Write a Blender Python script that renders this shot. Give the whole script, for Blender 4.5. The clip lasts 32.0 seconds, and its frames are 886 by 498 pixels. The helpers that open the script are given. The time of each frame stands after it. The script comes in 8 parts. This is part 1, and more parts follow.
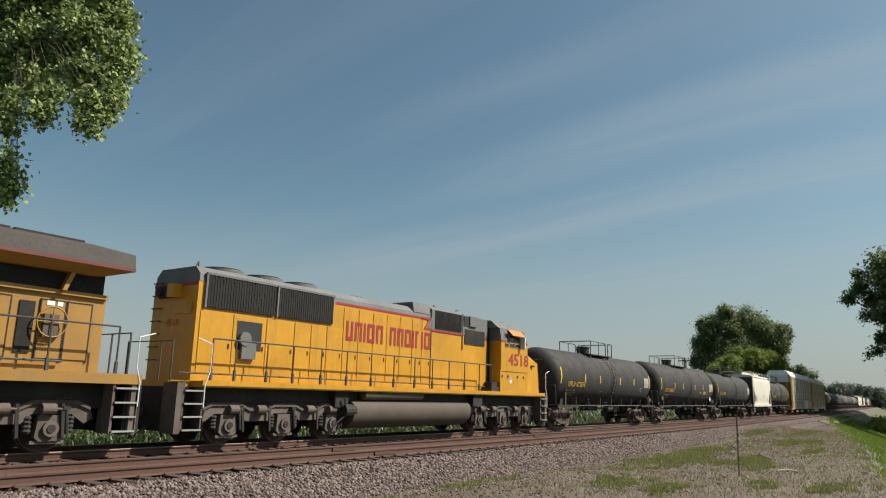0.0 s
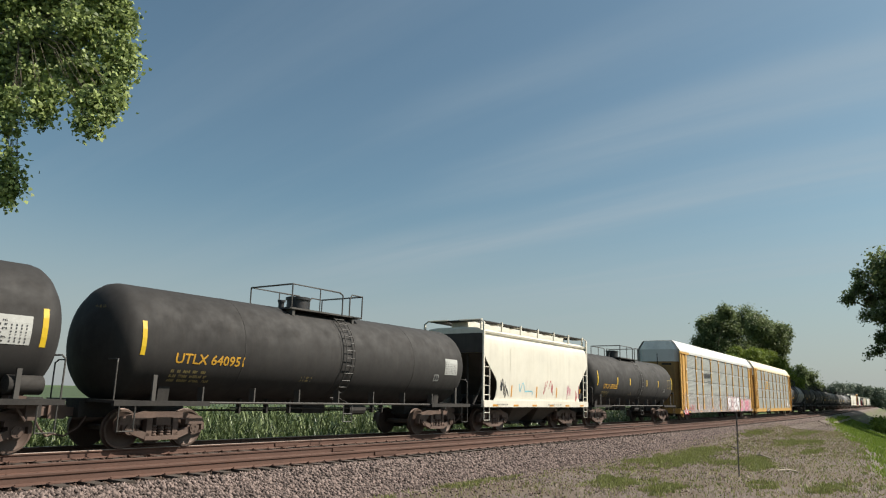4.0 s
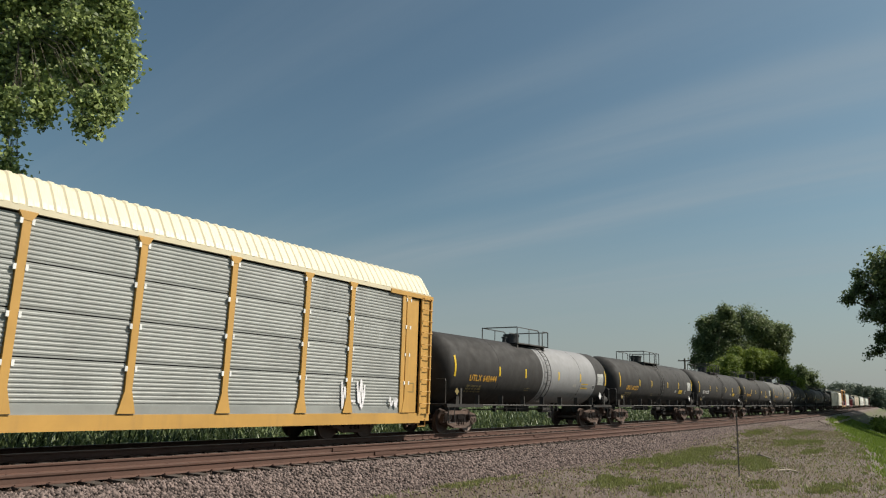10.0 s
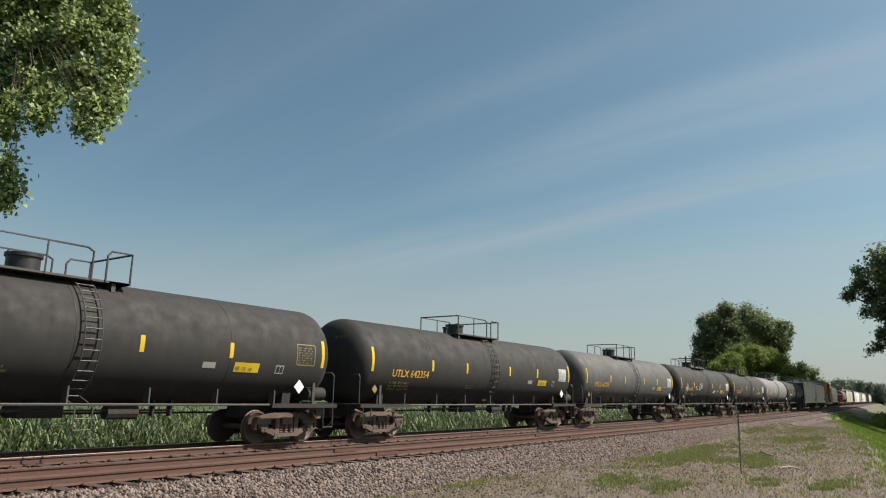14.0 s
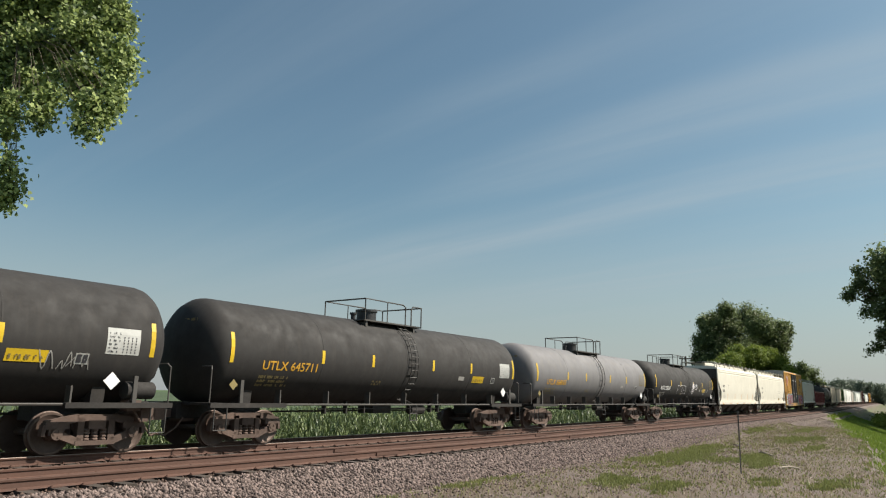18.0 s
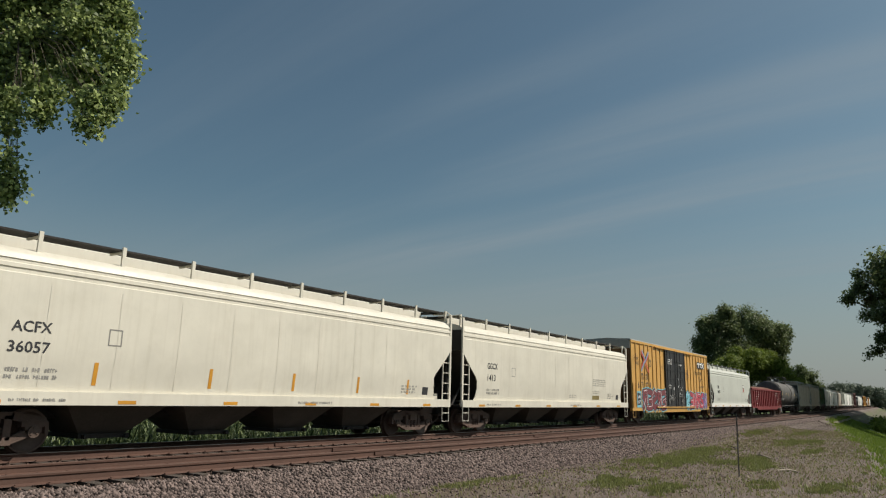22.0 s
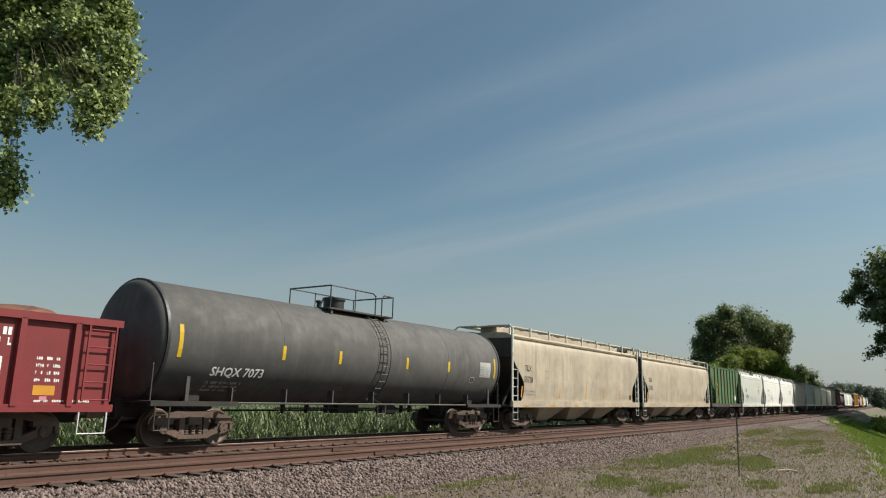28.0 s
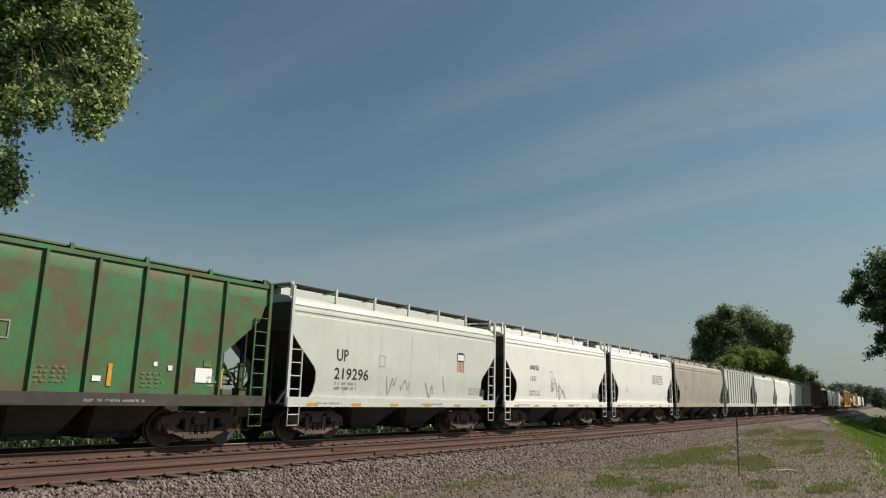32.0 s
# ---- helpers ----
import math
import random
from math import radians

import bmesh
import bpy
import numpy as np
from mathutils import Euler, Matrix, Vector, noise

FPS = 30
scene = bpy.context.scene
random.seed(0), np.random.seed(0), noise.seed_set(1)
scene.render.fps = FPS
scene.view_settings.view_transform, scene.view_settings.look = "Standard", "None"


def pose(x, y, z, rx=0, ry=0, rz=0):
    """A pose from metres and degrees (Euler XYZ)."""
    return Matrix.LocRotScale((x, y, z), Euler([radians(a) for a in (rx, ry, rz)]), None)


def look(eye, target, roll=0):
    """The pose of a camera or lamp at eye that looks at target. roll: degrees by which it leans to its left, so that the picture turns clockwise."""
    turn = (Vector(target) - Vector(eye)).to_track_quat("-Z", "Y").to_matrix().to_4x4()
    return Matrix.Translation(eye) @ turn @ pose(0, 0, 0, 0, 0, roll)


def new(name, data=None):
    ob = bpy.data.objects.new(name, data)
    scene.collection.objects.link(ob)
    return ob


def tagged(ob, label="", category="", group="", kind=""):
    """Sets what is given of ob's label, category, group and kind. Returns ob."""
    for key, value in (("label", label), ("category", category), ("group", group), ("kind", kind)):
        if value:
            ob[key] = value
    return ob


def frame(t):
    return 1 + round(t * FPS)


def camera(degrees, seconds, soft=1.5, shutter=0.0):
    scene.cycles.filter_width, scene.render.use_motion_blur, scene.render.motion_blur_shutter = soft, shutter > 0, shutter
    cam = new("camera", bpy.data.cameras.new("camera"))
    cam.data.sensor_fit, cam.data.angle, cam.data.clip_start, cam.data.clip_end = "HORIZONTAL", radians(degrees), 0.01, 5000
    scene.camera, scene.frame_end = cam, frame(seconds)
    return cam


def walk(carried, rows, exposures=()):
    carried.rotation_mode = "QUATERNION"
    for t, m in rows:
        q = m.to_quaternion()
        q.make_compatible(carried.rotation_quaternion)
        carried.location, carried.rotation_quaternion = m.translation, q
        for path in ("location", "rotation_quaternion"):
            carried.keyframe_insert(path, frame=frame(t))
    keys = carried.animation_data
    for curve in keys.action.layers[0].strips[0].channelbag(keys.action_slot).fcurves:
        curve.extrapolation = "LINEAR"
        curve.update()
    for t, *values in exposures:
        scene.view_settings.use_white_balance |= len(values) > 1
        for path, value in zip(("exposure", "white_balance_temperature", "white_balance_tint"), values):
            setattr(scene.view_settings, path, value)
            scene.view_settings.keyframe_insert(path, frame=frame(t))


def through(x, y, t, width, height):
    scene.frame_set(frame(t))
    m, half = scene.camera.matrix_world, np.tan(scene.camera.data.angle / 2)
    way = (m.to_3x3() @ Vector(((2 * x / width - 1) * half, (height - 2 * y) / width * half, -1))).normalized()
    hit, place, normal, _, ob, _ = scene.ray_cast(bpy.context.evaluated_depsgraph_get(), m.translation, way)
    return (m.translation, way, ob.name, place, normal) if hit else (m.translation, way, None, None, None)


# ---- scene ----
# Plan: the main track runs along x at y = 16.9 with rail tops at z = 0, a siding at y = 13.1;
# the camera stands at the origin on its tripod and looks along the tracks; the train runs towards -x.
cam = camera(64.4, 32.0, soft=1.15)
EYE = Vector((0.0, 0.0, 1.40))
YAW, TILT = radians(34.95), radians(11.88)
AIM = EYE + 20 * Vector((math.cos(TILT) * math.cos(YAW), math.cos(TILT) * math.sin(YAW), math.sin(TILT)))
LEVEL, LEANT = look(EYE, AIM, 1.52), look(EYE, AIM, 1.02)
walk(cam, [(0.0, LEVEL), (11.5, LEVEL), (11.95, LEANT), (18.95, LEANT), (19.35, LEVEL), (32.0, LEVEL)],
     exposures=[(0.0, 0.47), (1.0, 0.49), (2.0, 0.57), (3.0, 0.58), (6.0, 0.36), (7.0, 0.25), (8.0, 0.11), (9.0, 0.17), (10.0, 0.23), (11.0, 0.49), (13.0, 0.60), (17.0, 0.62), (18.0, 0.62), (19.0, 0.47), (20.0, 0.41), (21.0, 0.31), (22.0, -0.03), (23.0, -0.10), (24.0, 0.04), (28.0, 0.42), (29.0, 0.38), (30.0, 0.19), (31.0, 0.25), (32.0, 0.17)])

# ---- light ----
SUN_AZ, SUN_EL = radians(-50), radians(46)
sun_dir = Vector((math.cos(SUN_EL) * math.cos(SUN_AZ), math.cos(SUN_EL) * math.sin(SUN_AZ), math.sin(SUN_EL)))
sun = new("sun", bpy.data.lights.new("sun", "SUN"))
sun.data.energy, sun.data.angle, sun.data.color = 5.0, radians(0.55), (1.0, 0.93, 0.82)
sun.matrix_basis = look(sun_dir * 50, (0, 0, 0))
world = bpy.data.worlds.new("sky")
scene.world = world
world.use_nodes = True
wn, wl = world.node_tree.nodes, world.node_tree.links
sky = wn.new("ShaderNodeTexSky")
sky.sky_type, sky.sun_disc = "NISHITA", False
sky.sun_elevation, sky.sun_rotation = SUN_EL, math.pi / 2 - SUN_AZ
sky.air_density, sky.dust_density, sky.ozone_density = 1.0, 1.5, 1.5
wn["Background"].inputs["Strength"].default_value = 0.0705
# thin high cloud: streaks on a plane overhead, drawn out along y
tcw, sepw = wn.new("ShaderNodeTexCoord"), wn.new("ShaderNodeSeparateXYZ")
wl.new(tcw.outputs["Generated"], sepw.inputs[0])


def wmath(op, a, b):
    x = wn.new("ShaderNodeMath")
    x.operation = op
    for sock, v in ((x.inputs[0], a), (x.inputs[1], b)):
        if isinstance(v, (int, float)):
            sock.default_value = v
        else:
            wl.new(v, sock)
    return x.outputs[0]


lifted = wmath("MAXIMUM", wmath("ADD", sepw.outputs[2], 0.06), 0.03)
plane = wn.new("ShaderNodeCombineXYZ")
flat_x, flat_y = wmath("DIVIDE", sepw.outputs[0], lifted), wmath("DIVIDE", sepw.outputs[1], lifted)
across = wmath("SUBTRACT", wmath("MULTIPLY", flat_x, 0.990), wmath("MULTIPLY", flat_y, 0.139))
along = wmath("ADD", wmath("MULTIPLY", flat_x, 0.139), wmath("MULTIPLY", flat_y, 0.990))
wl.new(across, plane.inputs[0])
wl.new(along, plane.inputs[1])


def ranged(src, lo, hi, a, b):
    r = wn.new("ShaderNodeMapRange")
    r.interpolation_type = "SMOOTHSTEP"
    for i, v in enumerate((lo, hi, a, b)):
        r.inputs[i + 1].default_value = v
    wl.new(src, r.inputs[0])
    return r.outputs[0]


def fleece(scale, stretch, detail=6):
    mp, t = wn.new("ShaderNodeMapping"), wn.new("ShaderNodeTexNoise")
    mp.inputs["Scale"].default_value = stretch
    t.inputs["Scale"].default_value, t.inputs["Detail"].default_value, t.inputs["Roughness"].default_value, t.inputs["Distortion"].default_value = scale, detail, 0.55, 0.3
    wl.new(plane.outputs[0], mp.inputs[0])
    wl.new(mp.outputs[0], t.inputs[0])
    return t.outputs[0]


drift = wmath("ADD", across, wmath("MULTIPLY", wmath("SUBTRACT", fleece(1.0, (0.9, 0.35, 1), 4), 0.5), 0.55))


def cirrus(at, reach, top, full, gone):
    """One long band of thin cloud: its place across, half width, strength, and where along it thins out."""
    away = wmath("ABSOLUTE", wmath("SUBTRACT", drift, at), 0.0)
    return wmath("MULTIPLY", ranged(away, 0.0, reach, top, 0.0), ranged(along, full, gone, 1.0, 0.0))


bands = wmath("ADD", wmath("ADD", cirrus(1.48, 0.18, 0.13, 0.9, 2.0), cirrus(2.04, 0.30, 0.25, 1.0, 2.4)), wmath("ADD", cirrus(2.66, 0.46, 0.30, 1.8, 5.0), cirrus(4.0, 0.8, 0.22, 2.0, 4.5)))
veil = wmath("ADD", wmath("MULTIPLY", bands, ranged(fleece(1.0, (4.5, 0.5, 1)), 0.3, 0.7, 0.5, 1.25)), ranged(fleece(1.0, (1.7, 0.16, 1)), 0.42, 0.75, 0.03, 0.14))
tinted = wn.new("ShaderNodeMix")
tinted.data_type, tinted.blend_type = "RGBA", "MULTIPLY"
tinted.inputs[0].default_value, tinted.inputs[7].default_value = 1.0, (0.84, 1.0, 0.90, 1)
wl.new(sky.outputs[0], tinted.inputs[6])
cloudy = wn.new("ShaderNodeMix")
cloudy.data_type = "RGBA"
cloudy.inputs[7].default_value = (4.3, 4.9, 5.25, 1)
wl.new(veil, cloudy.inputs[0])
wl.new(tinted.outputs[2], cloudy.inputs[6])
# pale summer haze low over the horizon
low = wn.new("ShaderNodeMapRange")
low.interpolation_type = "SMOOTHSTEP"
for i, v in enumerate((0.0, 0.29, 0.72, 0.0)):
    low.inputs[i + 1].default_value = v
wl.new(sepw.outputs[2], low.inputs[0])
hazy = wn.new("ShaderNodeMix")
hazy.data_type = "RGBA"
hazy.inputs[7].default_value = (4.1, 4.32, 4.45, 1)
wl.new(low.outputs[0], hazy.inputs[0])
wl.new(cloudy.outputs[2], hazy.inputs[6])
wl.new(hazy.outputs[2], wn["Background"].inputs["Color"])

# ---- the train's way ----
SHIFT = [(0.0, 0.0), (1.5, 20.68), (3.5, 48.33), (6.0, 83.42), (8.0, 112.36), (10.0, 141.62), (12.0, 170.42), (14.0, 199.93),
         (16.5, 236.57), (19.0, 273.36), (21.0, 302.91), (23.0, 332.57), (25.0, 362.74), (28.0, 407.16), (30.0, 436.60), (32.0, 467.14)]
MAIN_Y, SIDING_Y = 16.9, 13.1


def bend(x):
    """How far the line has swung over at x: a gentle left-hand curve, straight again past 140 m."""
    b = min(max(0.0, x - 20.0), 120.0)
    return 0.045 * b * b / 240.0 + 0.045 * max(0.0, x - 140.0)


def way(x):
    """Where the main track's centre lies at x, on a very slight upgrade away from the camera."""
    b = max(0.0, x - 15.0)
    return Vector((x, MAIN_Y + bend(x), GRADE * b * b / (b + 20.0)))


GRADE = 0.005

# ---- materials ----
def surface(name, base, rough=0.6, metal=0.0, vary=0.18, dirt=(0.09, 0.075, 0.06), soil=0.25, streak=0.0, grain=18.0, bump=0.15, coat=0.0, cover=0.5):
    """Paint, metal or earth: a base colour with broad and fine variation, soiling and, where asked, runs of dirt downwards."""
    m = bpy.data.materials.new(name)
    m.use_nodes = True
    n, l = m.node_tree.nodes, m.node_tree.links
    b = n["Principled BSDF"]
    tc, info = n.new("ShaderNodeTexCoord"), n.new("ShaderNodeObjectInfo")
    off = n.new("ShaderNodeVectorMath")
    off.operation = "MULTIPLY_ADD"
    off.inputs[1].default_value, off.inputs[0].default_value = (37, 19, 0), (1, 1, 1)
    l.new(info.outputs["Random"], off.inputs[0])
    l.new(tc.outputs["Object"], off.inputs[2])

    def noise_at(scale, detail, stretch=(1, 1, 1)):
        mp, t = n.new("ShaderNodeMapping"), n.new("ShaderNodeTexNoise")
        mp.inputs["Scale"].default_value = stretch
        t.inputs["Scale"].default_value, t.inputs["Detail"].default_value, t.inputs["Roughness"].default_value = scale, detail, 0.65
        l.new(off.outputs[0], mp.inputs[0])
        l.new(mp.outputs[0], t.inputs[0])
        return t.outputs[0]

    def ramp(src, lo, hi, a, c):
        r = n.new("ShaderNodeMapRange")
        r.inputs[1].default_value, r.inputs[2].default_value, r.inputs[3].default_value, r.inputs[4].default_value = lo, hi, a, c
        l.new(src, r.inputs[0])
        return r.outputs[0]

    def mixed(fac, a, c):
        x = n.new("ShaderNodeMix")
        x.data_type = "RGBA"
        l.new(fac, x.inputs[0])
        for sock, v in ((x.inputs[6], a), (x.inputs[7], c)):
            if isinstance(v, tuple):
                sock.default_value = (*v, 1)
            else:
                l.new(v, sock)
        return x.outputs[2]

    broad, fine = noise_at(0.7, 4), noise_at(grain, 6)
    lo, hi = tuple(c * (1 - vary) for c in base), tuple(min(1, c * (1 + vary)) for c in base)
    col = mixed(ramp(broad, 0.3, 0.7, 0, 1), lo, hi)
    col = mixed(ramp(fine, 0.35, 0.75, 0, 0.45 * vary + 0.05), col, lo)
    if soil:
        col = mixed(ramp(noise_at(1.6, 7), cover, cover + 0.28, 0, soil), col, dirt)
    if streak:
        col = mixed(ramp(noise_at(1.0, 5, (5.5, 5.5, 0.22)), 0.5, 0.75, 0, streak), col, dirt)
    l.new(col, b.inputs["Base Color"])
    l.new(ramp(fine, 0.3, 0.7, max(0.05, rough - 0.1), min(1, rough + 0.12)), b.inputs["Roughness"])
    b.inputs["Metallic"].default_value, b.inputs["Coat Weight"].default_value = metal, coat
    if bump:
        bp = n.new("ShaderNodeBump")
        bp.inputs["Strength"].default_value, bp.inputs["Distance"].default_value = bump, 0.02
        l.new(fine, bp.inputs["Height"])
        l.new(bp.outputs[0], b.inputs["Normal"])
    return m


def foliage(name, light, dark, through=0.35):
    """Leaves: each one its own green, some light passing through."""
    m = bpy.data.materials.new(name)
    m.use_nodes = True
    n, l = m.node_tree.nodes, m.node_tree.links
    b, out = n["Principled BSDF"], n["Material Output"]
    geo, mix = n.new("ShaderNodeNewGeometry"), n.new("ShaderNodeMix")
    mix.data_type = "RGBA"
    mix.inputs[6].default_value, mix.inputs[7].default_value = (*dark, 1), (*light, 1)
    l.new(geo.outputs["Random Per Island"], mix.inputs[0])
    l.new(mix.outputs[2], b.inputs["Base Color"])
    b.inputs["Roughness"].default_value, b.inputs["Specular IOR Level"].default_value = 0.55, 0.3
    tr, ms = n.new("ShaderNodeBsdfTranslucent"), n.new("ShaderNodeMixShader")
    l.new(mix.outputs[2], tr.inputs[0])
    ms.inputs[0].default_value = through
    l.new(b.outputs[0], ms.inputs[1])
    l.new(tr.outputs[0], ms.inputs[2])
    l.new(ms.outputs[0], out.inputs[0])
    return m


def smear(name, tones, low, high):
    """Old spray paint, sunk into the metal: soft-edged blots in several tones that thin out upwards."""
    m = surface(name, tones[0], 0.7, soil=0.2, bump=0)
    n, l = m.node_tree.nodes, m.node_tree.links
    b, out, tc, sep = n["Principled BSDF"], n["Material Output"], n.new("ShaderNodeTexCoord"), n.new("ShaderNodeSeparateXYZ")
    l.new(tc.outputs["Object"], sep.inputs[0])

    def blots(scale, off, lo, hi, stretch):
        mp, t, r = n.new("ShaderNodeMapping"), n.new("ShaderNodeTexNoise"), n.new("ShaderNodeMapRange")
        mp.inputs["Location"].default_value, mp.inputs["Scale"].default_value = (off, 0, off), (1, 1, stretch)
        t.inputs["Scale"].default_value, t.inputs["Detail"].default_value, t.inputs["Distortion"].default_value = scale, 3, 1.2
        r.inputs[1].default_value, r.inputs[2].default_value = lo, hi
        l.new(tc.outputs["Object"], mp.inputs[0])
        l.new(mp.outputs[0], t.inputs[0])
        l.new(t.outputs[0], r.inputs[0])
        return r.outputs[0]

    col = None
    for k, tone in enumerate(tones[1:]):
        x = n.new("ShaderNodeMix")
        x.data_type = "RGBA"
        l.new(blots(1.3 + 0.4 * k, 7.0 * k, 0.5, 0.6, 0.6), x.inputs[0])
        x.inputs[7].default_value = (*tone, 1)
        if col is None:
            x.inputs[6].default_value = (*tones[0], 1)
        else:
            l.new(col, x.inputs[6])
        col = x.outputs[2]
    l.new(col, b.inputs["Base Color"])
    fade, keep, clear, mix = n.new("ShaderNodeMapRange"), n.new("ShaderNodeMath"), n.new("ShaderNodeBsdfTransparent"), n.new("ShaderNodeMixShader")
    fade.inputs[1].default_value, fade.inputs[2].default_value, fade.inputs[3].default_value, fade.inputs[4].default_value = low, high, 0.85, 0.0
    l.new(sep.outputs[2], fade.inputs[0])
    keep.operation = "MULTIPLY"
    l.new(fade.outputs[0], keep.inputs[0])
    l.new(blots(1.9, 3.0, 0.38, 0.62, 0.5), keep.inputs[1])
    l.new(keep.outputs[0], mix.inputs[0])
    l.new(clear.outputs[0], mix.inputs[1])
    l.new(b.outputs[0], mix.inputs[2])
    l.new(mix.outputs[0], out.inputs[0])
    return m


YELLOW = surface("loco_yellow_paint", (0.52, 0.255, 0.012), 0.45, vary=0.12, soil=0.3, streak=0.35, dirt=(0.18, 0.10, 0.03))
LOCO_GREY = surface("loco_grey_paint", (0.13, 0.133, 0.133), 0.6, soil=0.45)
LOCO_RED = surface("loco_red_paint", (0.30, 0.022, 0.026), 0.5, soil=0.1)
RED_FADED = surface("loco_faded_red_paint", (0.13, 0.032, 0.028), 0.6, soil=0.4)
YELLOW_WORN = surface("loco_worn_yellow_paint", (0.31, 0.165, 0.03), 0.6, vary=0.15, soil=0.4, streak=0.4, dirt=(0.2, 0.13, 0.06))
GREY_WORN = surface("loco_sooty_grey_paint", (0.058, 0.047, 0.042), 0.7, vary=0.2, soil=0.4)
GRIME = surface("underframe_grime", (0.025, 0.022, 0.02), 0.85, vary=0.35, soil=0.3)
TRUCK_GREY = surface("loco_truck_grey", (0.115, 0.09, 0.076), 0.85, vary=0.4, soil=0.5, dirt=(0.04, 0.032, 0.027))
CAST = surface("cast_truck_steel", (0.115, 0.076, 0.06), 0.85, vary=0.4, soil=0.35, dirt=(0.03, 0.025, 0.022), bump=0.3)
WHEEL = surface("wheel_steel", (0.11, 0.075, 0.06), 0.6, metal=0.4, vary=0.3, soil=0.3)
TANK_TAN = surface("fuel_tank_tan", (0.09, 0.07, 0.052), 0.7, soil=0.3, streak=0.25)
GRILLE = surface("dark_radiator_grille", (0.012, 0.011, 0.010), 0.9, soil=0.3)
RAIL_WHITE = surface("handrail_white", (0.75, 0.74, 0.7), 0.5, soil=0.15)
RAIL_DARK = surface("handrail_dark", (0.06, 0.055, 0.05), 0.6)
TANK_BLACK = surface("tank_black_paint", grain=2.2, base=(0.0205, 0.0185, 0.0175), rough=0.8, vary=0.2, soil=0.06, streak=0.3, dirt=(0.048, 0.04, 0.034), bump=0.0)
TANK_DUSTY = surface("tank_faded_black_paint", grain=2.2, base=(0.07, 0.068, 0.066), rough=0.75, vary=0.25, soil=0.35, streak=0.35, dirt=(0.14, 0.135, 0.12), bump=0.06)
TANK_GREY = surface("tank_grey_paint", grain=2.2, base=(0.155, 0.15, 0.155), rough=0.72, vary=0.14, soil=0.3, streak=0.3, dirt=(0.2, 0.18, 0.15), bump=0.06)
TANK_PALE = surface("tank_pale_band_paint", grain=2.2, base=(0.235, 0.235, 0.24), rough=0.7, vary=0.1, soil=0.25, streak=0.2)
HOP_WHITE = surface("hopper_cream_paint", (0.66, 0.625, 0.535), 0.5, vary=0.07, soil=0.14, streak=0.2, dirt=(0.34, 0.29, 0.2), bump=0.05)
HOP_PALE = surface("hopper_pale_grey_paint", (0.52, 0.535, 0.485), 0.5, vary=0.07, soil=0.16, streak=0.18, dirt=(0.34, 0.32, 0.26), bump=0.05)
HOP_BRIGHT = surface("hopper_white_paint", (0.72, 0.71, 0.665), 0.5, vary=0.05, soil=0.12, streak=0.14, dirt=(0.4, 0.37, 0.3), bump=0.05)
HOP_TAN = surface("hopper_stained_tan_paint", (0.41, 0.35, 0.265), 0.6, vary=0.18, soil=0.5, streak=0.45, dirt=(0.2, 0.16, 0.115), bump=0.06)
HOP_TAUPE = surface("hopper_taupe_paint", (0.34, 0.30, 0.25), 0.6, vary=0.15, soil=0.3, streak=0.4, dirt=(0.17, 0.14, 0.11))
HOP_GREEN = surface("hopper_green_paint", (0.022, 0.17, 0.055), 0.6, vary=0.22, soil=0.95, streak=0.55, dirt=(0.105, 0.066, 0.028), bump=0.05, cover=0.36)
# body-coloured bays, darkened here for the shade under the car
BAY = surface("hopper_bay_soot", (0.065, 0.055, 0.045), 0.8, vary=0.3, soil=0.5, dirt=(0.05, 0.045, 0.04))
MAROON = surface("gondola_red_paint", (0.19, 0.022, 0.024), 0.55, vary=0.15, soil=0.25, streak=0.2, dirt=(0.1, 0.03, 0.03))
BOX_YELLOW = surface("boxcar_yellow_paint", (0.58, 0.325, 0.085), 0.5, vary=0.08, soil=0.15, streak=0.2, dirt=(0.3, 0.18, 0.06), bump=0.05)
BOX_BROWN = surface("boxcar_brown_paint", (0.11, 0.035, 0.028), 0.6, vary=0.2, soil=0.3, streak=0.2)
# rack yellow with dirt and the shade of the unlit end doors
RACK_END = surface("soiled_rack_end_paint", (0.27, 0.155, 0.045), 0.6, vary=0.2, soil=0.5, streak=0.5, dirt=(0.09, 0.06, 0.03))
# boxcar yellow darkened for both dirt and the shade on its ends
BOX_END = surface("soiled_boxcar_end_paint", (0.15, 0.08, 0.03), 0.7, vary=0.25, soil=0.5, streak=0.5, dirt=(0.045, 0.032, 0.022))
RACK_YELLOW = surface("rack_yellow_paint", (0.52, 0.295, 0.075), 0.5, vary=0.1, soil=0.2, streak=0.25, dirt=(0.3, 0.19, 0.08), bump=0.05)
GALV = surface("galvanised_panel", (0.29, 0.30, 0.285), 0.55, metal=0.1, vary=0.18, soil=0.2, streak=0.3, dirt=(0.28, 0.27, 0.25), bump=0.05)
RACK_WHITE = surface("rack_white_roof", (0.57, 0.57, 0.55), 0.45, vary=0.05, soil=0.1, streak=0.08)
RACK_CREAM = surface("rack_cream_roof", (0.66, 0.59, 0.42), 0.5, vary=0.07, soil=0.2, streak=0.15, dirt=(0.5, 0.42, 0.28))
BLACK = surface("black_paint", (0.02, 0.02, 0.022), 0.5, soil=0.15)
STENCIL_Y = surface("yellow_stencil", (0.58, 0.31, 0.025), 0.6, soil=0.15)
STENCIL_W = surface("white_stencil", (0.75, 0.75, 0.73), 0.6, soil=0.15)
STENCIL_DIM = surface("faded_stencil", (0.22, 0.17, 0.06), 0.7, soil=0.4)
STENCIL_PALE = surface("pale_grey_stencil", (0.42, 0.42, 0.40), 0.6, soil=0.3)
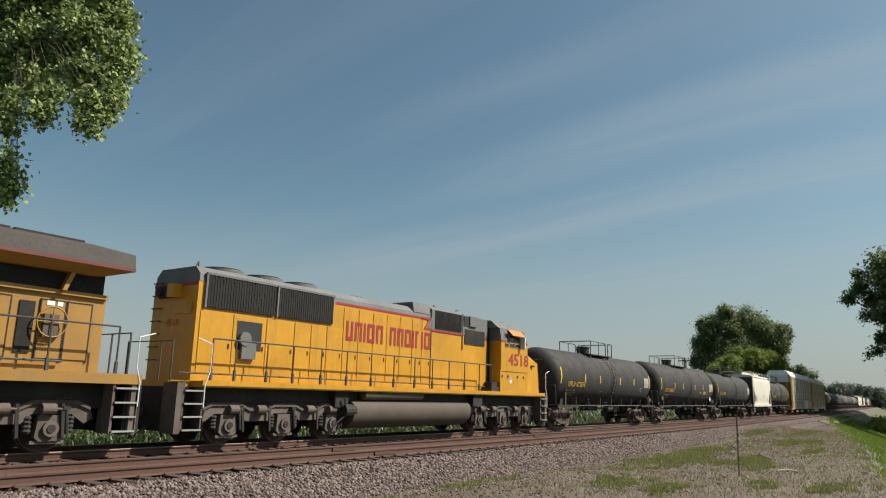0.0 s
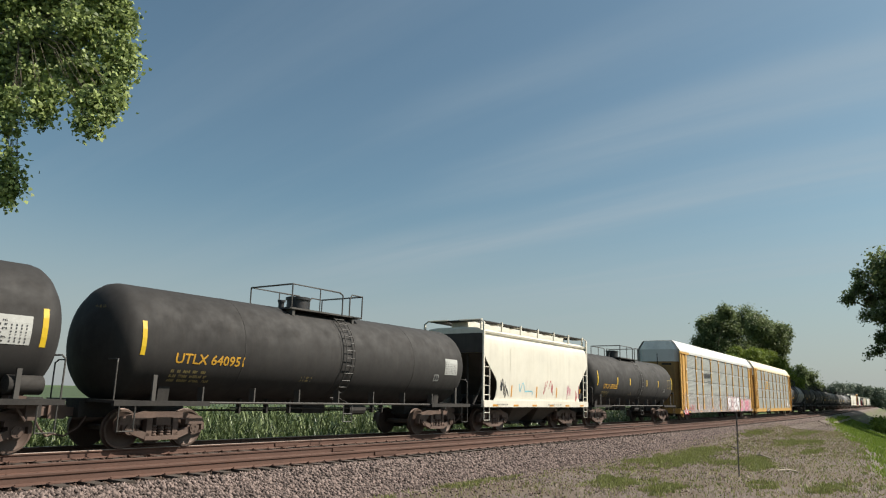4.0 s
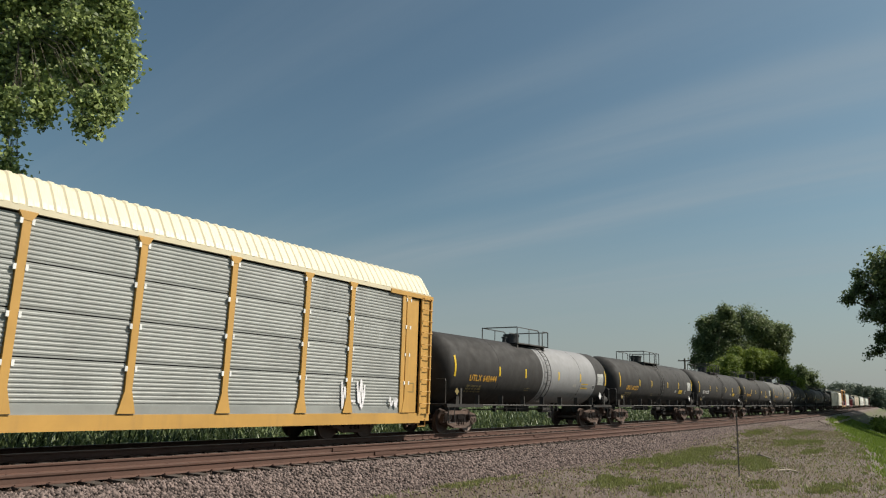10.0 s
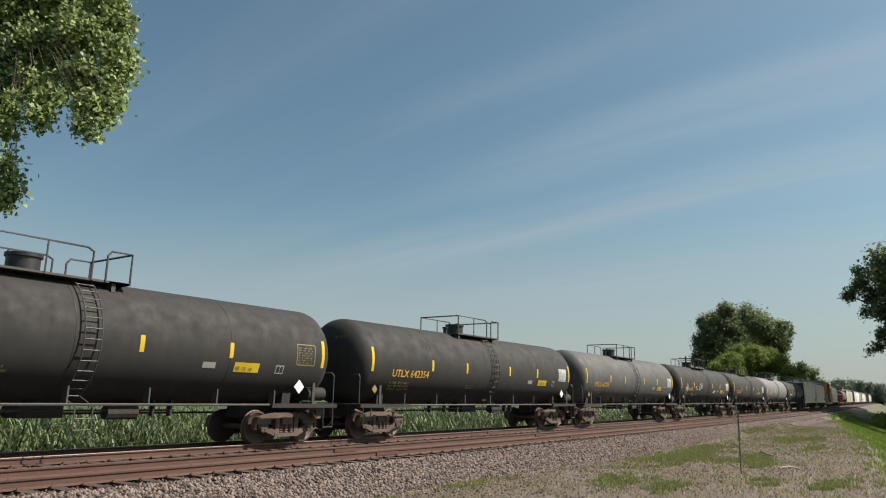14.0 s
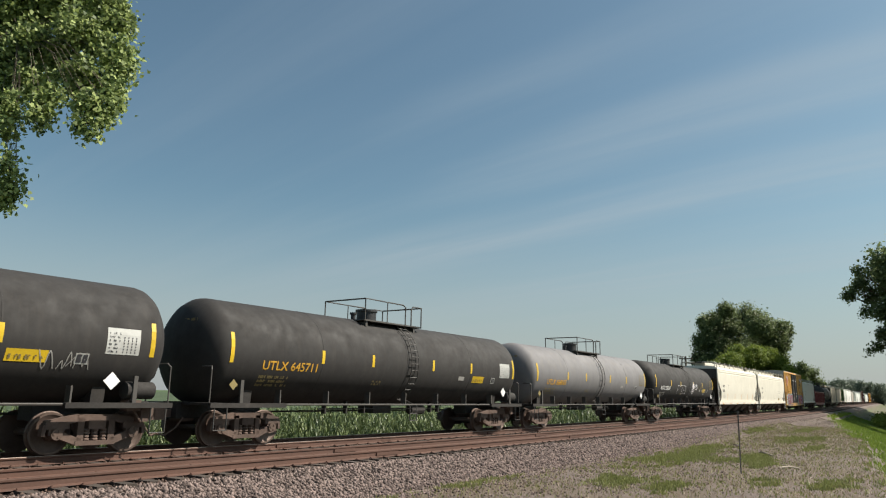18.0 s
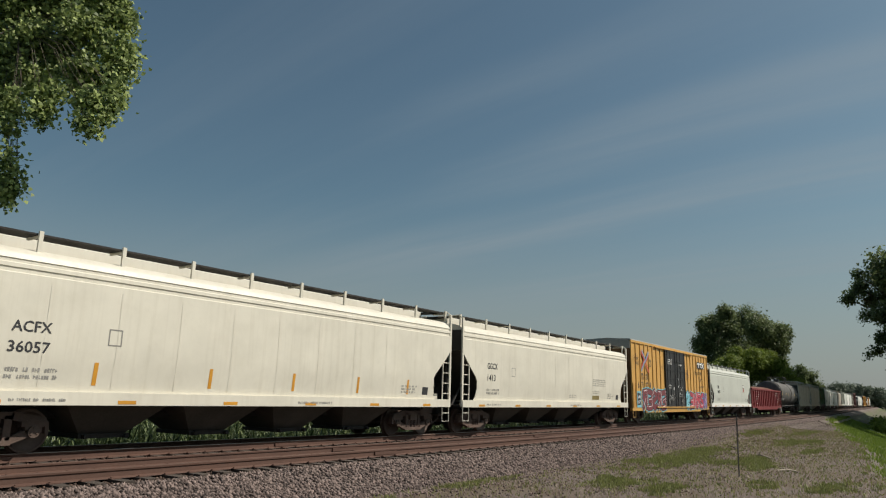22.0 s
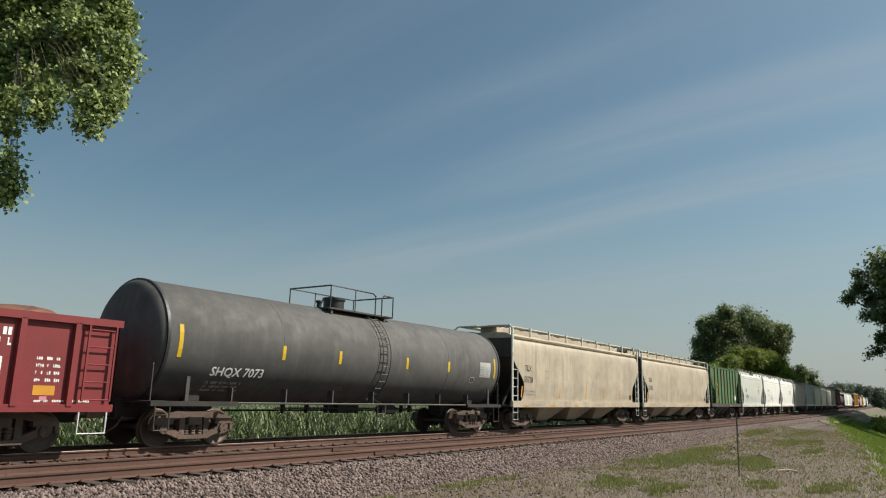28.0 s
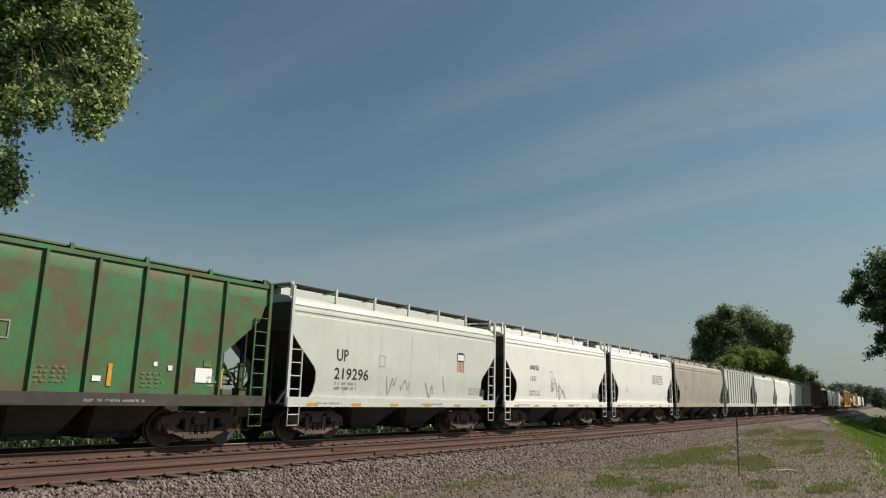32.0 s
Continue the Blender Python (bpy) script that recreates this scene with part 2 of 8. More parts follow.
STENCIL_GREY = surface("faded_grey_stencil", (0.3, 0.29, 0.27), 0.7, soil=0.4)
STENCIL_K = surface("black_stencil", (0.03, 0.03, 0.035), 0.6, soil=0.1)
REFLECT = surface("yellow_reflector", (0.6, 0.4, 0.02), 0.35, soil=0.1)
AMBER = surface("amber_reflector", (0.6, 0.28, 0.03), 0.4, soil=0.15)
PANEL_W = surface("white_placard", (0.78, 0.78, 0.76), 0.5, soil=0.1)
RED_SIGN = surface("red_paint", (0.45, 0.075, 0.045), 0.5)
BLUE_SIGN = surface("blue_paint", (0.05, 0.14, 0.42), 0.5)
SPRAY_PINK = surface("pink_spray_paint", (0.62, 0.22, 0.3), 0.6, soil=0.1)
SPRAY_RED = surface("red_spray_paint", (0.42, 0.05, 0.08), 0.6, soil=0.1)
SPRAY_CYAN = surface("cyan_spray_paint", (0.2, 0.5, 0.6), 0.6, soil=0.1)
SPRAY_VIOLET = surface("violet_spray_paint", (0.2, 0.1, 0.3), 0.6, soil=0.1)
SPRAY_W = surface("white_spray_paint", (0.72, 0.7, 0.72), 0.6, soil=0.1)
ORANGE = surface("orange_visor_paint", (0.55, 0.2, 0.03), 0.5)
SCRAP = surface("rusty_scrap", (0.17, 0.075, 0.05), 0.9, vary=0.4, bump=0.4)
GLASS = surface("dark_cab_glass", (0.015, 0.018, 0.02), 0.08, vary=0.0, soil=0.0, bump=0.0)
RAIL_RUST = surface("rusty_rail_steel", (0.092, 0.045, 0.031), 0.75, vary=0.2, soil=0.35, dirt=(0.075, 0.045, 0.034), bump=0.2)
RAIL_TOP = surface("worn_rail_head", (0.24, 0.18, 0.15), 0.45, metal=0.6, vary=0.15, soil=0.2)
TIE = surface("weathered_tie_wood", (0.06, 0.045, 0.036), 0.9, vary=0.3, soil=0.3, bump=0.4)
POST_STEEL = surface("weathered_post_steel", (0.10, 0.095, 0.09), 0.7, vary=0.25, soil=0.3)
BARK = surface("tree_bark", (0.12, 0.095, 0.07), 0.9, vary=0.3, grain=9.0, bump=0.6)
DEADWOOD = surface("dead_wood", (0.36, 0.31, 0.25), 0.9, vary=0.25)


# ---- building tools ----
class Geo:
    """Gathers verts and faces of one part."""

    def __init__(self):
        self.v, self.f = [], []

    def add(self, verts, faces):
        k = len(self.v)
        self.v += [tuple(p) for p in verts]
        self.f += [tuple(k + i for i in q) for q in faces]
        return self

    def box(self, x0, x1, y0, y1, z0, z1):
        return self.add([(x, y, z) for x in (x0, x1) for y in (y0, y1) for z in (z0, z1)],
                        [(0, 1, 3, 2), (4, 6, 7, 5), (0, 4, 5, 1), (2, 3, 7, 6), (0, 2, 6, 4), (1, 5, 7, 3)])

    def prism(self, poly, axis, lo, hi):
        """A polygon of (a, b) drawn out along an axis: 'y' takes (x, z), 'x' takes (y, z), 'z' takes (x, y)."""
        put = {"y": lambda a, b, c: (a, c, b), "x": lambda a, b, c: (c, a, b), "z": lambda a, b, c: (a, b, c)}[axis]
        area = sum(p[0] * q[1] - q[0] * p[1] for p, q in zip(poly, poly[1:] + poly[:1]))
        if (area > 0) != (axis != "y"):
            poly = poly[::-1]
        n = len(poly)
        return self.add([put(a, b, lo) for a, b in poly] + [put(a, b, hi) for a, b in poly],
                        [tuple(range(n))[::-1], tuple(range(n, 2 * n))] + [(i, (i + 1) % n, n + (i + 1) % n, n + i) for i in range(n)])

    def cyl(self, a, b, r, seg=8, r2=None, caps=True):
        a, b = Vector(a), Vector(b)
        d = (b - a).normalized()
        s = d.orthogonal().normalized()
        t = d.cross(s)
        r2 = r if r2 is None else r2
        ring = [(math.cos(2 * math.pi * i / seg), math.sin(2 * math.pi * i / seg)) for i in range(seg)]
        verts = [a + (s * c + t * e) * r for c, e in ring] + [b + (s * c + t * e) * r2 for c, e in ring]
        faces = [(i, (i + 1) % seg, seg + (i + 1) % seg, seg + i) for i in range(seg)]
        if caps:
            faces += [tuple(range(seg))[::-1], tuple(range(seg, 2 * seg))]
        return self.add(verts, faces)

    def tube(self, pts, r, seg=6):
        """One bent round bar along pts, mitred at the bends."""
        pts = [Vector(p) for p in pts]
        dirs = [(b - a).normalized() for a, b in zip(pts, pts[1:])]
        side = dirs[0].orthogonal().normalized()
        rings = []
        for k, p in enumerate(pts):
            before, after = dirs[max(0, k - 1)], dirs[min(k, len(dirs) - 1)]
            mean = before + after
            mean = mean.normalized() if mean.length > 0.05 else after
            side = (side - mean * side.dot(mean))
            side = side.normalized() if side.length > 0.05 else mean.orthogonal().normalized()
            up = mean.cross(side)
            rings.append([p + (side * math.cos(2 * math.pi * i / seg) + up * math.sin(2 * math.pi * i / seg)) * r for i in range(seg)])
        return self.loft(rings)

    def lathe(self, prof, y, z, seg):
        """A body turned about a line along x: prof of (x, r) in the order of x."""
        rows = [[(x, y - r * math.cos(2 * math.pi * i / seg), z + r * math.sin(2 * math.pi * i / seg)) for i in range(seg)] for x, r in prof]
        faces = [(j * seg + i, (j + 1) * seg + i, (j + 1) * seg + (i + 1) % seg, j * seg + (i + 1) % seg)
                 for j in range(len(prof) - 1) for i in range(seg)]
        k = (len(prof) - 1) * seg
        return self.add([p for row in rows for p in row], [q[::-1] for q in faces] and faces + [tuple(range(seg)), tuple(range(k, k + seg))[::-1]])

    def loft(self, rings):
        """Rings of equal counts, each closed, joined one to the next and capped."""
        n = len(rings[0])
        faces = [(j * n + i, j * n + (i + 1) % n, (j + 1) * n + (i + 1) % n, (j + 1) * n + i) for j in range(len(rings) - 1) for i in range(n)]
        k = (len(rings) - 1) * n
        return self.add([p for row in rings for p in row], faces + [tuple(range(n))[::-1], tuple(range(k, k + n))])

    def mesh(self, name, mat, smooth=0):
        me = bpy.data.meshes.new(name)
        me.from_pydata(self.v, [], self.f)
        me.materials.append(mat)
        if smooth:
            me.polygons.foreach_set("use_smooth", [True] * len(me.polygons))
            me.set_sharp_from_angle(angle=radians(smooth))
        me.update()
        return me


STORE = {}


def shared(key, make):
    """The mesh of that key, made at its first use."""
    if key not in STORE:
        STORE[key] = make()
    return STORE[key]


def part(name, body, mat, parent, label="", smooth=0, at=None):
    """Links a Geo or a mesh as one object under a thing or part."""
    me = body if isinstance(body, bpy.types.Mesh) else body.mesh(name, mat, smooth)
    ob = new(name, me)
    ob.parent = parent
    if at is not None:
        ob.matrix_basis = at if isinstance(at, Matrix) else Matrix.Translation(at)
    return tagged(ob, label) if label else ob


def flat_side(y):
    return lambda u, v: (u, y, v)


def round_side(r, zc):
    return lambda u, v: (u, -(r + 0.006) * math.cos((v - zc) / r), zc + (r + 0.006) * math.sin((v - zc) / r))


def decal(name, polys, mat, parent, side, label=""):
    """Thin painted shapes: polygons of (u, v) laid on a side."""
    g = Geo()
    for k, poly in enumerate(polys):
        coat = Vector((0, -0.0005 * (k % 6), 0))
        g.add([Vector(side(u, v)) + coat for u, v in poly], [tuple(range(len(poly)))])
    ob = part(name, g, mat, parent, label)
    return tagged(ob, label, kind="stuff") if any(w in name for w in ("stencil", "print", "mural", "scrawl", "tag")) else ob


def oblong(u0, u1, v0, v1, cuts=1):
    return [[(u0, v0 + (v1 - v0) * k / cuts), (u1, v0 + (v1 - v0) * k / cuts), (u1, v0 + (v1 - v0) * (k + 1) / cuts), (u0, v0 + (v1 - v0) * (k + 1) / cuts)] for k in range(cuts)]


def bars(u0, v0, width, height, rows, seed, fill=0.62):
    """Lines of writing too small to read."""
    rnd, out = random.Random(seed), []
    step = height / rows
    for k in range(rows):
        u, end = u0, u0 + width * rnd.uniform(0.88, 1)
        while u < end - 0.02:
            w = min(rnd.uniform(0.08, 0.3) * max(0.5, width), end - u)
            glyph = max(0.035, step * fill * 0.62)
            n = max(1, int(w / glyph))
            for i in range(n):
                a, low = u + i * glyph, v0 + height - (k + 1) * step
                high = low + step * fill * rnd.choice((1.0, 1.0, 0.85))
                if rnd.random() < 0.5:
                    out += oblong(a, a + glyph * 0.72, low, high)
                else:
                    out += oblong(a, a + glyph * 0.28, low, high) + oblong(a + glyph * 0.28, a + glyph * 0.72, low if rnd.random() < 0.5 else high - 0.3 * (high - low), low + 0.3 * (high - low) if rnd.random() < 0.5 else high)
            u += w + 0.05
    return out


def lettering(body, size, mat, parent, side, u, v, squeeze=1.0, label="", slant=0.0, name="lettering", width=0.0):
    """Painted characters with their lower left corner at (u, v) of a side."""
    def make():
        cu = bpy.data.curves.new("glyphs", "FONT")
        cu.body, cu.size, cu.resolution_u, cu.fill_mode = body, 1.0, 2, "FRONT"
        ob = bpy.data.objects.new("glyphs", cu)
        scene.collection.objects.link(ob)
        bpy.context.view_layer.update()
        me = bpy.data.meshes.new_from_object(ob.evaluated_get(bpy.context.evaluated_depsgraph_get()))
        got = ([tuple(p.co) for p in me.vertices], [tuple(p.vertices) for p in me.polygons])
        bpy.data.objects.remove(ob)
        bpy.data.meshes.remove(me)
        bpy.data.curves.remove(cu)
        return got
    verts, faces = shared(("glyphs", body), make)
    k = size / 0.69
    if width:
        squeeze = width / k / (max(p[0] for p in verts) or 1)
    g = Geo().add([side(u + (x * squeeze + slant * y) * k, v + y * k) for x, y, z in verts], faces)
    return part(name, g, mat, parent, label)


def heavy(body, size, mat, parent, side, u, v, squeeze=1.0, label="", name="lettering", width=0.0):
    """Bold characters: two strokes a little apart in one part."""
    ob = lettering(body, size, mat, parent, side, u, v, squeeze, label, name=name)
    g = Geo()
    for du, dv in ((0, 0), (0.05 * size, 0), (0.025 * size, 0.05 * size)):
        side2 = (lambda a, b, du=du, dv=dv: side(a + du, b + dv))
        verts, faces = STORE[("glyphs", body)]
        k = size / 0.69
        if width:
            squeeze = width / k / (max(p[0] for p in verts) or 1)
        g.add([Vector(side2(u + x * squeeze * k, v + y * k)) + Vector((0, -0.0006 * (du + dv) / size / 0.03, 0)) for x, y, z in verts], faces)
    old = ob.data
    ob.data = g.mesh(name, mat)
    bpy.data.meshes.remove(old)
    return ob


def ribbon(pts, width):
    """A painted stroke along (u, v) points."""
    out, fine = [], [pts[0]]
    for (a, b), (c, d) in zip(pts, pts[1:]):
        n = max(1, math.ceil(math.hypot(c - a, d - b) / 0.16))
        fine += [(a + (c - a) * i / n, b + (d - b) * i / n) for i in range(1, n + 1)]
    for (a, b), (c, d) in zip(fine, fine[1:]):
        k = math.hypot(c - a, d - b) or 1
        nx, nz = -(d - b) / k * width / 2, (c - a) / k * width / 2
        ex, ez = (c - a) / k * width * 0.3, (d - b) / k * width * 0.3
        out.append([(a - nx - ex, b - nz - ez), (c - nx + ex, d - nz + ez), (c + nx + ex, d + nz + ez), (a + nx - ex, b + nz - ez)])
    return out


def scrawl(u, v, w, h, seed, n=4, width=0.05):
    """Hand-sprayed letter-like strokes within a box, one or two bent lines a letter."""
    rnd, out = random.Random(seed), []
    for k in range(n):
        a, b = u + w * k / n, u + w * (k + 1) / n
        high, base = h * rnd.uniform(0.65, 1.0), v + h * rnd.uniform(-0.08, 0.15)
        for stroke in range(rnd.choice((1, 1, 2))):
            m = rnd.choice((3, 4, 5))
            up = rnd.random() < 0.5
            keys = []
            for i in range(m):
                keys.append((a + (b - a) * (rnd.uniform(-0.1, 1.1) if m < 4 else (i + rnd.uniform(0, 1)) / m), base + high * ((rnd.uniform(0.75, 1.05) if up else rnd.uniform(-0.1, 0.3)) if rnd.random() < 0.8 else 0.5)))
                up = not up
            keys = [keys[0]] + keys + [keys[-1]]
            pts = []
            for p0, p1, p2, p3 in zip(keys, keys[1:], keys[2:], keys[3:]):
                for i in range(4):
                    f = i / 4
                    pts.append(tuple(0.5 * (2 * B + (C - A) * f + (2 * A - 5 * B + 4 * C - D) * f * f + (3 * B - A - 3 * C + D) * f ** 3) for A, B, C, D in zip(p0, p1, p2, p3)))
            pts.append(keys[-1])
            out += ribbon(pts, width * rnd.uniform(0.6, 1.0))
    return out


SPRAY_MAUVE = surface("mauve_spray_paint", (0.24, 0.11, 0.14), 0.6, soil=0.2)
SPRAY_PALE = surface("pale_pink_spray_paint", (0.55, 0.42, 0.42), 0.6, soil=0.2)
FADED_SPRAY = smear("faded_pink_and_white_spray_paint", [(0.46, 0.43, 0.40), (0.42, 0.2, 0.18), (0.55, 0.5, 0.48), (0.34, 0.32, 0.33)], 0.75, 2.5)
# soot and the shade of the unlit hopper ends, both in one dark brown
SOOT_SHADE = surface("sooty_end_sheet", (0.055, 0.047, 0.04), 0.8, vary=0.3, soil=0.4, streak=0.3, dirt=(0.02, 0.018, 0.016))
RACK_SILL = surface("dusty_rack_sill_paint", (0.30, 0.25, 0.22), 0.65, vary=0.2, soil=0.4, streak=0.3)
SPRAY_MAROON = surface("maroon_spray_paint", (0.17, 0.035, 0.045), 0.6, soil=0.2)
SPRAY_SLATE = surface("slate_blue_emblem_paint", (0.22, 0.26, 0.36), 0.6, soil=0.2)
SPRAY_ASH = surface("ash_grey_spray_paint", (0.38, 0.36, 0.36), 0.6, soil=0.2)


def cloud_mesh(name, verts, faces, mat):
    """A mesh from arrays: verts of shape (n, 3), faces of shape (m, k)."""
    verts, faces = np.asarray(verts, dtype=np.float32).reshape(-1, 3), np.asarray(faces, dtype=np.int32)
    m, k = faces.shape
    me = bpy.data.meshes.new(name)
    me.vertices.add(len(verts))
    me.vertices.foreach_set("co", verts.ravel())
    me.loops.add(m * k)
    me.loops.foreach_set("vertex_index", faces.ravel())
    me.polygons.add(m)
    me.polygons.foreach_set("loop_start", np.arange(0, m * k, k, dtype=np.int32))
    me.materials.append(mat)
    me.update(calc_edges=True)
    return me

# ---- the ground ----
def rise(x):
    return way(x).z


def bank_edge(x):
    """The y at which the grassy verge starts to fall away on the camera's side."""
    return min(-1.75 + 0.12 * x, 11.0) + 0.45 * noise.noise(Vector((x * 0.22, 3.7, 0.4))) + 0.35 * noise.noise(Vector((x * 0.7, 1.7, 2.4)))


def height(x, y):
    """Ground level: ballast shoulder, rough verge, bank; corn field on the far side."""
    d = math.hypot(x, y)
    y -= bend(x)
    n = noise.noise(Vector((x * 0.35, y * 0.35, 1.7))) * 0.10 + noise.noise(Vector((x * 1.3, y * 1.3, 5.1))) * 0.035
    if y > 19.2:
        z = max(-0.9, -0.25 - 0.55 * (y - 19.2)) + 0.3 * n
    elif y > 11.7:
        z = -0.235 + 0.15 * n
    elif y > 10.1:
        z = -0.23 - 0.33 * (11.7 - y) + 0.4 * n
    else:
        e = bank_edge(x)
        z = -0.758 - 0.012 * (10.1 - y) + n * min(1, (10.1 - y) * 0.6 + 0.4)
        if y < e:
            z -= min(1.5 + 0.012 * max(0.0, x - 40), 0.36 * (e - y)) * min(1.0, max(0.0, (x - 5) / 12))
    if d < 10:
        z += (1 - d / 10) * 0.75
    return z + rise(x)


# green growth on the verge: x, y of each patch and its reach along and across
PATCHES = [(28.3, 8.6, 4.2, 1.3), (33.7, 8.9, 4.5, 0.8), (30.5, 6.4, 3.2, 0.7), (55.0, 10.6, 5.0, 0.4), (47.5, 6.9, 4.0, 0.9), (40.1, 5.1, 2.5, 0.4), (27.0, 5.4, 1.6, 0.6), (23.2, 2.7, 1.4, 0.5),
           (19.5, 7.6, 1.9, 0.7), (19.3, 6.2, 1.3, 0.5), (16.5, 9.9, 4.0, 0.2), (60.0, 8.5, 6.0, 0.6), (22.0, 4.2, 1.2, 0.4)]


def growth(x, y):
    """How green the verge is at a place, 0 to 1, with ragged edges; y is taken from the line's curve."""
    q = max(1.12 - math.hypot((x - a) / c, (y - b) / d) for a, b, c, d in PATCHES)
    e = bank_edge(x) - 0.1 - y
    q = max(q, 0.8 * e if e < 1.2 else 1.0)
    q = min(q, 0.75 if e < 0.3 else 1.2)
    return min(1, max(0, 0.8 * q + 0.6 * noise.noise(Vector((x * 0.5, y * 1.3, 8.3))) + 0.6 * noise.noise(Vector((x * 1.7, y * 3.1, 2.3))) + 0.35 * noise.noise(Vector((x * 4.1, y * 5.3, 6.1)))))


def ground_material():
    """Ballast near the tracks, dry litter on the verge, green growth in patches and down the bank."""
    m = bpy.data.materials.new("ground_cover")
    m.use_nodes = True
    n, l = m.node_tree.nodes, m.node_tree.links
    b = n["Principled BSDF"]
    b.inputs["Roughness"].default_value = 0.95
    tc, sep = n.new("ShaderNodeTexCoord"), n.new("ShaderNodeSeparateXYZ")
    l.new(tc.outputs["Object"], sep.inputs[0])

    def tex(scale, detail=6):
        t = n.new("ShaderNodeTexNoise")
        t.inputs["Scale"].default_value, t.inputs["Detail"].default_value = scale, detail
        l.new(tc.outputs["Object"], t.inputs[0])
        return t.outputs[0]

    def rng(src, a, c, lo=0.0, hi=1.0):
        r = n.new("ShaderNodeMapRange")
        for i, v in enumerate((a, c, lo, hi)):
            r.inputs[i + 1].default_value = v
        l.new(src, r.inputs[0])
        return r.outputs[0]

    def mix(fac, a, c):
        x = n.new("ShaderNodeMix")
        x.data_type = "RGBA"
        l.new(fac, x.inputs[0])
        for sock, v in ((x.inputs[6], a), (x.inputs[7], c)):
            if isinstance(v, tuple):
                sock.default_value = (*v, 1)
            else:
                l.new(v, sock)
        return x.outputs[2]

    def math_node(op, a, c):
        x = n.new("ShaderNodeMath")
        x.operation = op
        for sock, v in ((x.inputs[0], a), (x.inputs[1], c)):
            if isinstance(v, (int, float)):
                sock.default_value = v
            else:
                l.new(v, sock)
        return x.outputs[0]

    vor = n.new("ShaderNodeTexVoronoi")
    vor.inputs["Scale"].default_value = 15
    l.new(tc.outputs["Object"], vor.inputs[0])
    line, green_at = n.new("ShaderNodeAttribute"), n.new("ShaderNodeAttribute")
    line.attribute_name, green_at.attribute_name = "from_line", "growth"
    stone = mix(rng(vor.outputs["Color"], 0.1, 0.9), (0.07, 0.054, 0.047), (0.22, 0.175, 0.155))
    litter = mix(rng(tex(9), 0.3, 0.7), (0.07, 0.052, 0.043), (0.18, 0.14, 0.12))
    litter = mix(rng(tex(0.6, 4), 0.42, 0.6), litter, (0.11, 0.083, 0.058))
    green = mix(rng(tex(6), 0.3, 0.7), (0.035, 0.055, 0.013), (0.10, 0.13, 0.032))
    near = mix(rng(math_node("ADD", green_at.outputs["Fac"], rng(tex(3.5), 0.3, 0.7, -0.35, 0.35)), 0.25, 1.1, 0.0, 0.85), litter, green)
    ball = rng(math_node("ADD", line.outputs["Fac"], rng(tex(0.7), 0.3, 0.7, -0.5, 0.5)), 9.9, 10.4)
    col = mix(ball, near, stone)
    col = mix(rng(line.outputs["Fac"], 11.6, 12.0, 0.0, 0.85), col, (0.055, 0.037, 0.029))
    field = rng(line.outputs["Fac"], 20.2, 20.8)
    col = mix(field, col, (0.05, 0.085, 0.02))
    l.new(col, b.inputs["Base Color"])
    bp = n.new("ShaderNodeBump")
    bp.inputs["Strength"].default_value, bp.inputs["Distance"].default_value = 0.35, 0.03
    l.new(vor.outputs["Distance"], bp.inputs["Height"])
    l.new(bp.outputs[0], b.inputs["Normal"])
    return m


GROUND = ground_material()
STONE = foliage("ballast_stone", (0.265, 0.20, 0.178), (0.028, 0.021, 0.019), 0.0)
BED_STONE = foliage("rust_dusted_stone", (0.13, 0.085, 0.066), (0.03, 0.02, 0.016), 0.0)
BED_STONE.node_tree.nodes["Principled BSDF"].inputs["Roughness"].default_value = 0.9
STONE.node_tree.nodes["Principled BSDF"].inputs["Roughness"].default_value = 0.9
LEAF = foliage("cottonwood_leaf", (0.43, 0.51, 0.18), (0.05, 0.085, 0.027), 0.34)
LEAF_FAR = foliage("tree_leaf", (0.215, 0.265, 0.11), (0.09, 0.12, 0.052), 0.36)
LEAF_BUSH = foliage("bush_leaf", (0.27, 0.34, 0.06), (0.12, 0.165, 0.028), 0.38)
# haze is mixed into this greyer, flatter green
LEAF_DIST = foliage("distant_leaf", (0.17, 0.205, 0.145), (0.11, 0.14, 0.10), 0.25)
CORN = foliage("corn_leaf", (0.21, 0.255, 0.115), (0.02, 0.042, 0.012), 0.22)
CORN.node_tree.nodes["Principled BSDF"].inputs["Roughness"].default_value = 0.4
GRASS = foliage("grass_blade", (0.30, 0.31, 0.11), (0.12, 0.145, 0.045), 0.3)
STRAW = foliage("dry_grass_blade", (0.42, 0.34, 0.25), (0.17, 0.125, 0.09), 0.3)
BANK = foliage("bank_grass_blade", (0.24, 0.32, 0.05), (0.11, 0.17, 0.028), 0.35)

span = lambda a, b, s: [a + s * k for k in range(int((b - a) / s) + 1)]
gx = [-500, -250, -120, -60, -30] + span(-14, 84, 0.7) + [86, 90, 96, 104, 115, 130, 150, 180, 220, 280, 360, 480, 700, 1100, 1800, 3000, 4500]
gy = [-3000, -1200, -500, -200, -90, -45, -25, -15, -10] + span(-7, 21.4, 0.4) + [22, 24, 28, 36, 60, 120, 300, 800, 2000, 4000]
rows = [(x, y) for x in gx for y in gy]
g = Geo().add([(x, y + bend(x), height(x, y + bend(x))) for x, y in rows], [(i * len(gy) + j, (i + 1) * len(gy) + j, (i + 1) * len(gy) + j + 1, i * len(gy) + j + 1) for i in range(len(gx) - 1) for j in range(len(gy) - 1)])
sheet = g.mesh("ground", GROUND, 80)
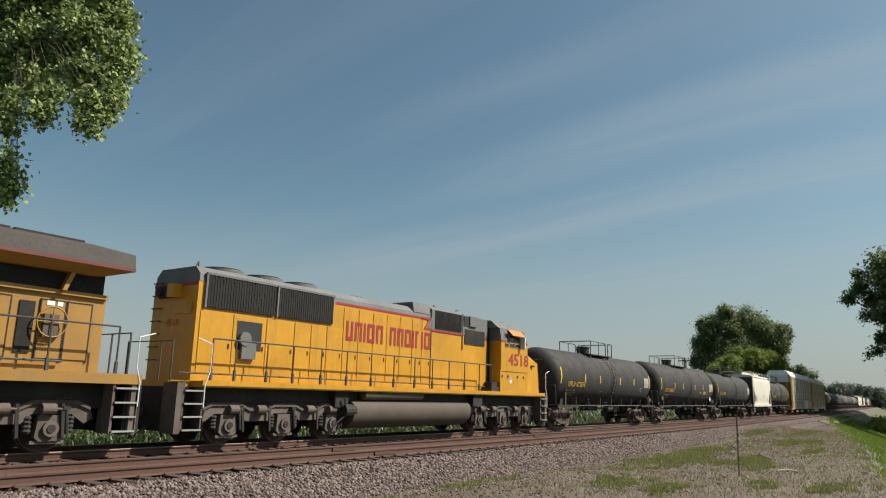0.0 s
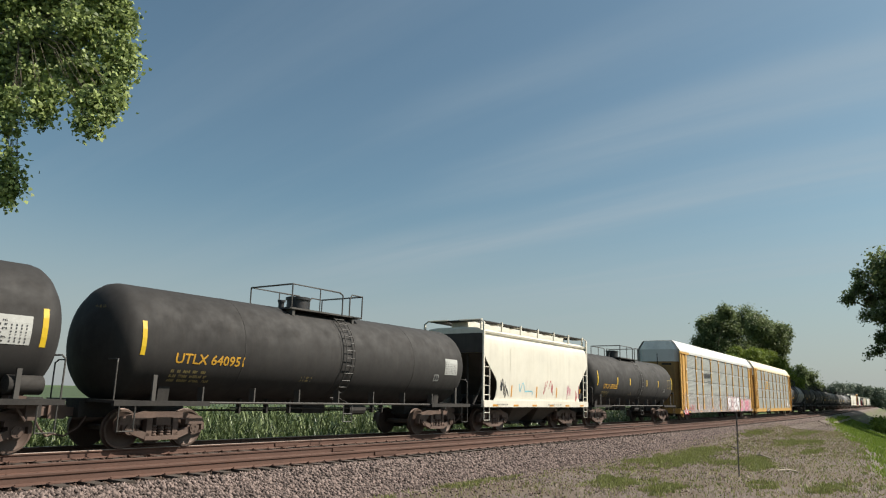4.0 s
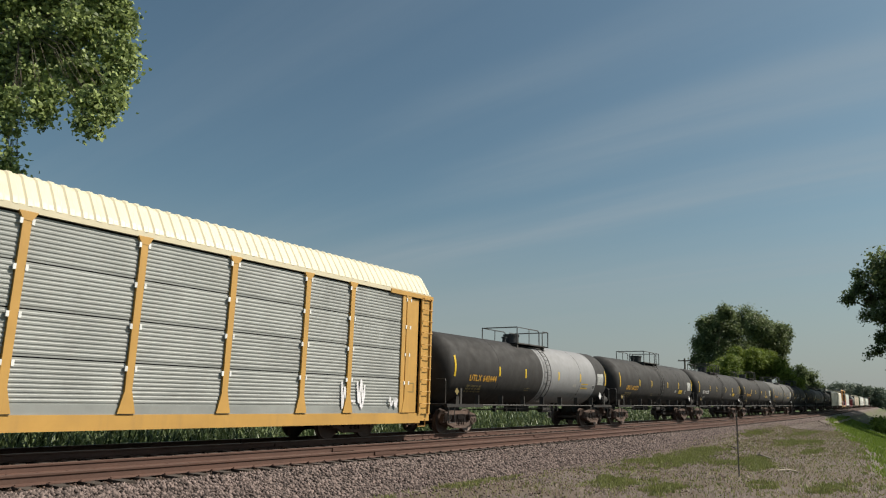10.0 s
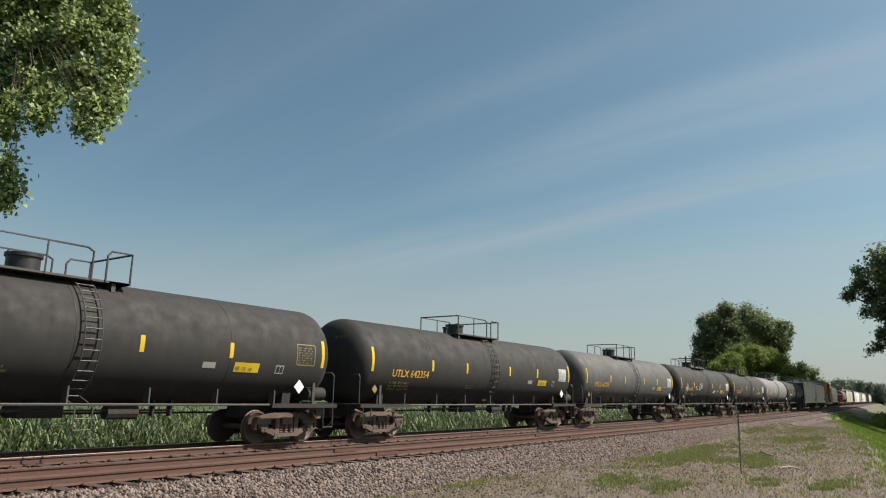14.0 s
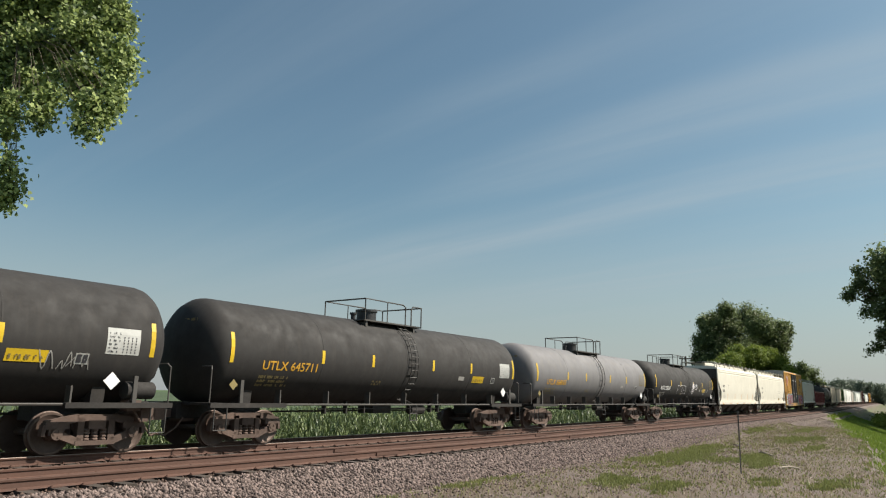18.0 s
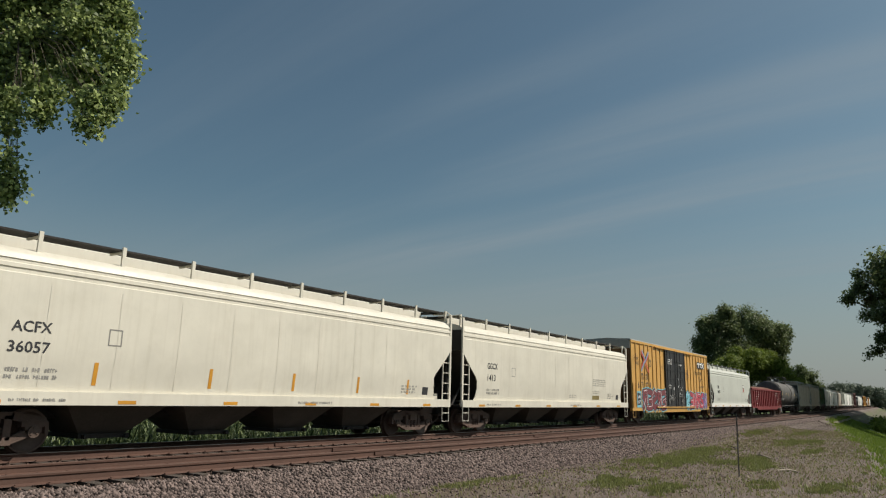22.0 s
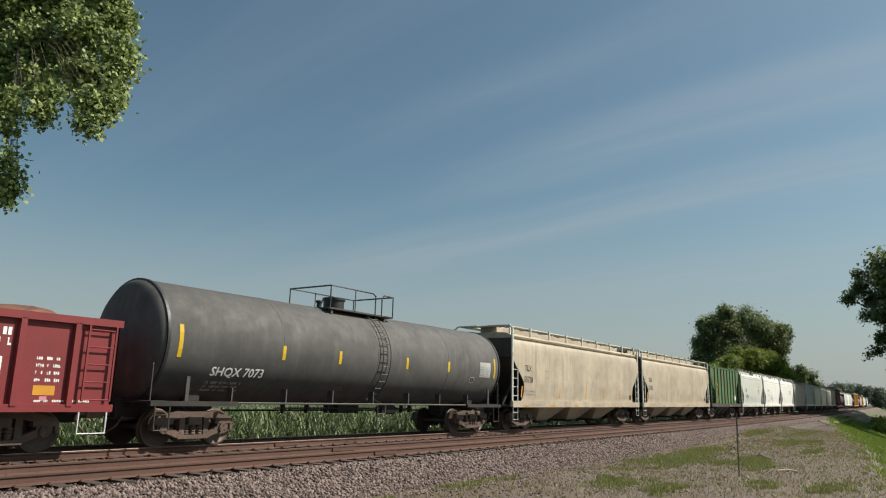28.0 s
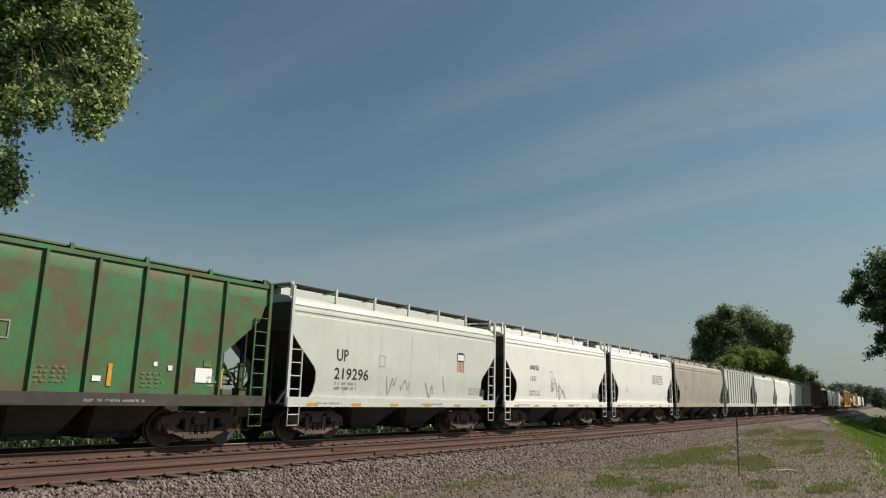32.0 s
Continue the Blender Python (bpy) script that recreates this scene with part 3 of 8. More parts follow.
sheet.attributes.new("from_line", "FLOAT", "POINT").data.foreach_set("value", [y - (min(1.3, 0.035 * max(0.0, x - 24.0)) if y < 11.7 else 0.0) for x, y in rows])
sheet.attributes.new("growth", "FLOAT", "POINT").data.foreach_set("value", [growth(x, y) if 5 < x < 400 and y < 11 else (1.0 if y < 11 else 0.0) for x, y in rows])
tagged(new("ground", sheet), "rough trackside ground with ballast, dry litter and green patches", kind="structure")

# ---- tracks ----
RAIL_PROFILE = [(-0.075, -0.18), (0.075, -0.18), (0.07, -0.165), (0.015, -0.145), (0.012, -0.055), (0.034, -0.042), (0.036, -0.012), (-0.036, -0.012), (-0.034, -0.042), (-0.012, -0.055), (-0.015, -0.145), (-0.07, -0.165)]
rail_xs = [-60, -20] + span(0, 145, 5) + [ 170, 210, 260, 330, 420, 560, 800, 1200, 1800]
for yc, name, head in ((SIDING_Y, "siding_track", RAIL_RUST), (MAIN_Y, "main_track", RAIL_TOP)):
    track = tagged(new(name), "railway track of rust-brown rails on dark timber ties in ballast", kind="structure")
    for s in (-1, 1):
        y = yc + s * 0.7535
        rail = part("rail", Geo().loft([[(x, y + bend(x) + a, rise(x) + b) for a, b in RAIL_PROFILE] for x in rail_xs]), RAIL_RUST, track)
        part("rail_head", Geo().loft([[(x, y + bend(x) - 0.034, rise(x) - 0.013), (x, y + bend(x) + 0.034, rise(x) - 0.013), (x, y + bend(x) + 0.03, rise(x)), (x, y + bend(x) - 0.03, rise(x))] for x in rail_xs]), head, rail)
        for k in range(7):
            x = 3.3 + 11.9 * k
            part("joint_bar", shared(("joint", s), lambda: Geo().box(-0.45, 0.45, -0.05, 0.05, -0.14, -0.055).mesh("joint", RAIL_RUST)), RAIL_RUST, rail, at=(x, y + bend(x), rise(x)))
    rnd = random.Random(3)
    ties = [1.0 + 0.54 * k for k in range(150)]
    for x in ties:
        part("tie", shared("tie", lambda: Geo().box(-0.11, 0.11, -1.3, 1.3, -0.18, 0.0).mesh("tie", TIE)), TIE, track, at=Matrix.Translation((x + rnd.uniform(-0.03, 0.03), yc + bend(x) + rnd.uniform(-0.05, 0.05), rise(x) - 0.178)) @ Matrix.Rotation(rnd.uniform(-0.02, 0.02), 4, "Z"))
    g = Geo()
    for x in span(82.2, 200, 0.54):
        g.box(x - 0.11, x + 0.11, yc + bend(x) - 1.3, yc + bend(x) + 1.3, rise(x) - 0.35, rise(x) - 0.178)
    tagged(part("far_ties", g, TIE, track), kind="stuff")
    g = Geo()
    for x in ties:
        for s in (-1, 1):
            y = yc + bend(x) + s * 0.7535
            g.box(x - 0.09, x + 0.09, y - 0.17, y + 0.17, rise(x) - 0.178, rise(x) - 0.165)
            for e in (-1, 1):
                g.box(x + e * 0.05 - 0.01, x + e * 0.05 + 0.01, y + e * 0.09 - 0.015, y + e * 0.09 + 0.015, rise(x) - 0.178, rise(x) - 0.145)
    tagged(part("tie_plates_and_spikes", g, RAIL_RUST, track), kind="stuff")


def stones(name, count, area, size, seed, label, mat=STONE):
    """Loose broken stone over an area, each an uneven six-cornered piece."""
    rnd = np.random.RandomState(seed)
    base = np.array([(1, 0, 0), (0, 1, 0), (-1, 0, 0), (0, -1, 0), (0, 0, 1), (0, 0, -1)], float)
    tri = np.array([(0, 1, 4), (1, 2, 4), (2, 3, 4), (3, 0, 4), (1, 0, 5), (2, 1, 5), (3, 2, 5), (0, 3, 5)])
    spots = [(x, y + bend(x)) for x, y in (area(rnd) for k in range(count))]
    foot = np.array([(x, y, height(x, y)) for x, y in spots])
    s = size * rnd.uniform(0.6, 1.35, (count, 1, 1))
    p = base * rnd.uniform(0.55, 1.25, (count, 6, 3)) * s + rnd.uniform(-0.25, 0.15, (count, 6, 3)) * s
    p[:, :, 2] = p[:, :, 2] * 0.85 + s[:, :, 0] * 0.3
    a = rnd.uniform(0, 6.28, (count, 1))
    q = np.stack([p[:, :, 0] * np.cos(a) - p[:, :, 1] * np.sin(a), p[:, :, 0] * np.sin(a) + p[:, :, 1] * np.cos(a), p[:, :, 2]], -1) + foot[:, None, :]
    me = cloud_mesh(name, q, (tri[None] + 6 * np.arange(count)[:, None, None]).reshape(-1, 3), mat)
    return tagged(new(name, me), label, "gravel", kind="stuff")




def shoulder(rnd):
    x = 3 + 105 * rnd.uniform() ** 1.8
    lo = 9.75 + min(1.2, 0.035 * max(0.0, x - 24.0))
    return (x, lo + (11.8 - lo) * rnd.uniform() ** 0.85)


stones("ballast_stones", 64000, shoulder, 0.042, 1, "grey-pink crushed stone ballast heaped on the track shoulder")
stones("bed_stones", 24000, lambda rnd: (3 + 60 * rnd.uniform() ** 1.4, 11.75 + 7.0 * rnd.uniform()), 0.045, 2, "rust-dusted crushed stone ballast between the ties", BED_STONE)
stones("scattered_stones", 14000, lambda rnd: (10 + 85 * rnd.uniform() ** 1.3, 3.5 + 7.6 * rnd.uniform() ** 0.45), 0.03, 3, "stray ballast stones among dry litter")


def blades(name, mat, count, area, tall, seed, label, lean=0.6, wide=0.012):
    rnd = np.random.RandomState(seed)
    v, tries = [], 0
    while len(v) < count * 3 and tries < count * 12:
        tries += 1
        x, y, h = area(rnd)
        if h is None:
            continue
        y += bend(x)
        z, a = height(x, y) - 0.01, rnd.uniform(0, 6.28)
        t = tall * h * rnd.uniform(0.5, 1.2)
        w = wide * (1 + 0.04 * x)
        c, s = math.cos(a) * w, math.sin(a) * w
        lx, ly = rnd.normal(0, lean * t * 0.5, 2)
        v += [(x - c, y - s, z), (x + c, y + s, z), (x + lx, y + ly, z + t)]
    me = cloud_mesh(name, v, np.arange(len(v)).reshape(-1, 3), mat)
    return tagged(new(name, me), label, "grass", kind="stuff")


def patchy(lo):
    def area(rnd):
        x = 9 + 60 * rnd.uniform() ** 1.5
        e = bank_edge(x)
        y = e + (10.2 + min(1.2, 0.035 * max(0.0, x - 24.0)) - e) * rnd.uniform()
        return x, y, (1.0 if lo < 0 or growth(x, y) > lo + rnd.uniform(0, 0.9) else None)
    return area


def bankside(rnd):
    x = 12 + 130 * rnd.uniform() ** 1.7
    return x, bank_edge(x) - 0.35 + 0.4 * rnd.normal() - 6.5 * rnd.uniform() ** 0.9, 1.0


blades("verge_grass", GRASS, 42000, patchy(0.08), 0.11, 11, "short green grass growing in patches on the verge")
blades("dry_grass", STRAW, 42000, patchy(-0.6), 0.09, 12, "thin straw-coloured dry grass and litter", lean=1.6, wide=0.006)
blades("verge_weeds", GRASS, 16000, patchy(-0.6), 0.09, 14, "sparse green weeds among the dry litter")
blades("bank_grass", BANK, 75000, bankside, 0.18, 13, "lush bright green grass on the bank")

# ---- corn field ----
rnd = np.random.RandomState(21)
v, f = [], []
for row in range(9):
    for k in range(470):
        x = 1 + 0.25 * k + rnd.uniform(-0.06, 0.06)
        y = 21.7 + bend(x) + 0.76 * row + rnd.uniform(-0.06, 0.06)
        z0 = height(x, y)
        t = 1.62 * rnd.uniform(0.85, 1.08)
        for j in range(7):
            a = rnd.uniform(0, 6.28)
            c, s = math.cos(a), math.sin(a)
            zb, ln = z0 + t * (0.16 + 0.11 * j), 0.55 * rnd.uniform(0.7, 1.25)
            pts = [(0.0, 0.0), (0.35, 0.45), (0.75, 0.55), (1.0, 0.28)]
            q = len(v)
            for i, (u, up) in enumerate(pts):
                w = (0.016, 0.028, 0.02, 0.002)[i]
                v += [(x + c * u * ln - s * w, y + s * u * ln + c * w, zb + up * ln * 1.3), (x + c * u * ln + s * w, y + s * u * ln - c * w, zb + up * ln * 1.3)]
            f += [(q, q + 1, q + 3, q + 2), (q + 2, q + 3, q + 5, q + 4), (q + 4, q + 5, q + 7, q + 6)]
tagged(new("corn_field", cloud_mesh("corn_field", v, f, CORN)), "dense rows of young green corn beside the track", "corn", kind="stuff")
xs = [-80, -40] + span(-10, 140, 3) + [160, 200, 260, 340, 450, 600, 900]
ys = [28.2, 29, 30, 32, 36, 42, 52, 70, 100, 150, 240, 400]
g = Geo().add([(x, y + bend(x), rise(x) + 0.42 + 0.12 * noise.noise(Vector((x * 0.5, y * 0.5, 2)))) for x in xs for y in ys] , [(i * len(ys) + j, (i + 1) * len(ys) + j, (i + 1) * len(ys) + j + 1, i * len(ys) + j + 1) for i in range(len(xs) - 1) for j in range(len(ys) - 1)])
FIELD = surface("corn_canopy", (0.045, 0.07, 0.026), 0.9, vary=0.5, soil=0, grain=6, bump=0.8)
tagged(new("corn_canopy", g.mesh("corn_canopy", FIELD)), "corn field stretching away behind the track", "corn", kind="stuff")

# ---- post and litter ----
post = tagged(new("fence_post", Geo().box(-0.022, 0.022, -0.004, 0.004, -0.3, 1.92).box(-0.004, 0.004, -0.02, 0.02, -0.3, 1.92).mesh("post", POST_STEEL)), "thin weathered steel post standing in the verge", "post")
px, py = 24.0, 5.35
post.matrix_basis = Matrix.Translation((px, py, height(px, py))) @ Matrix.Rotation(radians(3.5), 4, "Y")
for k, (x, y, ln, a, r) in enumerate(((33.0, 6.3, 1.6, 0.5, 0.035), (26.5, 4.4, 0.9, 2.6, 0.025), (37.0, 8.3, 1.1, 0.2, 0.045))):
    c, s = math.cos(a), math.sin(a)
    z = height(x, y) + 0.03
    g = Geo().tube([(x - c * ln / 2, y - s * ln / 2, z), (x - c * ln * 0.1, y - s * ln * 0.1 + 0.06, z + 0.05), (x + c * ln / 2, y + s * ln / 2, z + 0.03)], r).tube([(x, y + 0.03, z + 0.04), (x + s * 0.3, y + 0.25, z + 0.1)], r * 0.6)
    tagged(new("fallen_branch", g.mesh("branch", DEADWOOD if k != 2 else TIE, 50)), "bleached fallen branch lying on the verge" if k != 2 else "dark piece of old timber lying on the verge", "branch", "branches on the verge")


# ---- trees ----
def tree(name, label, base, lift, blobs, leaf, count, mat, seed, trunk=0.35, face=(0.2, -0.6, 0.5), loose=0.5, clumped=10, limb=0.3, heart=None):
    """A tapered trunk with limbs to every clump and a crown of single leaves. blobs: (x, y, z, radius)."""
    rnd = np.random.RandomState(seed)
    top = tagged(new(name), label, "tree")
    top.matrix_basis = Matrix.Translation(base)
    bx, by, bz = base
    g = Geo()
    fork = Vector((0, 0, lift))
    g.cyl((0, 0, -0.3), fork, trunk, 10, trunk * 0.65)
    if heart:
        bough = Vector(heart) - Vector(base)
        g.cyl(fork, bough, trunk * 0.6, 9, trunk * 0.2)
        fork = bough
    for x, y, z, r in blobs:
        end = Vector((x - bx, y - by, z - bz))
        mid = fork.lerp(end, 0.5) + Vector((0, 0, 0.12 * (end - fork).length))
        g.cyl(fork, mid, trunk * limb, 7, trunk * limb * 0.5).cyl(mid, end, trunk * limb * 0.5, 6, trunk * limb * 0.1)
        for k in range(3):
            q = end + Vector(rnd.normal(0, 0.55 * r, 3))
            g.cyl(mid.lerp(end, 0.6), q, trunk * limb * 0.33, 5, 0.008)
    part("trunk", g, BARK, top, smooth=60)
    # every limb carries a handful of leafy clumps with gaps between them
    clumps = []
    for x, y, z, r in blobs:
        for k in range(clumped):
            q = rnd.normal(0, 1, 3)
            q = q / (np.linalg.norm(q) + 1e-6) * r * rnd.uniform(0.45, 0.8)
            clumps.append((x + q[0], y + q[1], z + q[2], r * rnd.uniform(0.38, 0.56)))
    blobs = clumps
    vol = np.array([b[3] ** 1.7 for b in blobs])
    n = count // 7
    pick = rnd.choice(len(blobs), n, p=vol / vol.sum())
    hub = np.array([(x - bx, y - by, z - bz) for x, y, z, r in blobs])[pick]
    rad = np.array([b[3] for b in blobs])[pick]
    unit = lambda q: q / (np.linalg.norm(q, axis=-1, keepdims=True) + 1e-6)
    d = unit(rnd.normal(0, 1, (n, 3)))
    ragged = np.array([noise.noise(Vector(q * 2.3) + Vector(c)) + 0.6 * noise.noise(Vector(q * 5.1) + Vector(c)) for q, c in zip(d, hub)])
    reach = rad * (0.2 + 0.75 * rnd.uniform(0, 1, n) ** 0.5) * (1 + 0.30 * ragged)
    # leaves come in sprays of seven, so that the outline stays ragged
    p = (hub + d * reach[:, None])[:, None, :] + rnd.normal(0, leaf * 1.15, (n, 7, 3))
    a = unit(rnd.normal(0, 1, (n, 7, 3)))
    up = rnd.normal(0, loose, (n, 7, 3)) + np.array(face) + 0.4 * d[:, None, :]
    b = unit(np.cross(a, up))
    s = leaf * rnd.uniform(0.65, 1.25, (n, 7, 1))
    quad = np.stack([p - a * s * 0.4, p + b * s * 0.42 - a * 0.14 * s, p + a * s * 0.62, p - b * s * 0.42 - a * 0.14 * s], 2)
    me = cloud_mesh("crown", quad, np.arange(n * 28).reshape(-1, 4), mat)
    part("crown", me, mat, top)
    return top


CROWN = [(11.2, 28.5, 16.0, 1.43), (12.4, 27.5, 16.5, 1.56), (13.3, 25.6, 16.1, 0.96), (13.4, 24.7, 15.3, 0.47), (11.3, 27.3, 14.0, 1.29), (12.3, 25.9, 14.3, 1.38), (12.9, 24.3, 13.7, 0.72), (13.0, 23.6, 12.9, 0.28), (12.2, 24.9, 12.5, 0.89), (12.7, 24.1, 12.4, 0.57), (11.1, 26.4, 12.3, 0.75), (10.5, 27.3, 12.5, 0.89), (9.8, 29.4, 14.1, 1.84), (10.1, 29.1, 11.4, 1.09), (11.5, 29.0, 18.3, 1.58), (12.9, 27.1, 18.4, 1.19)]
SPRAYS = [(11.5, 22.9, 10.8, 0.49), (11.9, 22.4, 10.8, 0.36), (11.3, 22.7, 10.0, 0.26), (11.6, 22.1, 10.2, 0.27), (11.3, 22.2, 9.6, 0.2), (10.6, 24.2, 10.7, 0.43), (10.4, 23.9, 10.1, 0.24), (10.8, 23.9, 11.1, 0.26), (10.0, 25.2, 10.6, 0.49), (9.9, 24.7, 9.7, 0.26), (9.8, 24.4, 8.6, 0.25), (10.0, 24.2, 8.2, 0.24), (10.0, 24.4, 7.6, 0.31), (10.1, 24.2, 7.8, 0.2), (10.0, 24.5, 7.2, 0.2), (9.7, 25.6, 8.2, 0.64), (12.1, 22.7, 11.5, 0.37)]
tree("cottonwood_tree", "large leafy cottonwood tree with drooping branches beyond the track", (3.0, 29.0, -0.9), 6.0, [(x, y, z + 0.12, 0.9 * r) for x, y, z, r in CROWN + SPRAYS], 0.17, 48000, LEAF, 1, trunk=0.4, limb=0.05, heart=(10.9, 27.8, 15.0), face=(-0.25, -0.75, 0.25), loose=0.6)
tree("lone_tree", "broad dark green tree standing behind the track", (136.0, 34.0, -0.6), 5.5,
     [(138.0, 33.9, 15.5, 2.7), (140.6, 29.6, 16.5, 3.1), (133.0, 25.2, 14.6, 2.9), (135.3, 22.8, 13.7, 2.3), (136.3, 35.5, 12.1, 2.0), (137.9, 31.2, 12.3, 3.5), (140.1, 27.3, 11.3, 3.5), (138.6, 22.7, 12.0, 1.6), (134.1, 35.4, 9.2, 1.6), (135.5, 33.6, 9.1, 2.5), (141.6, 24.3, 9.3, 2.3), (134.2, 27.7, 8.0, 3.7), (140.1, 21.9, 14.3, 1.0), (133.0, 30.3, 17.4, 1.4)],
     0.34, 100000, LEAF_FAR, 2, trunk=0.7, face=(0.1, -0.8, 0.5), clumped=14, limb=0.12)
tree("green_bush", "bright green bushy tree behind the track", (124.0, 32.0, -0.6), 1.5,
     [(121.3, 28.3, 7.5, 1.9), (124.2, 26.9, 8.8, 1.8), (124.5, 24.8, 8.6, 1.9), (127.4, 23.2, 8.6, 1.8), (128.8, 21.7, 7.5, 1.7), (119.5, 29.5, 6.4, 1.3), (121.0, 26.8, 6.3, 2.2), (128.8, 24.5, 6.2, 2.2), (127.5, 20.2, 6.0, 1.5), (128.4, 19.1, 5.0, 1.1), (134.3, 19.0, 4.2, 0.7), (121.9, 30.7, 5.4, 0.9)],
     0.22, 60000, LEAF_BUSH, 3, trunk=0.3, face=(0.1, -0.8, 0.5), clumped=14)
tree("small_tree", "dark green tree in a stepped row behind the track", (190.0, 36.0, -0.4), 2.0,
     [(193.6, 29.6, 8.9, 1.7), (194.1, 27.2, 9.5, 1.5), (197.4, 25.9, 8.6, 1.4), (194.3, 28.3, 7.3, 1.8), (192.4, 30.2, 6.7, 1.7), (198.7, 24.9, 6.7, 1.1), (203.1, 24.5, 5.7, 1.0), (203.0, 23.6, 4.7, 0.8), (200.0, 26.9, 6.4, 1.7)],
     0.42, 9000, LEAF_FAR, 4, trunk=0.3)
tree("verge_tree", "tall spreading dark green tree on the near side of the track", (152.0, 0.5, -0.6), 12.0,
     [(146.7, 7.2, 24.6, 1.9), (150.1, 5.9, 21.9, 2.6), (147.7, 10.1, 22.9, 1.1), (151.1, 9.0, 21.2, 1.5), (146.1, 12.0, 20.7, 0.8), (149.1, 11.2, 21.9, 0.8), (140.0, 6.8, 17.1, 1.8), (144.7, 9.4, 17.3, 0.8), (153.9, 7.5, 14.3, 1.3), (149.5, 8.4, 11.7, 0.7), (152.4, 10.0, 10.9, 0.4), (137.8, 9.4, 23.6, 0.7), (145.2, 5.7, 25.7, 1.2), (146.2, -0.2, 24.9, 5.0), (152.5, -0.3, 17.8, 6.0), (155.2, -1.4, 11.9, 5.0), (147.7, -7.3, 24.6, 8.0), (152.9, -7.4, 16.5, 8.0), (146.5, 3.5, 15.3, 2.8), (156.5, -2.8, 30.7, 7.0), (156.8, -7.8, 34.4, 7.0), (170.0, 1.0, 24.0, 5.0)],
     0.42, 130000, LEAF_FAR, 5, trunk=0.7, face=(0.1, -0.8, 0.4))
# three trees mostly out of view, added to shade track and bank
for x, y, seed in ((138.0, -0.8, 51), (171.0, 0.6, 52), (206.0, 1.5, 53)):
    tree("verge_tree", "broad dark green tree on the grassy bank beside the track", (x, y, -2.0), 5.0,
         [(x, y + 3.0, 24.0, 4.8), (x + 7, y + 2.5, 15.0, 4.5), (x - 6, y + 2.0, 14.0, 4.2), (x + 1, y - 1.0, 10.0, 4.8), (x + 10, y + 2.5, 25.0, 4.8), (x - 9, y + 1.5, 23.0, 4.2), (x + 2, y - 1.0, 29.0, 4.5), (x + 15, y + 2.0, 20.0, 4.5), (x + 14, y + 1.5, 13.0, 4.2), (x + 6, y + 2.5, 9.0, 3.6), (x - 4, y + 2.5, 17.0, 4.0), (x - 13, y + 0.5, 13.0, 3.6)], 0.62, 50000, LEAF_FAR, seed, trunk=0.6, face=(0.1, -0.8, 0.4))
blob = []
rnd2 = random.Random(9)
for k in range(44):
    a = 3.2 * k
    top = 14.6 - 0.0033 * (a - 31) ** 2 if a < 46 else 14.0 - 0.044 * (a - 46)
    for d in (1.6, 4.2, 6.8):
        s = a + rnd2.uniform(-2, 2)
        blob.append((483.0 + 0.192 * s + rnd2.uniform(-9, 9), 55.0 - 0.2775 * s + rnd2.uniform(-4, 4), top - d + rnd2.uniform(-1, 0.7), rnd2.uniform(1.6, 2.6)))
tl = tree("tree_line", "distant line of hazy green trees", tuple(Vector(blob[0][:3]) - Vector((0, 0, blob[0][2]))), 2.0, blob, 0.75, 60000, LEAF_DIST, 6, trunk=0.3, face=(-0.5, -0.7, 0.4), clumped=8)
tl["kind"] = "stuff"

# ---- bushes on the bank, and a pole line post beyond the train ----
for k, (x, y, r) in enumerate(((150.0, 9.3, 1.0), (158.0, 9.6, 1.2), (143.0, 8.4, 0.9), (131.0, 8.2, 0.7))):
    z = height(x, y)
    tree("bank_bush", "low bright green bush on the grassy bank", (x, y, z), 0.5, [(x, y, z + r * 0.7, r), (x + 1.5, y - 0.8, z + r * 0.6, r * 0.8), (x - 1.4, y + 0.5, z + r * 0.5, r * 0.7)], 0.25, 3500, LEAF_BUSH, 40 + k, trunk=0.1)
x, y = 90.3, 25.8
pole = tagged(new("utility_pole"), "weathered wooden utility pole with a crossarm", "utility pole")
pole.matrix_basis = Matrix.Translation((x, y, height(x, y)))
part("pole_shaft", Geo().cyl((0, 0, -0.3), (0, 0, 7.5), 0.14, 10, 0.1), BARK, pole, smooth=40)
part("crossarm", Geo().box(-0.06, 0.06, -0.8, 0.8, 7.15, 7.28), BARK, pole)
for q in (-0.7, 0.0, 0.7):
    part("insulator", Geo().cyl((0, q, 7.28), (0, q, 7.42), 0.04, 8), GRIME, pole)

# ---- rolling stock: common gear ----
TRAIN, WHEELSETS = [], []
WHEEL_R = 0.46


def vehicle(name, lo, hi, label, category, group="cars of the freight train"):
    """An Empty on the rail top at the middle of the stretch lo..hi of the train."""
    ob = tagged(new(name), label, category, group)
    TRAIN.append((ob, (lo + hi) / 2))
    return ob


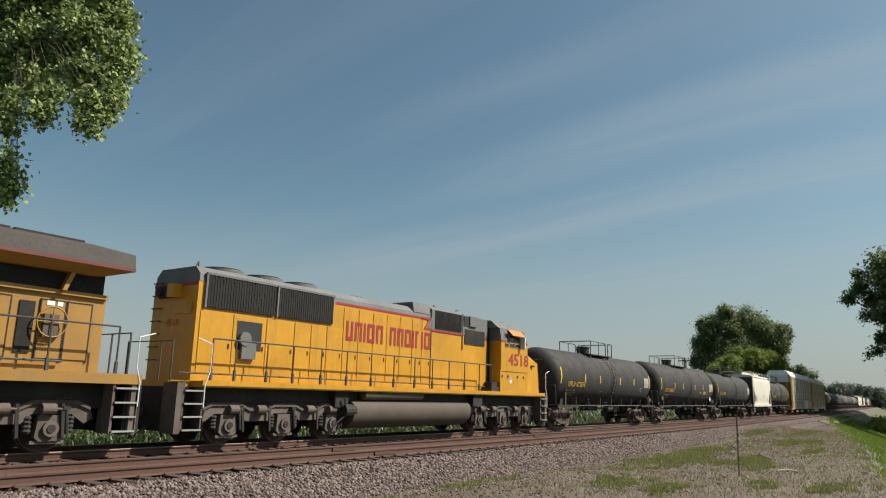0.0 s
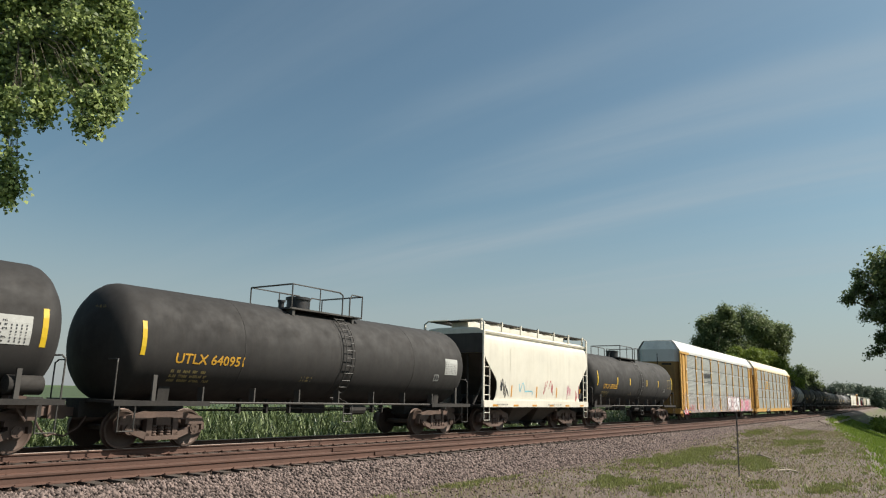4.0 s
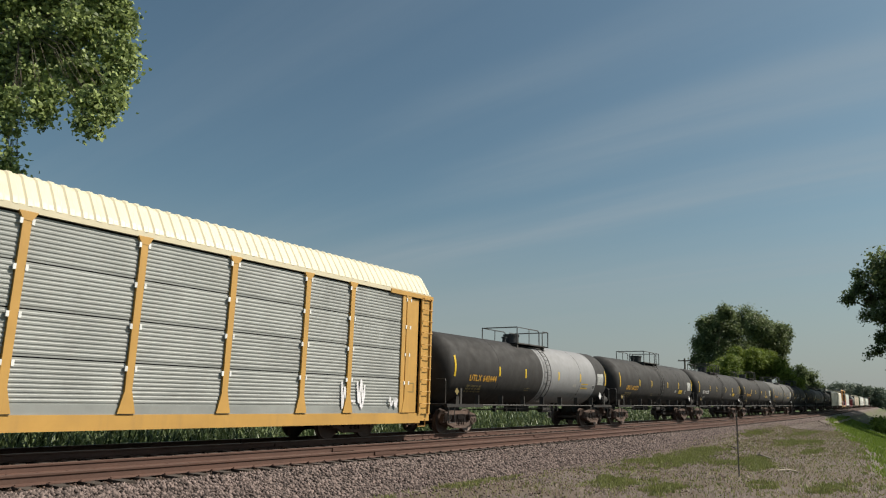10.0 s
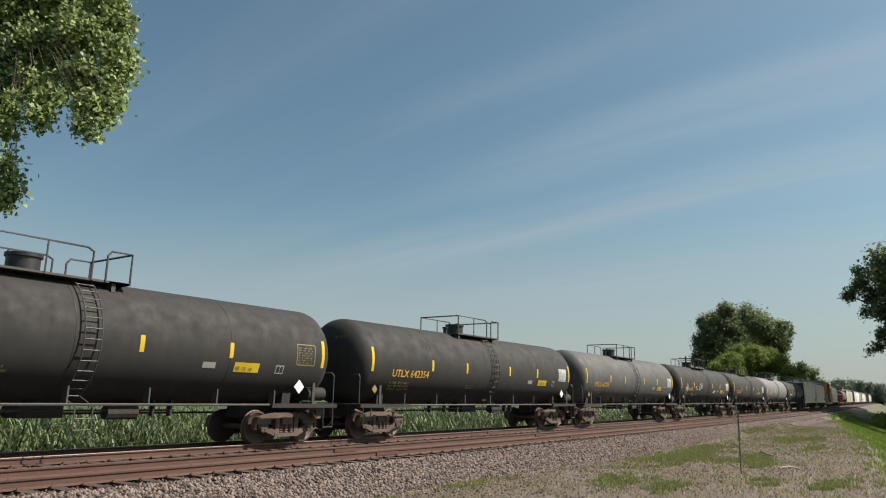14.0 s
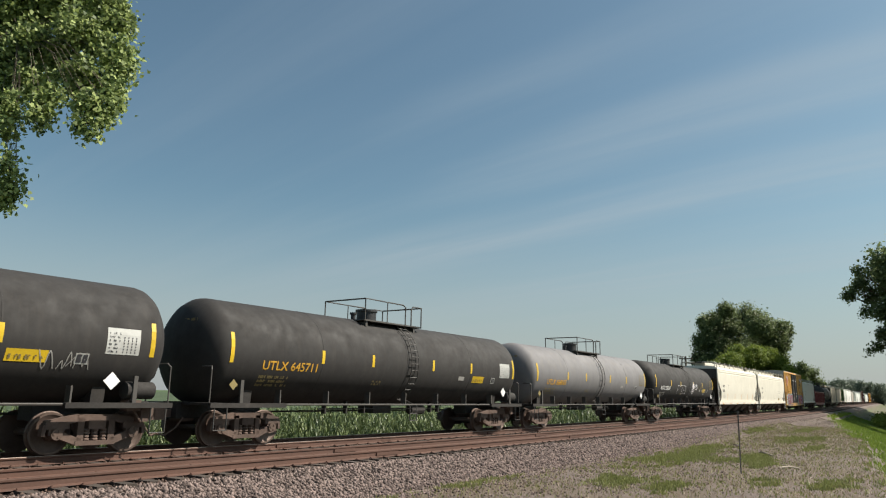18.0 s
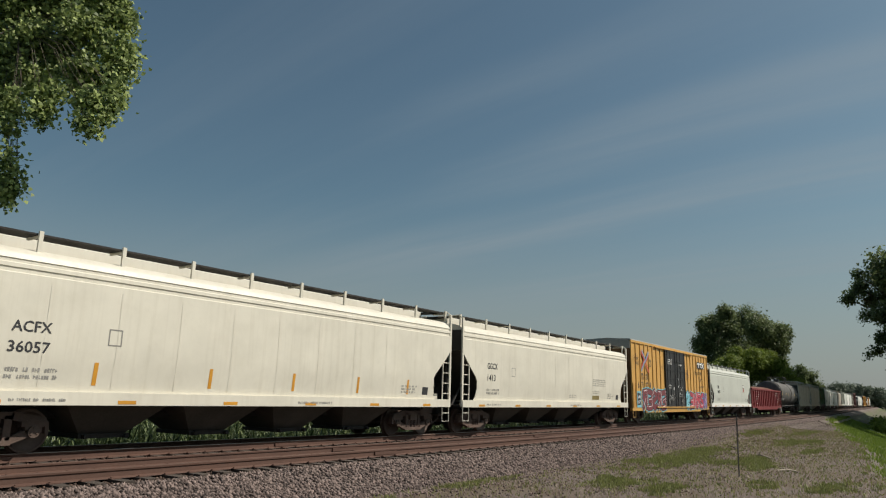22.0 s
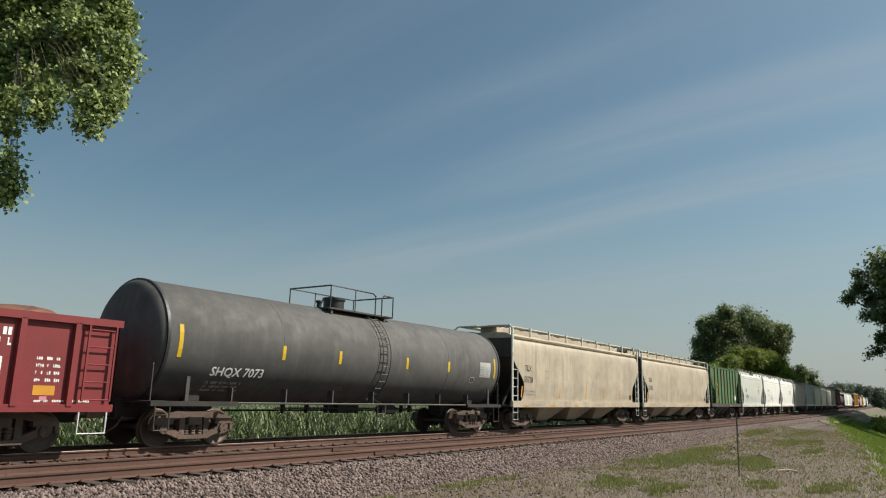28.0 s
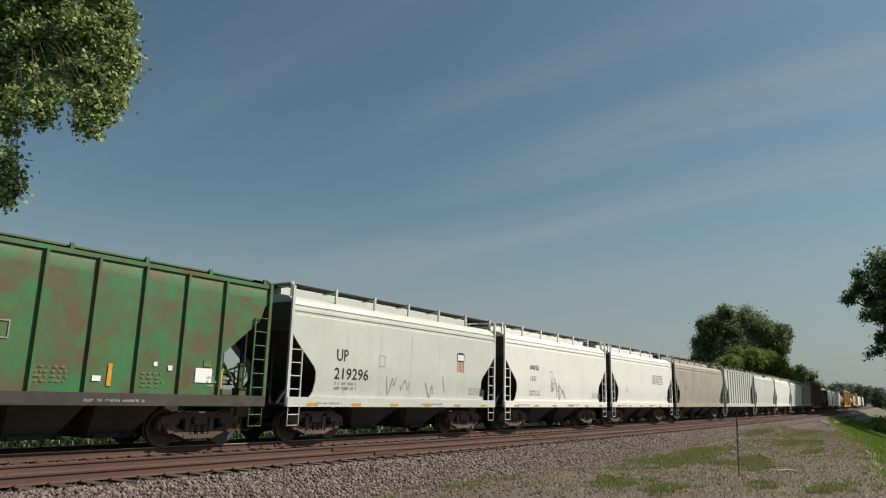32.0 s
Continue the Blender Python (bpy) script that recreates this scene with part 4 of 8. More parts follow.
def wheel_geo(r):
    g = Geo()
    for s in (-1, 1):
        prof = [(0.66, 0.1), (0.66, r - 0.09), (0.68, r - 0.05), (0.68, r + 0.028), (0.71, r + 0.028), (0.722, r + 0.002), (0.82, r - 0.004), (0.82, r - 0.05), (0.79, r - 0.09), (0.76, 0.16), (0.83, 0.14), (0.83, 0.05)]
        seg = 24
        rows = [[(q * math.cos(2 * math.pi * i / seg), s * y, q * math.sin(2 * math.pi * i / seg)) for i in range(seg)] for y, q in prof]
        g.loft(rows if s < 0 else rows[::-1])
    g.cyl((0, -0.9, 0), (0, 0.9, 0), 0.085, 10)
    for s in (-1, 1):
        g.cyl((0, s * 0.9, 0), (0, s * 1.13, 0), 0.125, 14)
        for k in range(3):
            a = 2 * math.pi * k / 3
            g.box(0.07 * math.cos(a) - 0.022, 0.07 * math.cos(a) + 0.022, s * 1.125 - 0.02, s * 1.125 + 0.02, 0.07 * math.sin(a) - 0.022, 0.07 * math.sin(a) + 0.022)
    return g


def beam(g, a, b, w, y0, y1):
    """A straight casting in the plane of x and z, from a to b, of width w."""
    (x0, z0), (x1, z1) = a, b
    k = math.hypot(x1 - x0, z1 - z0)
    nx, nz = -(z1 - z0) / k * w / 2, (x1 - x0) / k * w / 2
    g.prism([(x0 - nx, z0 - nz), (x1 - nx, z1 - nz), (x1 + nx, z1 + nz), (x0 + nx, z0 + nz)], "y", y0, y1)


def side_frame_geo(s):
    g = Geo()
    y0, y1 = sorted((s * 0.93, s * 1.09))
    for e in (-1, 1):
        beam(g, (e * 1.12, 0.66), (e * 0.42, 0.80), 0.17, y0, y1)
        beam(g, (e * 0.98, 0.50), (e * 0.36, 0.27), 0.16, y0, y1)
        beam(g, (e * 0.36, 0.25), (e * 0.36, 0.80), 0.15, y0, y1)
        g.box(e * 0.89 - 0.26, e * 0.89 + 0.26, y0 - 0.02, y1 + 0.02, 0.565, 0.70)
        g.box(e * 0.89 - 0.17, e * 0.89 + 0.17, y0, y1, 0.44, 0.58)
        beam(g, (e * 1.15, 0.66), (e * 1.17, 0.42), 0.08, y0, y1)
    g.box(-0.46, 0.46, y0 - 0.01, y1 + 0.01, 0.20, 0.30)
    g.box(-0.46, 0.46, y0, y1, 0.73, 0.87)
    return g


def coil_geo(y):
    """One coil spring, standing at x = 0."""
    prof = [(0.085 if k % 3 else 0.062, 0.29 + 0.0225 * k) for k in range(13)]
    return Geo().loft([[(r * math.cos(i * 0.6981), y + r * math.sin(i * 0.6981), z) for i in range(9)] for r, z in prof])


def truck(car, x):
    """A two-axle freight truck: bolster, side frames, springs, wheelsets."""
    t = part("truck", shared("bolster", lambda: Geo().box(-0.2, 0.2, -1.12, 1.12, 0.55, 0.74).box(-0.26, 0.26, -0.5, 0.5, 0.5, 0.86).mesh("bolster", CAST)), CAST, car,
             "rust-brown cast steel truck with two wheelsets", at=(x, 0, 0))
    for s in (-1, 1):
        part("side_frame", shared(("side_frame", s), lambda: side_frame_geo(s).mesh("side_frame", CAST)), CAST, t)
        for q in (-0.2, 0.0, 0.2):
            part("coil_spring", shared(("spring", s), lambda: coil_geo(s * 1.01).mesh("coil_spring", CAST)), CAST, t, at=(q, 0, 0))
    for e in (-1, 1):
        w = part("wheelset", shared("wheelset", lambda: wheel_geo(WHEEL_R).mesh("wheelset", WHEEL, 35)), WHEEL, t, at=(e * 0.89, 0, WHEEL_R))
        WHEELSETS.append((w, e * 0.89, WHEEL_R))
        part("brake_beam", shared(("brake_beam", e), lambda: Geo().box(e * 0.36 - 0.05, e * 0.36 + 0.05, -0.8, 0.8, 0.3, 0.4).mesh("brake_beam", GRIME)), GRIME, t)
    return t


def couplers(car, half, z=0.85):
    """Draft gear, knuckle and air hose at both ends; half: to the coupling face."""
    for e in (-1, 1):
        def make():
            g = Geo().box(e * (half - 0.75), e * (half - 0.18), -0.09, 0.09, z - 0.1, z + 0.1)
            g.box(e * (half - 0.2), e * (half + 0.1), -0.16, 0.14, z - 0.16, z + 0.16)
            g.box(e * (half - 1.0), e * (half - 0.62), -0.28, 0.28, z - 0.2, z + 0.22)
            g.tube([(e * (half - 0.6), -0.35, z - 0.1), (e * (half - 0.45), -0.33, z - 0.35), (e * (half - 0.2), -0.2, z - 0.55), (e * half, -0.1, z - 0.5)], 0.025)
            return g.mesh("coupler", CAST, 40)
        part("coupler", shared(("coupler", e, round(half, 2), z), make), CAST, car)


def ladder_geo(x0, x1, y, z0, z1, step=0.38, r=0.016):
    g = Geo()
    g.box(x0 - 0.02, x0 + 0.02, y - 0.02, y + 0.02, z0, z1).box(x1 - 0.02, x1 + 0.02, y - 0.02, y + 0.02, z0, z1)
    for k in range(int((z1 - z0) / step) + 1):
        g.cyl((x0, y, z0 + 0.04 + k * step), (x1, y, z0 + 0.04 + k * step), r, 6)
    return g


# ---- tank cars ----
def tank_car(lo, hi, label, paint, text="", ink=None, r=1.46, zc=2.55, band=None, pale_head=False, placard=False, panel=True, bars6=(0.045, 0.25, 0.39, 0.595, 0.75, 0.945),
             text_at=0.11, text_z=2.05, commodity=True, name="tank_car", seed=0, reservoir=False, near=True, streaks=(), dish=0.75):
    """A black-bellied tank car on stub sills with its platform, railing, ladder, steps and stencils."""
    car = vehicle(name, lo, hi, label, "tank car")
    half = (hi - lo) / 2
    th = half - 0.40
    def head(e, x0):
        return [(x0 + e * dish * math.sin(a), r * math.cos(a)) for a in [radians(q) for q in (0, 12, 24, 38, 52, 66, 78, 87)]]
    prof = head(-1, -(th - dish))[::-1] + head(1, th - dish)
    shell = part("tank_shell", Geo().lathe(prof, 0, zc, 56), paint, car, smooth=40)
    side = round_side(r, zc)
    if band:
        a, b, m = band
        part("painted_band", Geo().lathe([(a * th, r - 0.02), (a * th, r + 0.004), (b * th, r + 0.004), (b * th, r - 0.02)], 0, zc, 56), m, car, "pale grey painted band round the tank", smooth=40)
    for k, x in enumerate((-0.5, 0.0, 0.5)):
        part("weld_seam", Geo().lathe([(x * th - 0.025, r - 0.01), (x * th - 0.015, r + 0.005), (x * th + 0.015, r + 0.005), (x * th + 0.025, r - 0.01)], 0, zc, 56), paint, shell, smooth=40)
    if dish < 0.5:
        for e in (-1, 1):
            x = e * (th - dish)
            part("head_rim", Geo().lathe([(x - 0.04, r - 0.01), (x - 0.04, r + 0.03), (x + 0.04, r + 0.03), (x + 0.04, r - 0.01)], 0, zc, 56), BLACK, shell, "black rim round the tank head", smooth=40)
    top = zc + r
    # running gear
    for e in (-1, 1):
        truck(car, e * (half - 2.15))
        x = e * (half - 2.15)
        part("saddle", Geo().prism([(-0.95, 1.02), (0.95, 1.02), (1.0, zc - 0.98), (0.8, zc - r * 0.75), (-0.8, zc - r * 0.75), (-1.0, zc - 0.98)], "x", x - 0.16, x + 0.16), GRIME, car)
        part("stub_sill", Geo().box(min(x - e * 1.1, e * (half - 0.42)), max(x - e * 1.1, e * (half - 0.42)), -0.3, 0.3, 0.72, 1.16), GRIME, car)
        xe = e * (half - 0.55)
        part("end_platform", Geo().box(min(xe, xe - e * 0.75), max(xe, xe - e * 0.75), -1.5, 1.5, 1.08, 1.14).box(min(xe, xe - e * 2.6), max(xe, xe - e * 2.6), -1.53, -1.4, 1.02, 1.14), GRIME, car)
        g = Geo()
        for s in (-1, 1):
            a = xe - e * 0.05
            g.tube([(a, s * 1.4, 1.12), (a, s * 1.4, 2.0), (a - e * 0.05, s * 1.33, 2.08), (a - e * 0.05, s * 0.2, 2.08)], 0.02)
        g.tube([(xe - e * 0.05, -0.2, 2.08), (xe - e * 0.05, 0.2, 2.08)], 0.02)
        part("end_handrail", g, RAIL_DARK, car)
        g = Geo()
        xs = e * (half - 1.55)
        g.box(xs - 0.05, xs + 0.05, -1.5, -1.44, 1.12, 1.75)
        part("grab_post", g, RAIL_DARK, car)
        g = Geo().tube([(xe - e * 0.15, -1.5, 1.1), (xe - e * 0.15, -1.5, 0.45), (xe - e * 0.55, -1.5, 0.45), (xe - e * 0.55, -1.5, 1.1)], 0.02)
        part("sill_step", g, RAIL_DARK, car)
    couplers(car, half)
    part("side_pipe", Geo().tube([(-(half - 2.8), -1.42, 1.1), (half - 2.8, -1.42, 1.1)], 0.03), RAIL_DARK, car)
    for k in range(7):
        x = (k / 6 - 0.5) * 2 * (half - 3.0)
        part("pipe_bracket", shared("pipe_bracket", lambda: Geo().box(-0.02, 0.02, -1.42, -1.2, 1.08, 1.5).mesh("pipe_bracket", RAIL_DARK)), RAIL_DARK, car, at=(x, 0, 0))
    g = Geo().box(-0.5, 0.5, -0.35, 0.35, 0.78, 1.2).cyl((1.4, -0.5, 0.9), (2.2, -0.5, 0.9), 0.17, 10)
    g.tube([(-3.5, -0.6, 0.95), (3.2, -0.6, 0.95)], 0.025).tube([(-half + 3, 0.3, 0.86), (half - 3, 0.3, 0.86)], 0.03)
    for x in (-3.2, -2.2, -1.3, 2.6, 3.1):
        g.box(x - 0.03, x + 0.03, -0.65, -0.5, 0.8, 1.2)
    part("brake_rigging", g, GRIME, car)
    # platform and fittings on top
    p = -0.3
    part("top_platform", Geo().box(p - 1.55, p + 1.75, -0.95, -0.45, top - 0.1, top - 0.05).box(p - 1.55, p + 1.75, 0.45, 0.95, top - 0.1, top - 0.05).box(p + 1.2, p + 1.75, -0.95, 0.95, top - 0.1, top - 0.05)
         .box(p - 1.4, p - 1.3, -0.9, -0.6, top - 0.3, top - 0.08).box(p + 1.3, p + 1.4, -0.9, -0.6, top - 0.3, top - 0.08), RAIL_DARK, car)
    g = Geo()
    zt = top + 0.66
    for s in (-1, 1):
        y = s * 0.95
        g.tube([(p - 1.5, y, top - 0.1), (p - 1.5, y, zt), (p + 0.6, y, zt), (p + 0.75, y, zt - 0.08), (p + 0.75, y, top - 0.1)], 0.026)
        g.tube([(p + 1.1, y, top - 0.1), (p + 1.1, y, zt - 0.12), (p + 1.2, y, zt), (p + 1.72, y, zt), (p + 1.72, y, top - 0.1)], 0.026)
        g.tube([(p - 0.3, y, top - 0.1), (p - 0.3, y, zt)], 0.02)
    g.tube([(p - 1.5, -0.95, zt), (p - 1.5, 0.95, zt)], 0.026).tube([(p + 1.72, -0.95, zt), (p + 1.72, 0.95, zt)], 0.026)
    part("platform_railing", g, RAIL_DARK, car)
    manway = part("manway", Geo().cyl((p - 0.35, 0, top - 0.06), (p - 0.35, 0, top + 0.34), 0.36, 18), BLACK, car, smooth=40)
    part("manway_lid", Geo().cyl((p - 0.35, 0, top + 0.34), (p - 0.35, 0, top + 0.42), 0.40, 18), BLACK, manway, smooth=40)
    part("safety_valve", Geo().cyl((p - 1.05, 0, top - 0.05), (p - 1.05, 0, top + 0.2), 0.09, 10).cyl((p - 1.05, 0, top + 0.2), (p - 1.05, 0, top + 0.26), 0.13, 10), BLACK, car, smooth=40)
    # ladder that follows the shell
    arc = [radians(a) for a in range(62, -62, -9)]
    rail = [(-(r + 0.09) * math.cos(a), zc + (r + 0.09) * math.sin(a)) for a in arc] + [(-1.5, 1.05), (-1.5, 0.55)]
    for k, x in enumerate((0.15, 0.55)):
        stile = part("ladder_stile", Geo().tube([(x, a, b) for a, b in rail], 0.018, 5), RAIL_DARK, car)
    for a, b in rail[:-2] + [(-1.5, 0.8), (-1.5, 0.56)]:
        part("ladder_rung", shared("tank_rung", lambda: Geo().cyl((0.15, 0, 0), (0.55, 0, 0), 0.014, 5).mesh("ladder_rung", RAIL_DARK)), RAIL_DARK, car, at=(0, a, b))
    if not near:
        return car
    # stencils and reflectors
    for k, q in enumerate(bars6):
        big = k in (0, len(bars6) - 1)
        x = (-1 if k == 0 else 1) * (half - 1.18) if big else (2 * q - 1) * th
        decal("reflector_strip", oblong(x - 0.06, x + 0.06, 2.2 + (0.12 if not big else 0), (3.02 if big else 2.72), 4), REFLECT, car, side)
    if text:
        x = (2 * text_at - 1) * th
        heavy(text, 0.25, ink, car, side, x, text_z, width=0.195 * len(text))
        decal("small_stencil", bars(x, text_z - 0.52, 1.25, 0.4, 3, seed + 1), STENCIL_DIM if ink is STENCIL_Y else STENCIL_GREY, car, side)
    decal("small_stencil", bars((2 * 0.4 - 1) * th, text_z - 0.35, 0.5, 0.2, 2, seed + 2), STENCIL_DIM, car, side)
    decal("head_stencil", bars(-0.25, zc + 0.75, 0.75, 0.12, 1, seed + 3), STENCIL_DIM if ink is STENCIL_Y else STENCIL_GREY, car,
          lambda u, v: (-th + 0.16 - 0.02, -u - 0.3, v))
    if panel:
        x = 0.87 * th
        proud = lambda u, v: [c * (1.003 if i == 1 else 1) for i, c in enumerate(side(u, v))]
        if panel == "white":
            decal("data_panel", oblong(x - 0.85, x - 0.03, 2.22, 2.82, 4), STENCIL_PALE, car, side, "pale data plate with dark print")
            decal("panel_print", bars(x - 0.8, 2.26, 0.3, 0.5, 6, seed + 4, 0.5) + [q for k in range(4) for q in bars(x - 0.45 + 0.1 * k, 2.26, 0.06, 0.4, 6, seed + 6, 0.6)], STENCIL_K, car, proud)
        else:
            decal("data_panel", ribbon([(x - 0.75, 2.25), (x - 0.03, 2.25), (x - 0.03, 2.85), (x - 0.75, 2.85), (x - 0.75, 2.25)], 0.03), STENCIL_DIM, car, side)
            decal("panel_print", bars(x - 0.7, 2.30, 0.62, 0.5, 7, seed + 4, 0.5), STENCIL_DIM, car, side)
        decal("consent_stencil", oblong(x - 1.5, x - 1.2, 1.95, 2.2), STENCIL_PALE, car, side)
        decal("consent_stencil", oblong(x - 1.47, x - 1.36, 1.98, 2.17) + oblong(x - 1.33, x - 1.23, 1.98, 2.17), STENCIL_K, car, lambda u, v: [c * (1.003 if i == 1 else 1) for i, c in enumerate(side(u, v))])
    if placard:
        if commodity:
            decal("commodity_panel", oblong(0.52 * th, 0.52 * th + 0.85, 1.95, 2.22), REFLECT, car, side)
            decal("panel_print", bars(0.52 * th + 0.06, 2.0, 0.7, 0.17, 1, seed + 5), STENCIL_DIM, car, lambda u, v: [c * (1.003 if i == 1 else 1) for i, c in enumerate(side(u, v))])
        decal("consent_stencil", oblong(0.40 * th, 0.40 * th + 0.4, 2.02, 2.18), STENCIL_GREY, car, side)
        for x in (half - 2.15, -(half - 1.25)):
            d = 0.2 if x > 0 else 0.14
            g = Geo().add([(x, -1.5, 1.62 - d), (x + d, -1.5, 1.62), (x, -1.5, 1.62 + d), (x - d, -1.5, 1.62)], [(0, 1, 2, 3)]).add([(x, -1.49, 1.62 - d), (x + d, -1.49, 1.62), (x, -1.49, 1.62 + d), (x - d, -1.49, 1.62)], [(3, 2, 1, 0)])
            part("placard", g, PANEL_W if x > 0 else STENCIL_DIM, car, "diamond placard")
    if reservoir:
        x = half - 1.75
        part("air_reservoir", Geo().lathe([(x, 0.1), (x + 0.04, 0.2), (x + 0.75, 0.2), (x + 0.79, 0.1)], -1.28, 1.42, 16), GRIME, car, smooth=40)
        part("brake_valve", Geo().box(x + 0.1, x + 0.45, -1.4, -1.1, 0.95, 1.2).box(x + 0.5, x + 0.7, -1.35, -1.05, 0.7, 1.05).tube([(x + 0.3, -1.3, 1.0), (x + 0.5, -1.35, 0.7), (x + 0.8, -1.2, 0.75)], 0.03), CAST, car)
        part("brake_wheel", wheel_ring((half - 0.75, -0.75, 1.95), 0.27), RAIL_DARK, car)
    for k, (u0, u1, v0, v1) in enumerate(streaks):
        decal("spill_streak", oblong(u0 * th, u1 * th, v0, v1, 6), STENCIL_GREY, car, side)
    return car


def wheel_ring(c, r, axis="x"):
    """A hand brake wheel: rim and spokes."""
    g = Geo()
    cx, cy, cz = c
    pts = [(cx, cy + r * math.cos(2 * math.pi * i / 16), cz + r * math.sin(2 * math.pi * i / 16)) if axis == "x" else (cx + r * math.cos(2 * math.pi * i / 16), cy, cz + r * math.sin(2 * math.pi * i / 16)) for i in range(17)]
    g.tube(pts, 0.018, 5)
    for k in range(0, 16, 4):
        g.cyl(c, pts[k], 0.014, 5)
    return g


# ---- covered hoppers ----
HOP_LEVELS = [(1.30, 0.92, 1.49), (1.45, 1.04, 1.50), (1.75, 1.11, 1.53), (2.05, 1.09, 1.55), (2.2, 1.0, 1.555), (2.45, 0.73, 1.56), (2.7, 0.44, 1.56), (2.95, 0.19, 1.56), (3.12, 0.04, 1.56), (3.22, 0.0, 1.56), (3.4, 0.0, 1.56), (3.68, 0.0, 1.555), (3.70, 0.0, 1.525), (3.78, 0.0, 1.525), (3.80, 0.0, 1.55),
              (3.88, 0.0, 1.545), (3.90, 0.0, 1.52), (3.96, 0.0, 1.52), (3.98, 0.0, 1.54), (4.10, 0.0, 1.48), (4.2, 0.0, 1.38), (4.27, 0.03, 1.15), (4.32, 0.06, 0.8)]
PLAIN_LEVELS = HOP_LEVELS[:10] + [(3.6, 0.0, 1.55), (3.8, 0.0, 1.525), (3.95, 0.0, 1.48), (4.0, 0.0, 1.43), (4.05, 0.0, 1.43), (4.07, 0.0, 1.49), (4.14, 0.0, 1.49), (4.22, 0.0, 1.36), (4.28, 0.03, 1.2), (4.32, 0.06, 0.8)]


def hopper_side(ribbed, lift=0.0, low=1.30):
    table = [(z + lift * (z - low) / 3, y) for z, c, y in HOP_LEVELS] if not ribbed else [(1.0, 1.50), (4.4, 1.50)]
    def side(u, v):
        y = float(np.interp(v, [q[0] for q in table], [q[1] for q in table]))
        return (u, -y - 0.005, v)
    return side


def hopper_car(lo, hi, label, paint, text=(), ink=None, bays=3, ribbed=False, seams=8, rail_mat=None, seed=0, near=True, sill_marks=AMBER, shield=False, marks=(), sill_mat=None, bay_mat=None, board_dark=True, side_bars=(), grooved=True):
    """A covered hopper: bulging body with sloped ends, sill, bays, running board on brackets, corner ladders."""
    car = vehicle("covered_hopper", lo, hi, label, "hopper car")
    half = (hi - lo) / 2
    h = half - 0.42
    rail_mat = rail_mat or paint
    if ribbed:
        levels = [(1.30, 1.15, 1.48), (2.1, 1.15, 1.48), (3.35, 0.05, 1.48), (4.25, 0.0, 1.48), (4.4, 0.0, 1.42)]
    else:
        levels = HOP_LEVELS if grooved else PLAIN_LEVELS
    # the bin's own ends slope inwards to the bays; the side sheets run on past them to a cut-away edge
    slope = lambda z: float(np.interp(z, (1.30, 2.2, 3.22, 3.4), (2.5, 1.35, 0.06, 0.0)))
    end_x = [(z, slope(z) if z < 3.4 else c + 0.004, y - (0.035 if z < 4.1 else 0.0)) for z, c, y in levels]
    if ribbed:
        end_x = [(z, float(np.interp(z, (1.30, 2.1, 3.35, 4.25), (2.6, 1.75, 0.3, 0.0))), y) for z, y in ((1.30, 1.47), (2.1, 1.47), (3.35, 1.48), (3.9, 1.48), (4.25, 1.48), (4.4, 1.42))]
        levels = [(1.30, 1.45, 1.485), (2.55, 1.45, 1.485), (2.62, 1.4, 1.485), (3.85, 0.06, 1.485), (3.95, 0.0, 1.485)]
    rings = [[(-(h - c), -y, z), (h - c, -y, z), (h - c, y, z), (-(h - c), y, z)] for z, c, y in end_x]
    part("body", Geo().loft(rings), paint, car, smooth=30)
    low = [q for q in levels if q[0] < 4.11]
    for s in (-1, 1):
        part("side_sheet", Geo().loft([[(-(h - c), s * y, z), (h - c, s * y, z), (h - c, s * (y - 0.03), z), (-(h - c), s * (y - 0.03), z)][::-s] for z, c, y in low]), paint, car, smooth=30)
    side = hopper_side(ribbed)
    top = 4.62 if not ribbed else 4.5
    n = seams
    if ribbed:
        for k in range(n):
            x = (-1 + 2 * k / (n - 1)) * (h - 1.55)
            part("side_post", shared(("hop_post", paint.name), lambda: Geo().prism([(-0.05, -1.47), (-0.03, -1.56), (0.03, -1.56), (0.05, -1.47)], "z", 1.25, 4.3).mesh("post", paint)), paint, car, at=(x, 0, 0))
        part("top_chord", Geo().box(-h, h, -1.52, -1.44, 4.28, 4.38).box(-h, h, 1.44, 1.52, 4.28, 4.38), paint, car)
    else:
        for k in range(1, n):
            x = (-1 + 2 * k / n) * (h - 0.7)
            g = Geo()
            zs = [1.36, 1.62, 2.05, 2.3, 2.8, 3.25, 3.55]
            for a, b in zip(zs, zs[1:]):
                g.add([side(x - 0.012, a), side(x + 0.012, a), side(x + 0.012, b), side(x - 0.012, b)], [(0, 1, 2, 3)])
            part("weld_seam", g, sill_mat or paint, car)
    # sill, bays, centre sill
    part("side_sill", Geo().prism([(-h, 1.02), (h, 1.02), (h, 1.16), (h, 1.30), (-h, 1.30), (-h, 1.16)], "y", -1.58, -1.44).box(-h, h, 1.44, 1.58, 1.02, 1.30), sill_mat or paint, car)
    part("centre_sill", Geo().box(-half + 0.5, half - 0.5, -0.3, 0.3, 0.72, 1.1), GRIME, car)
    span = 2 * (h - 2.9) / bays
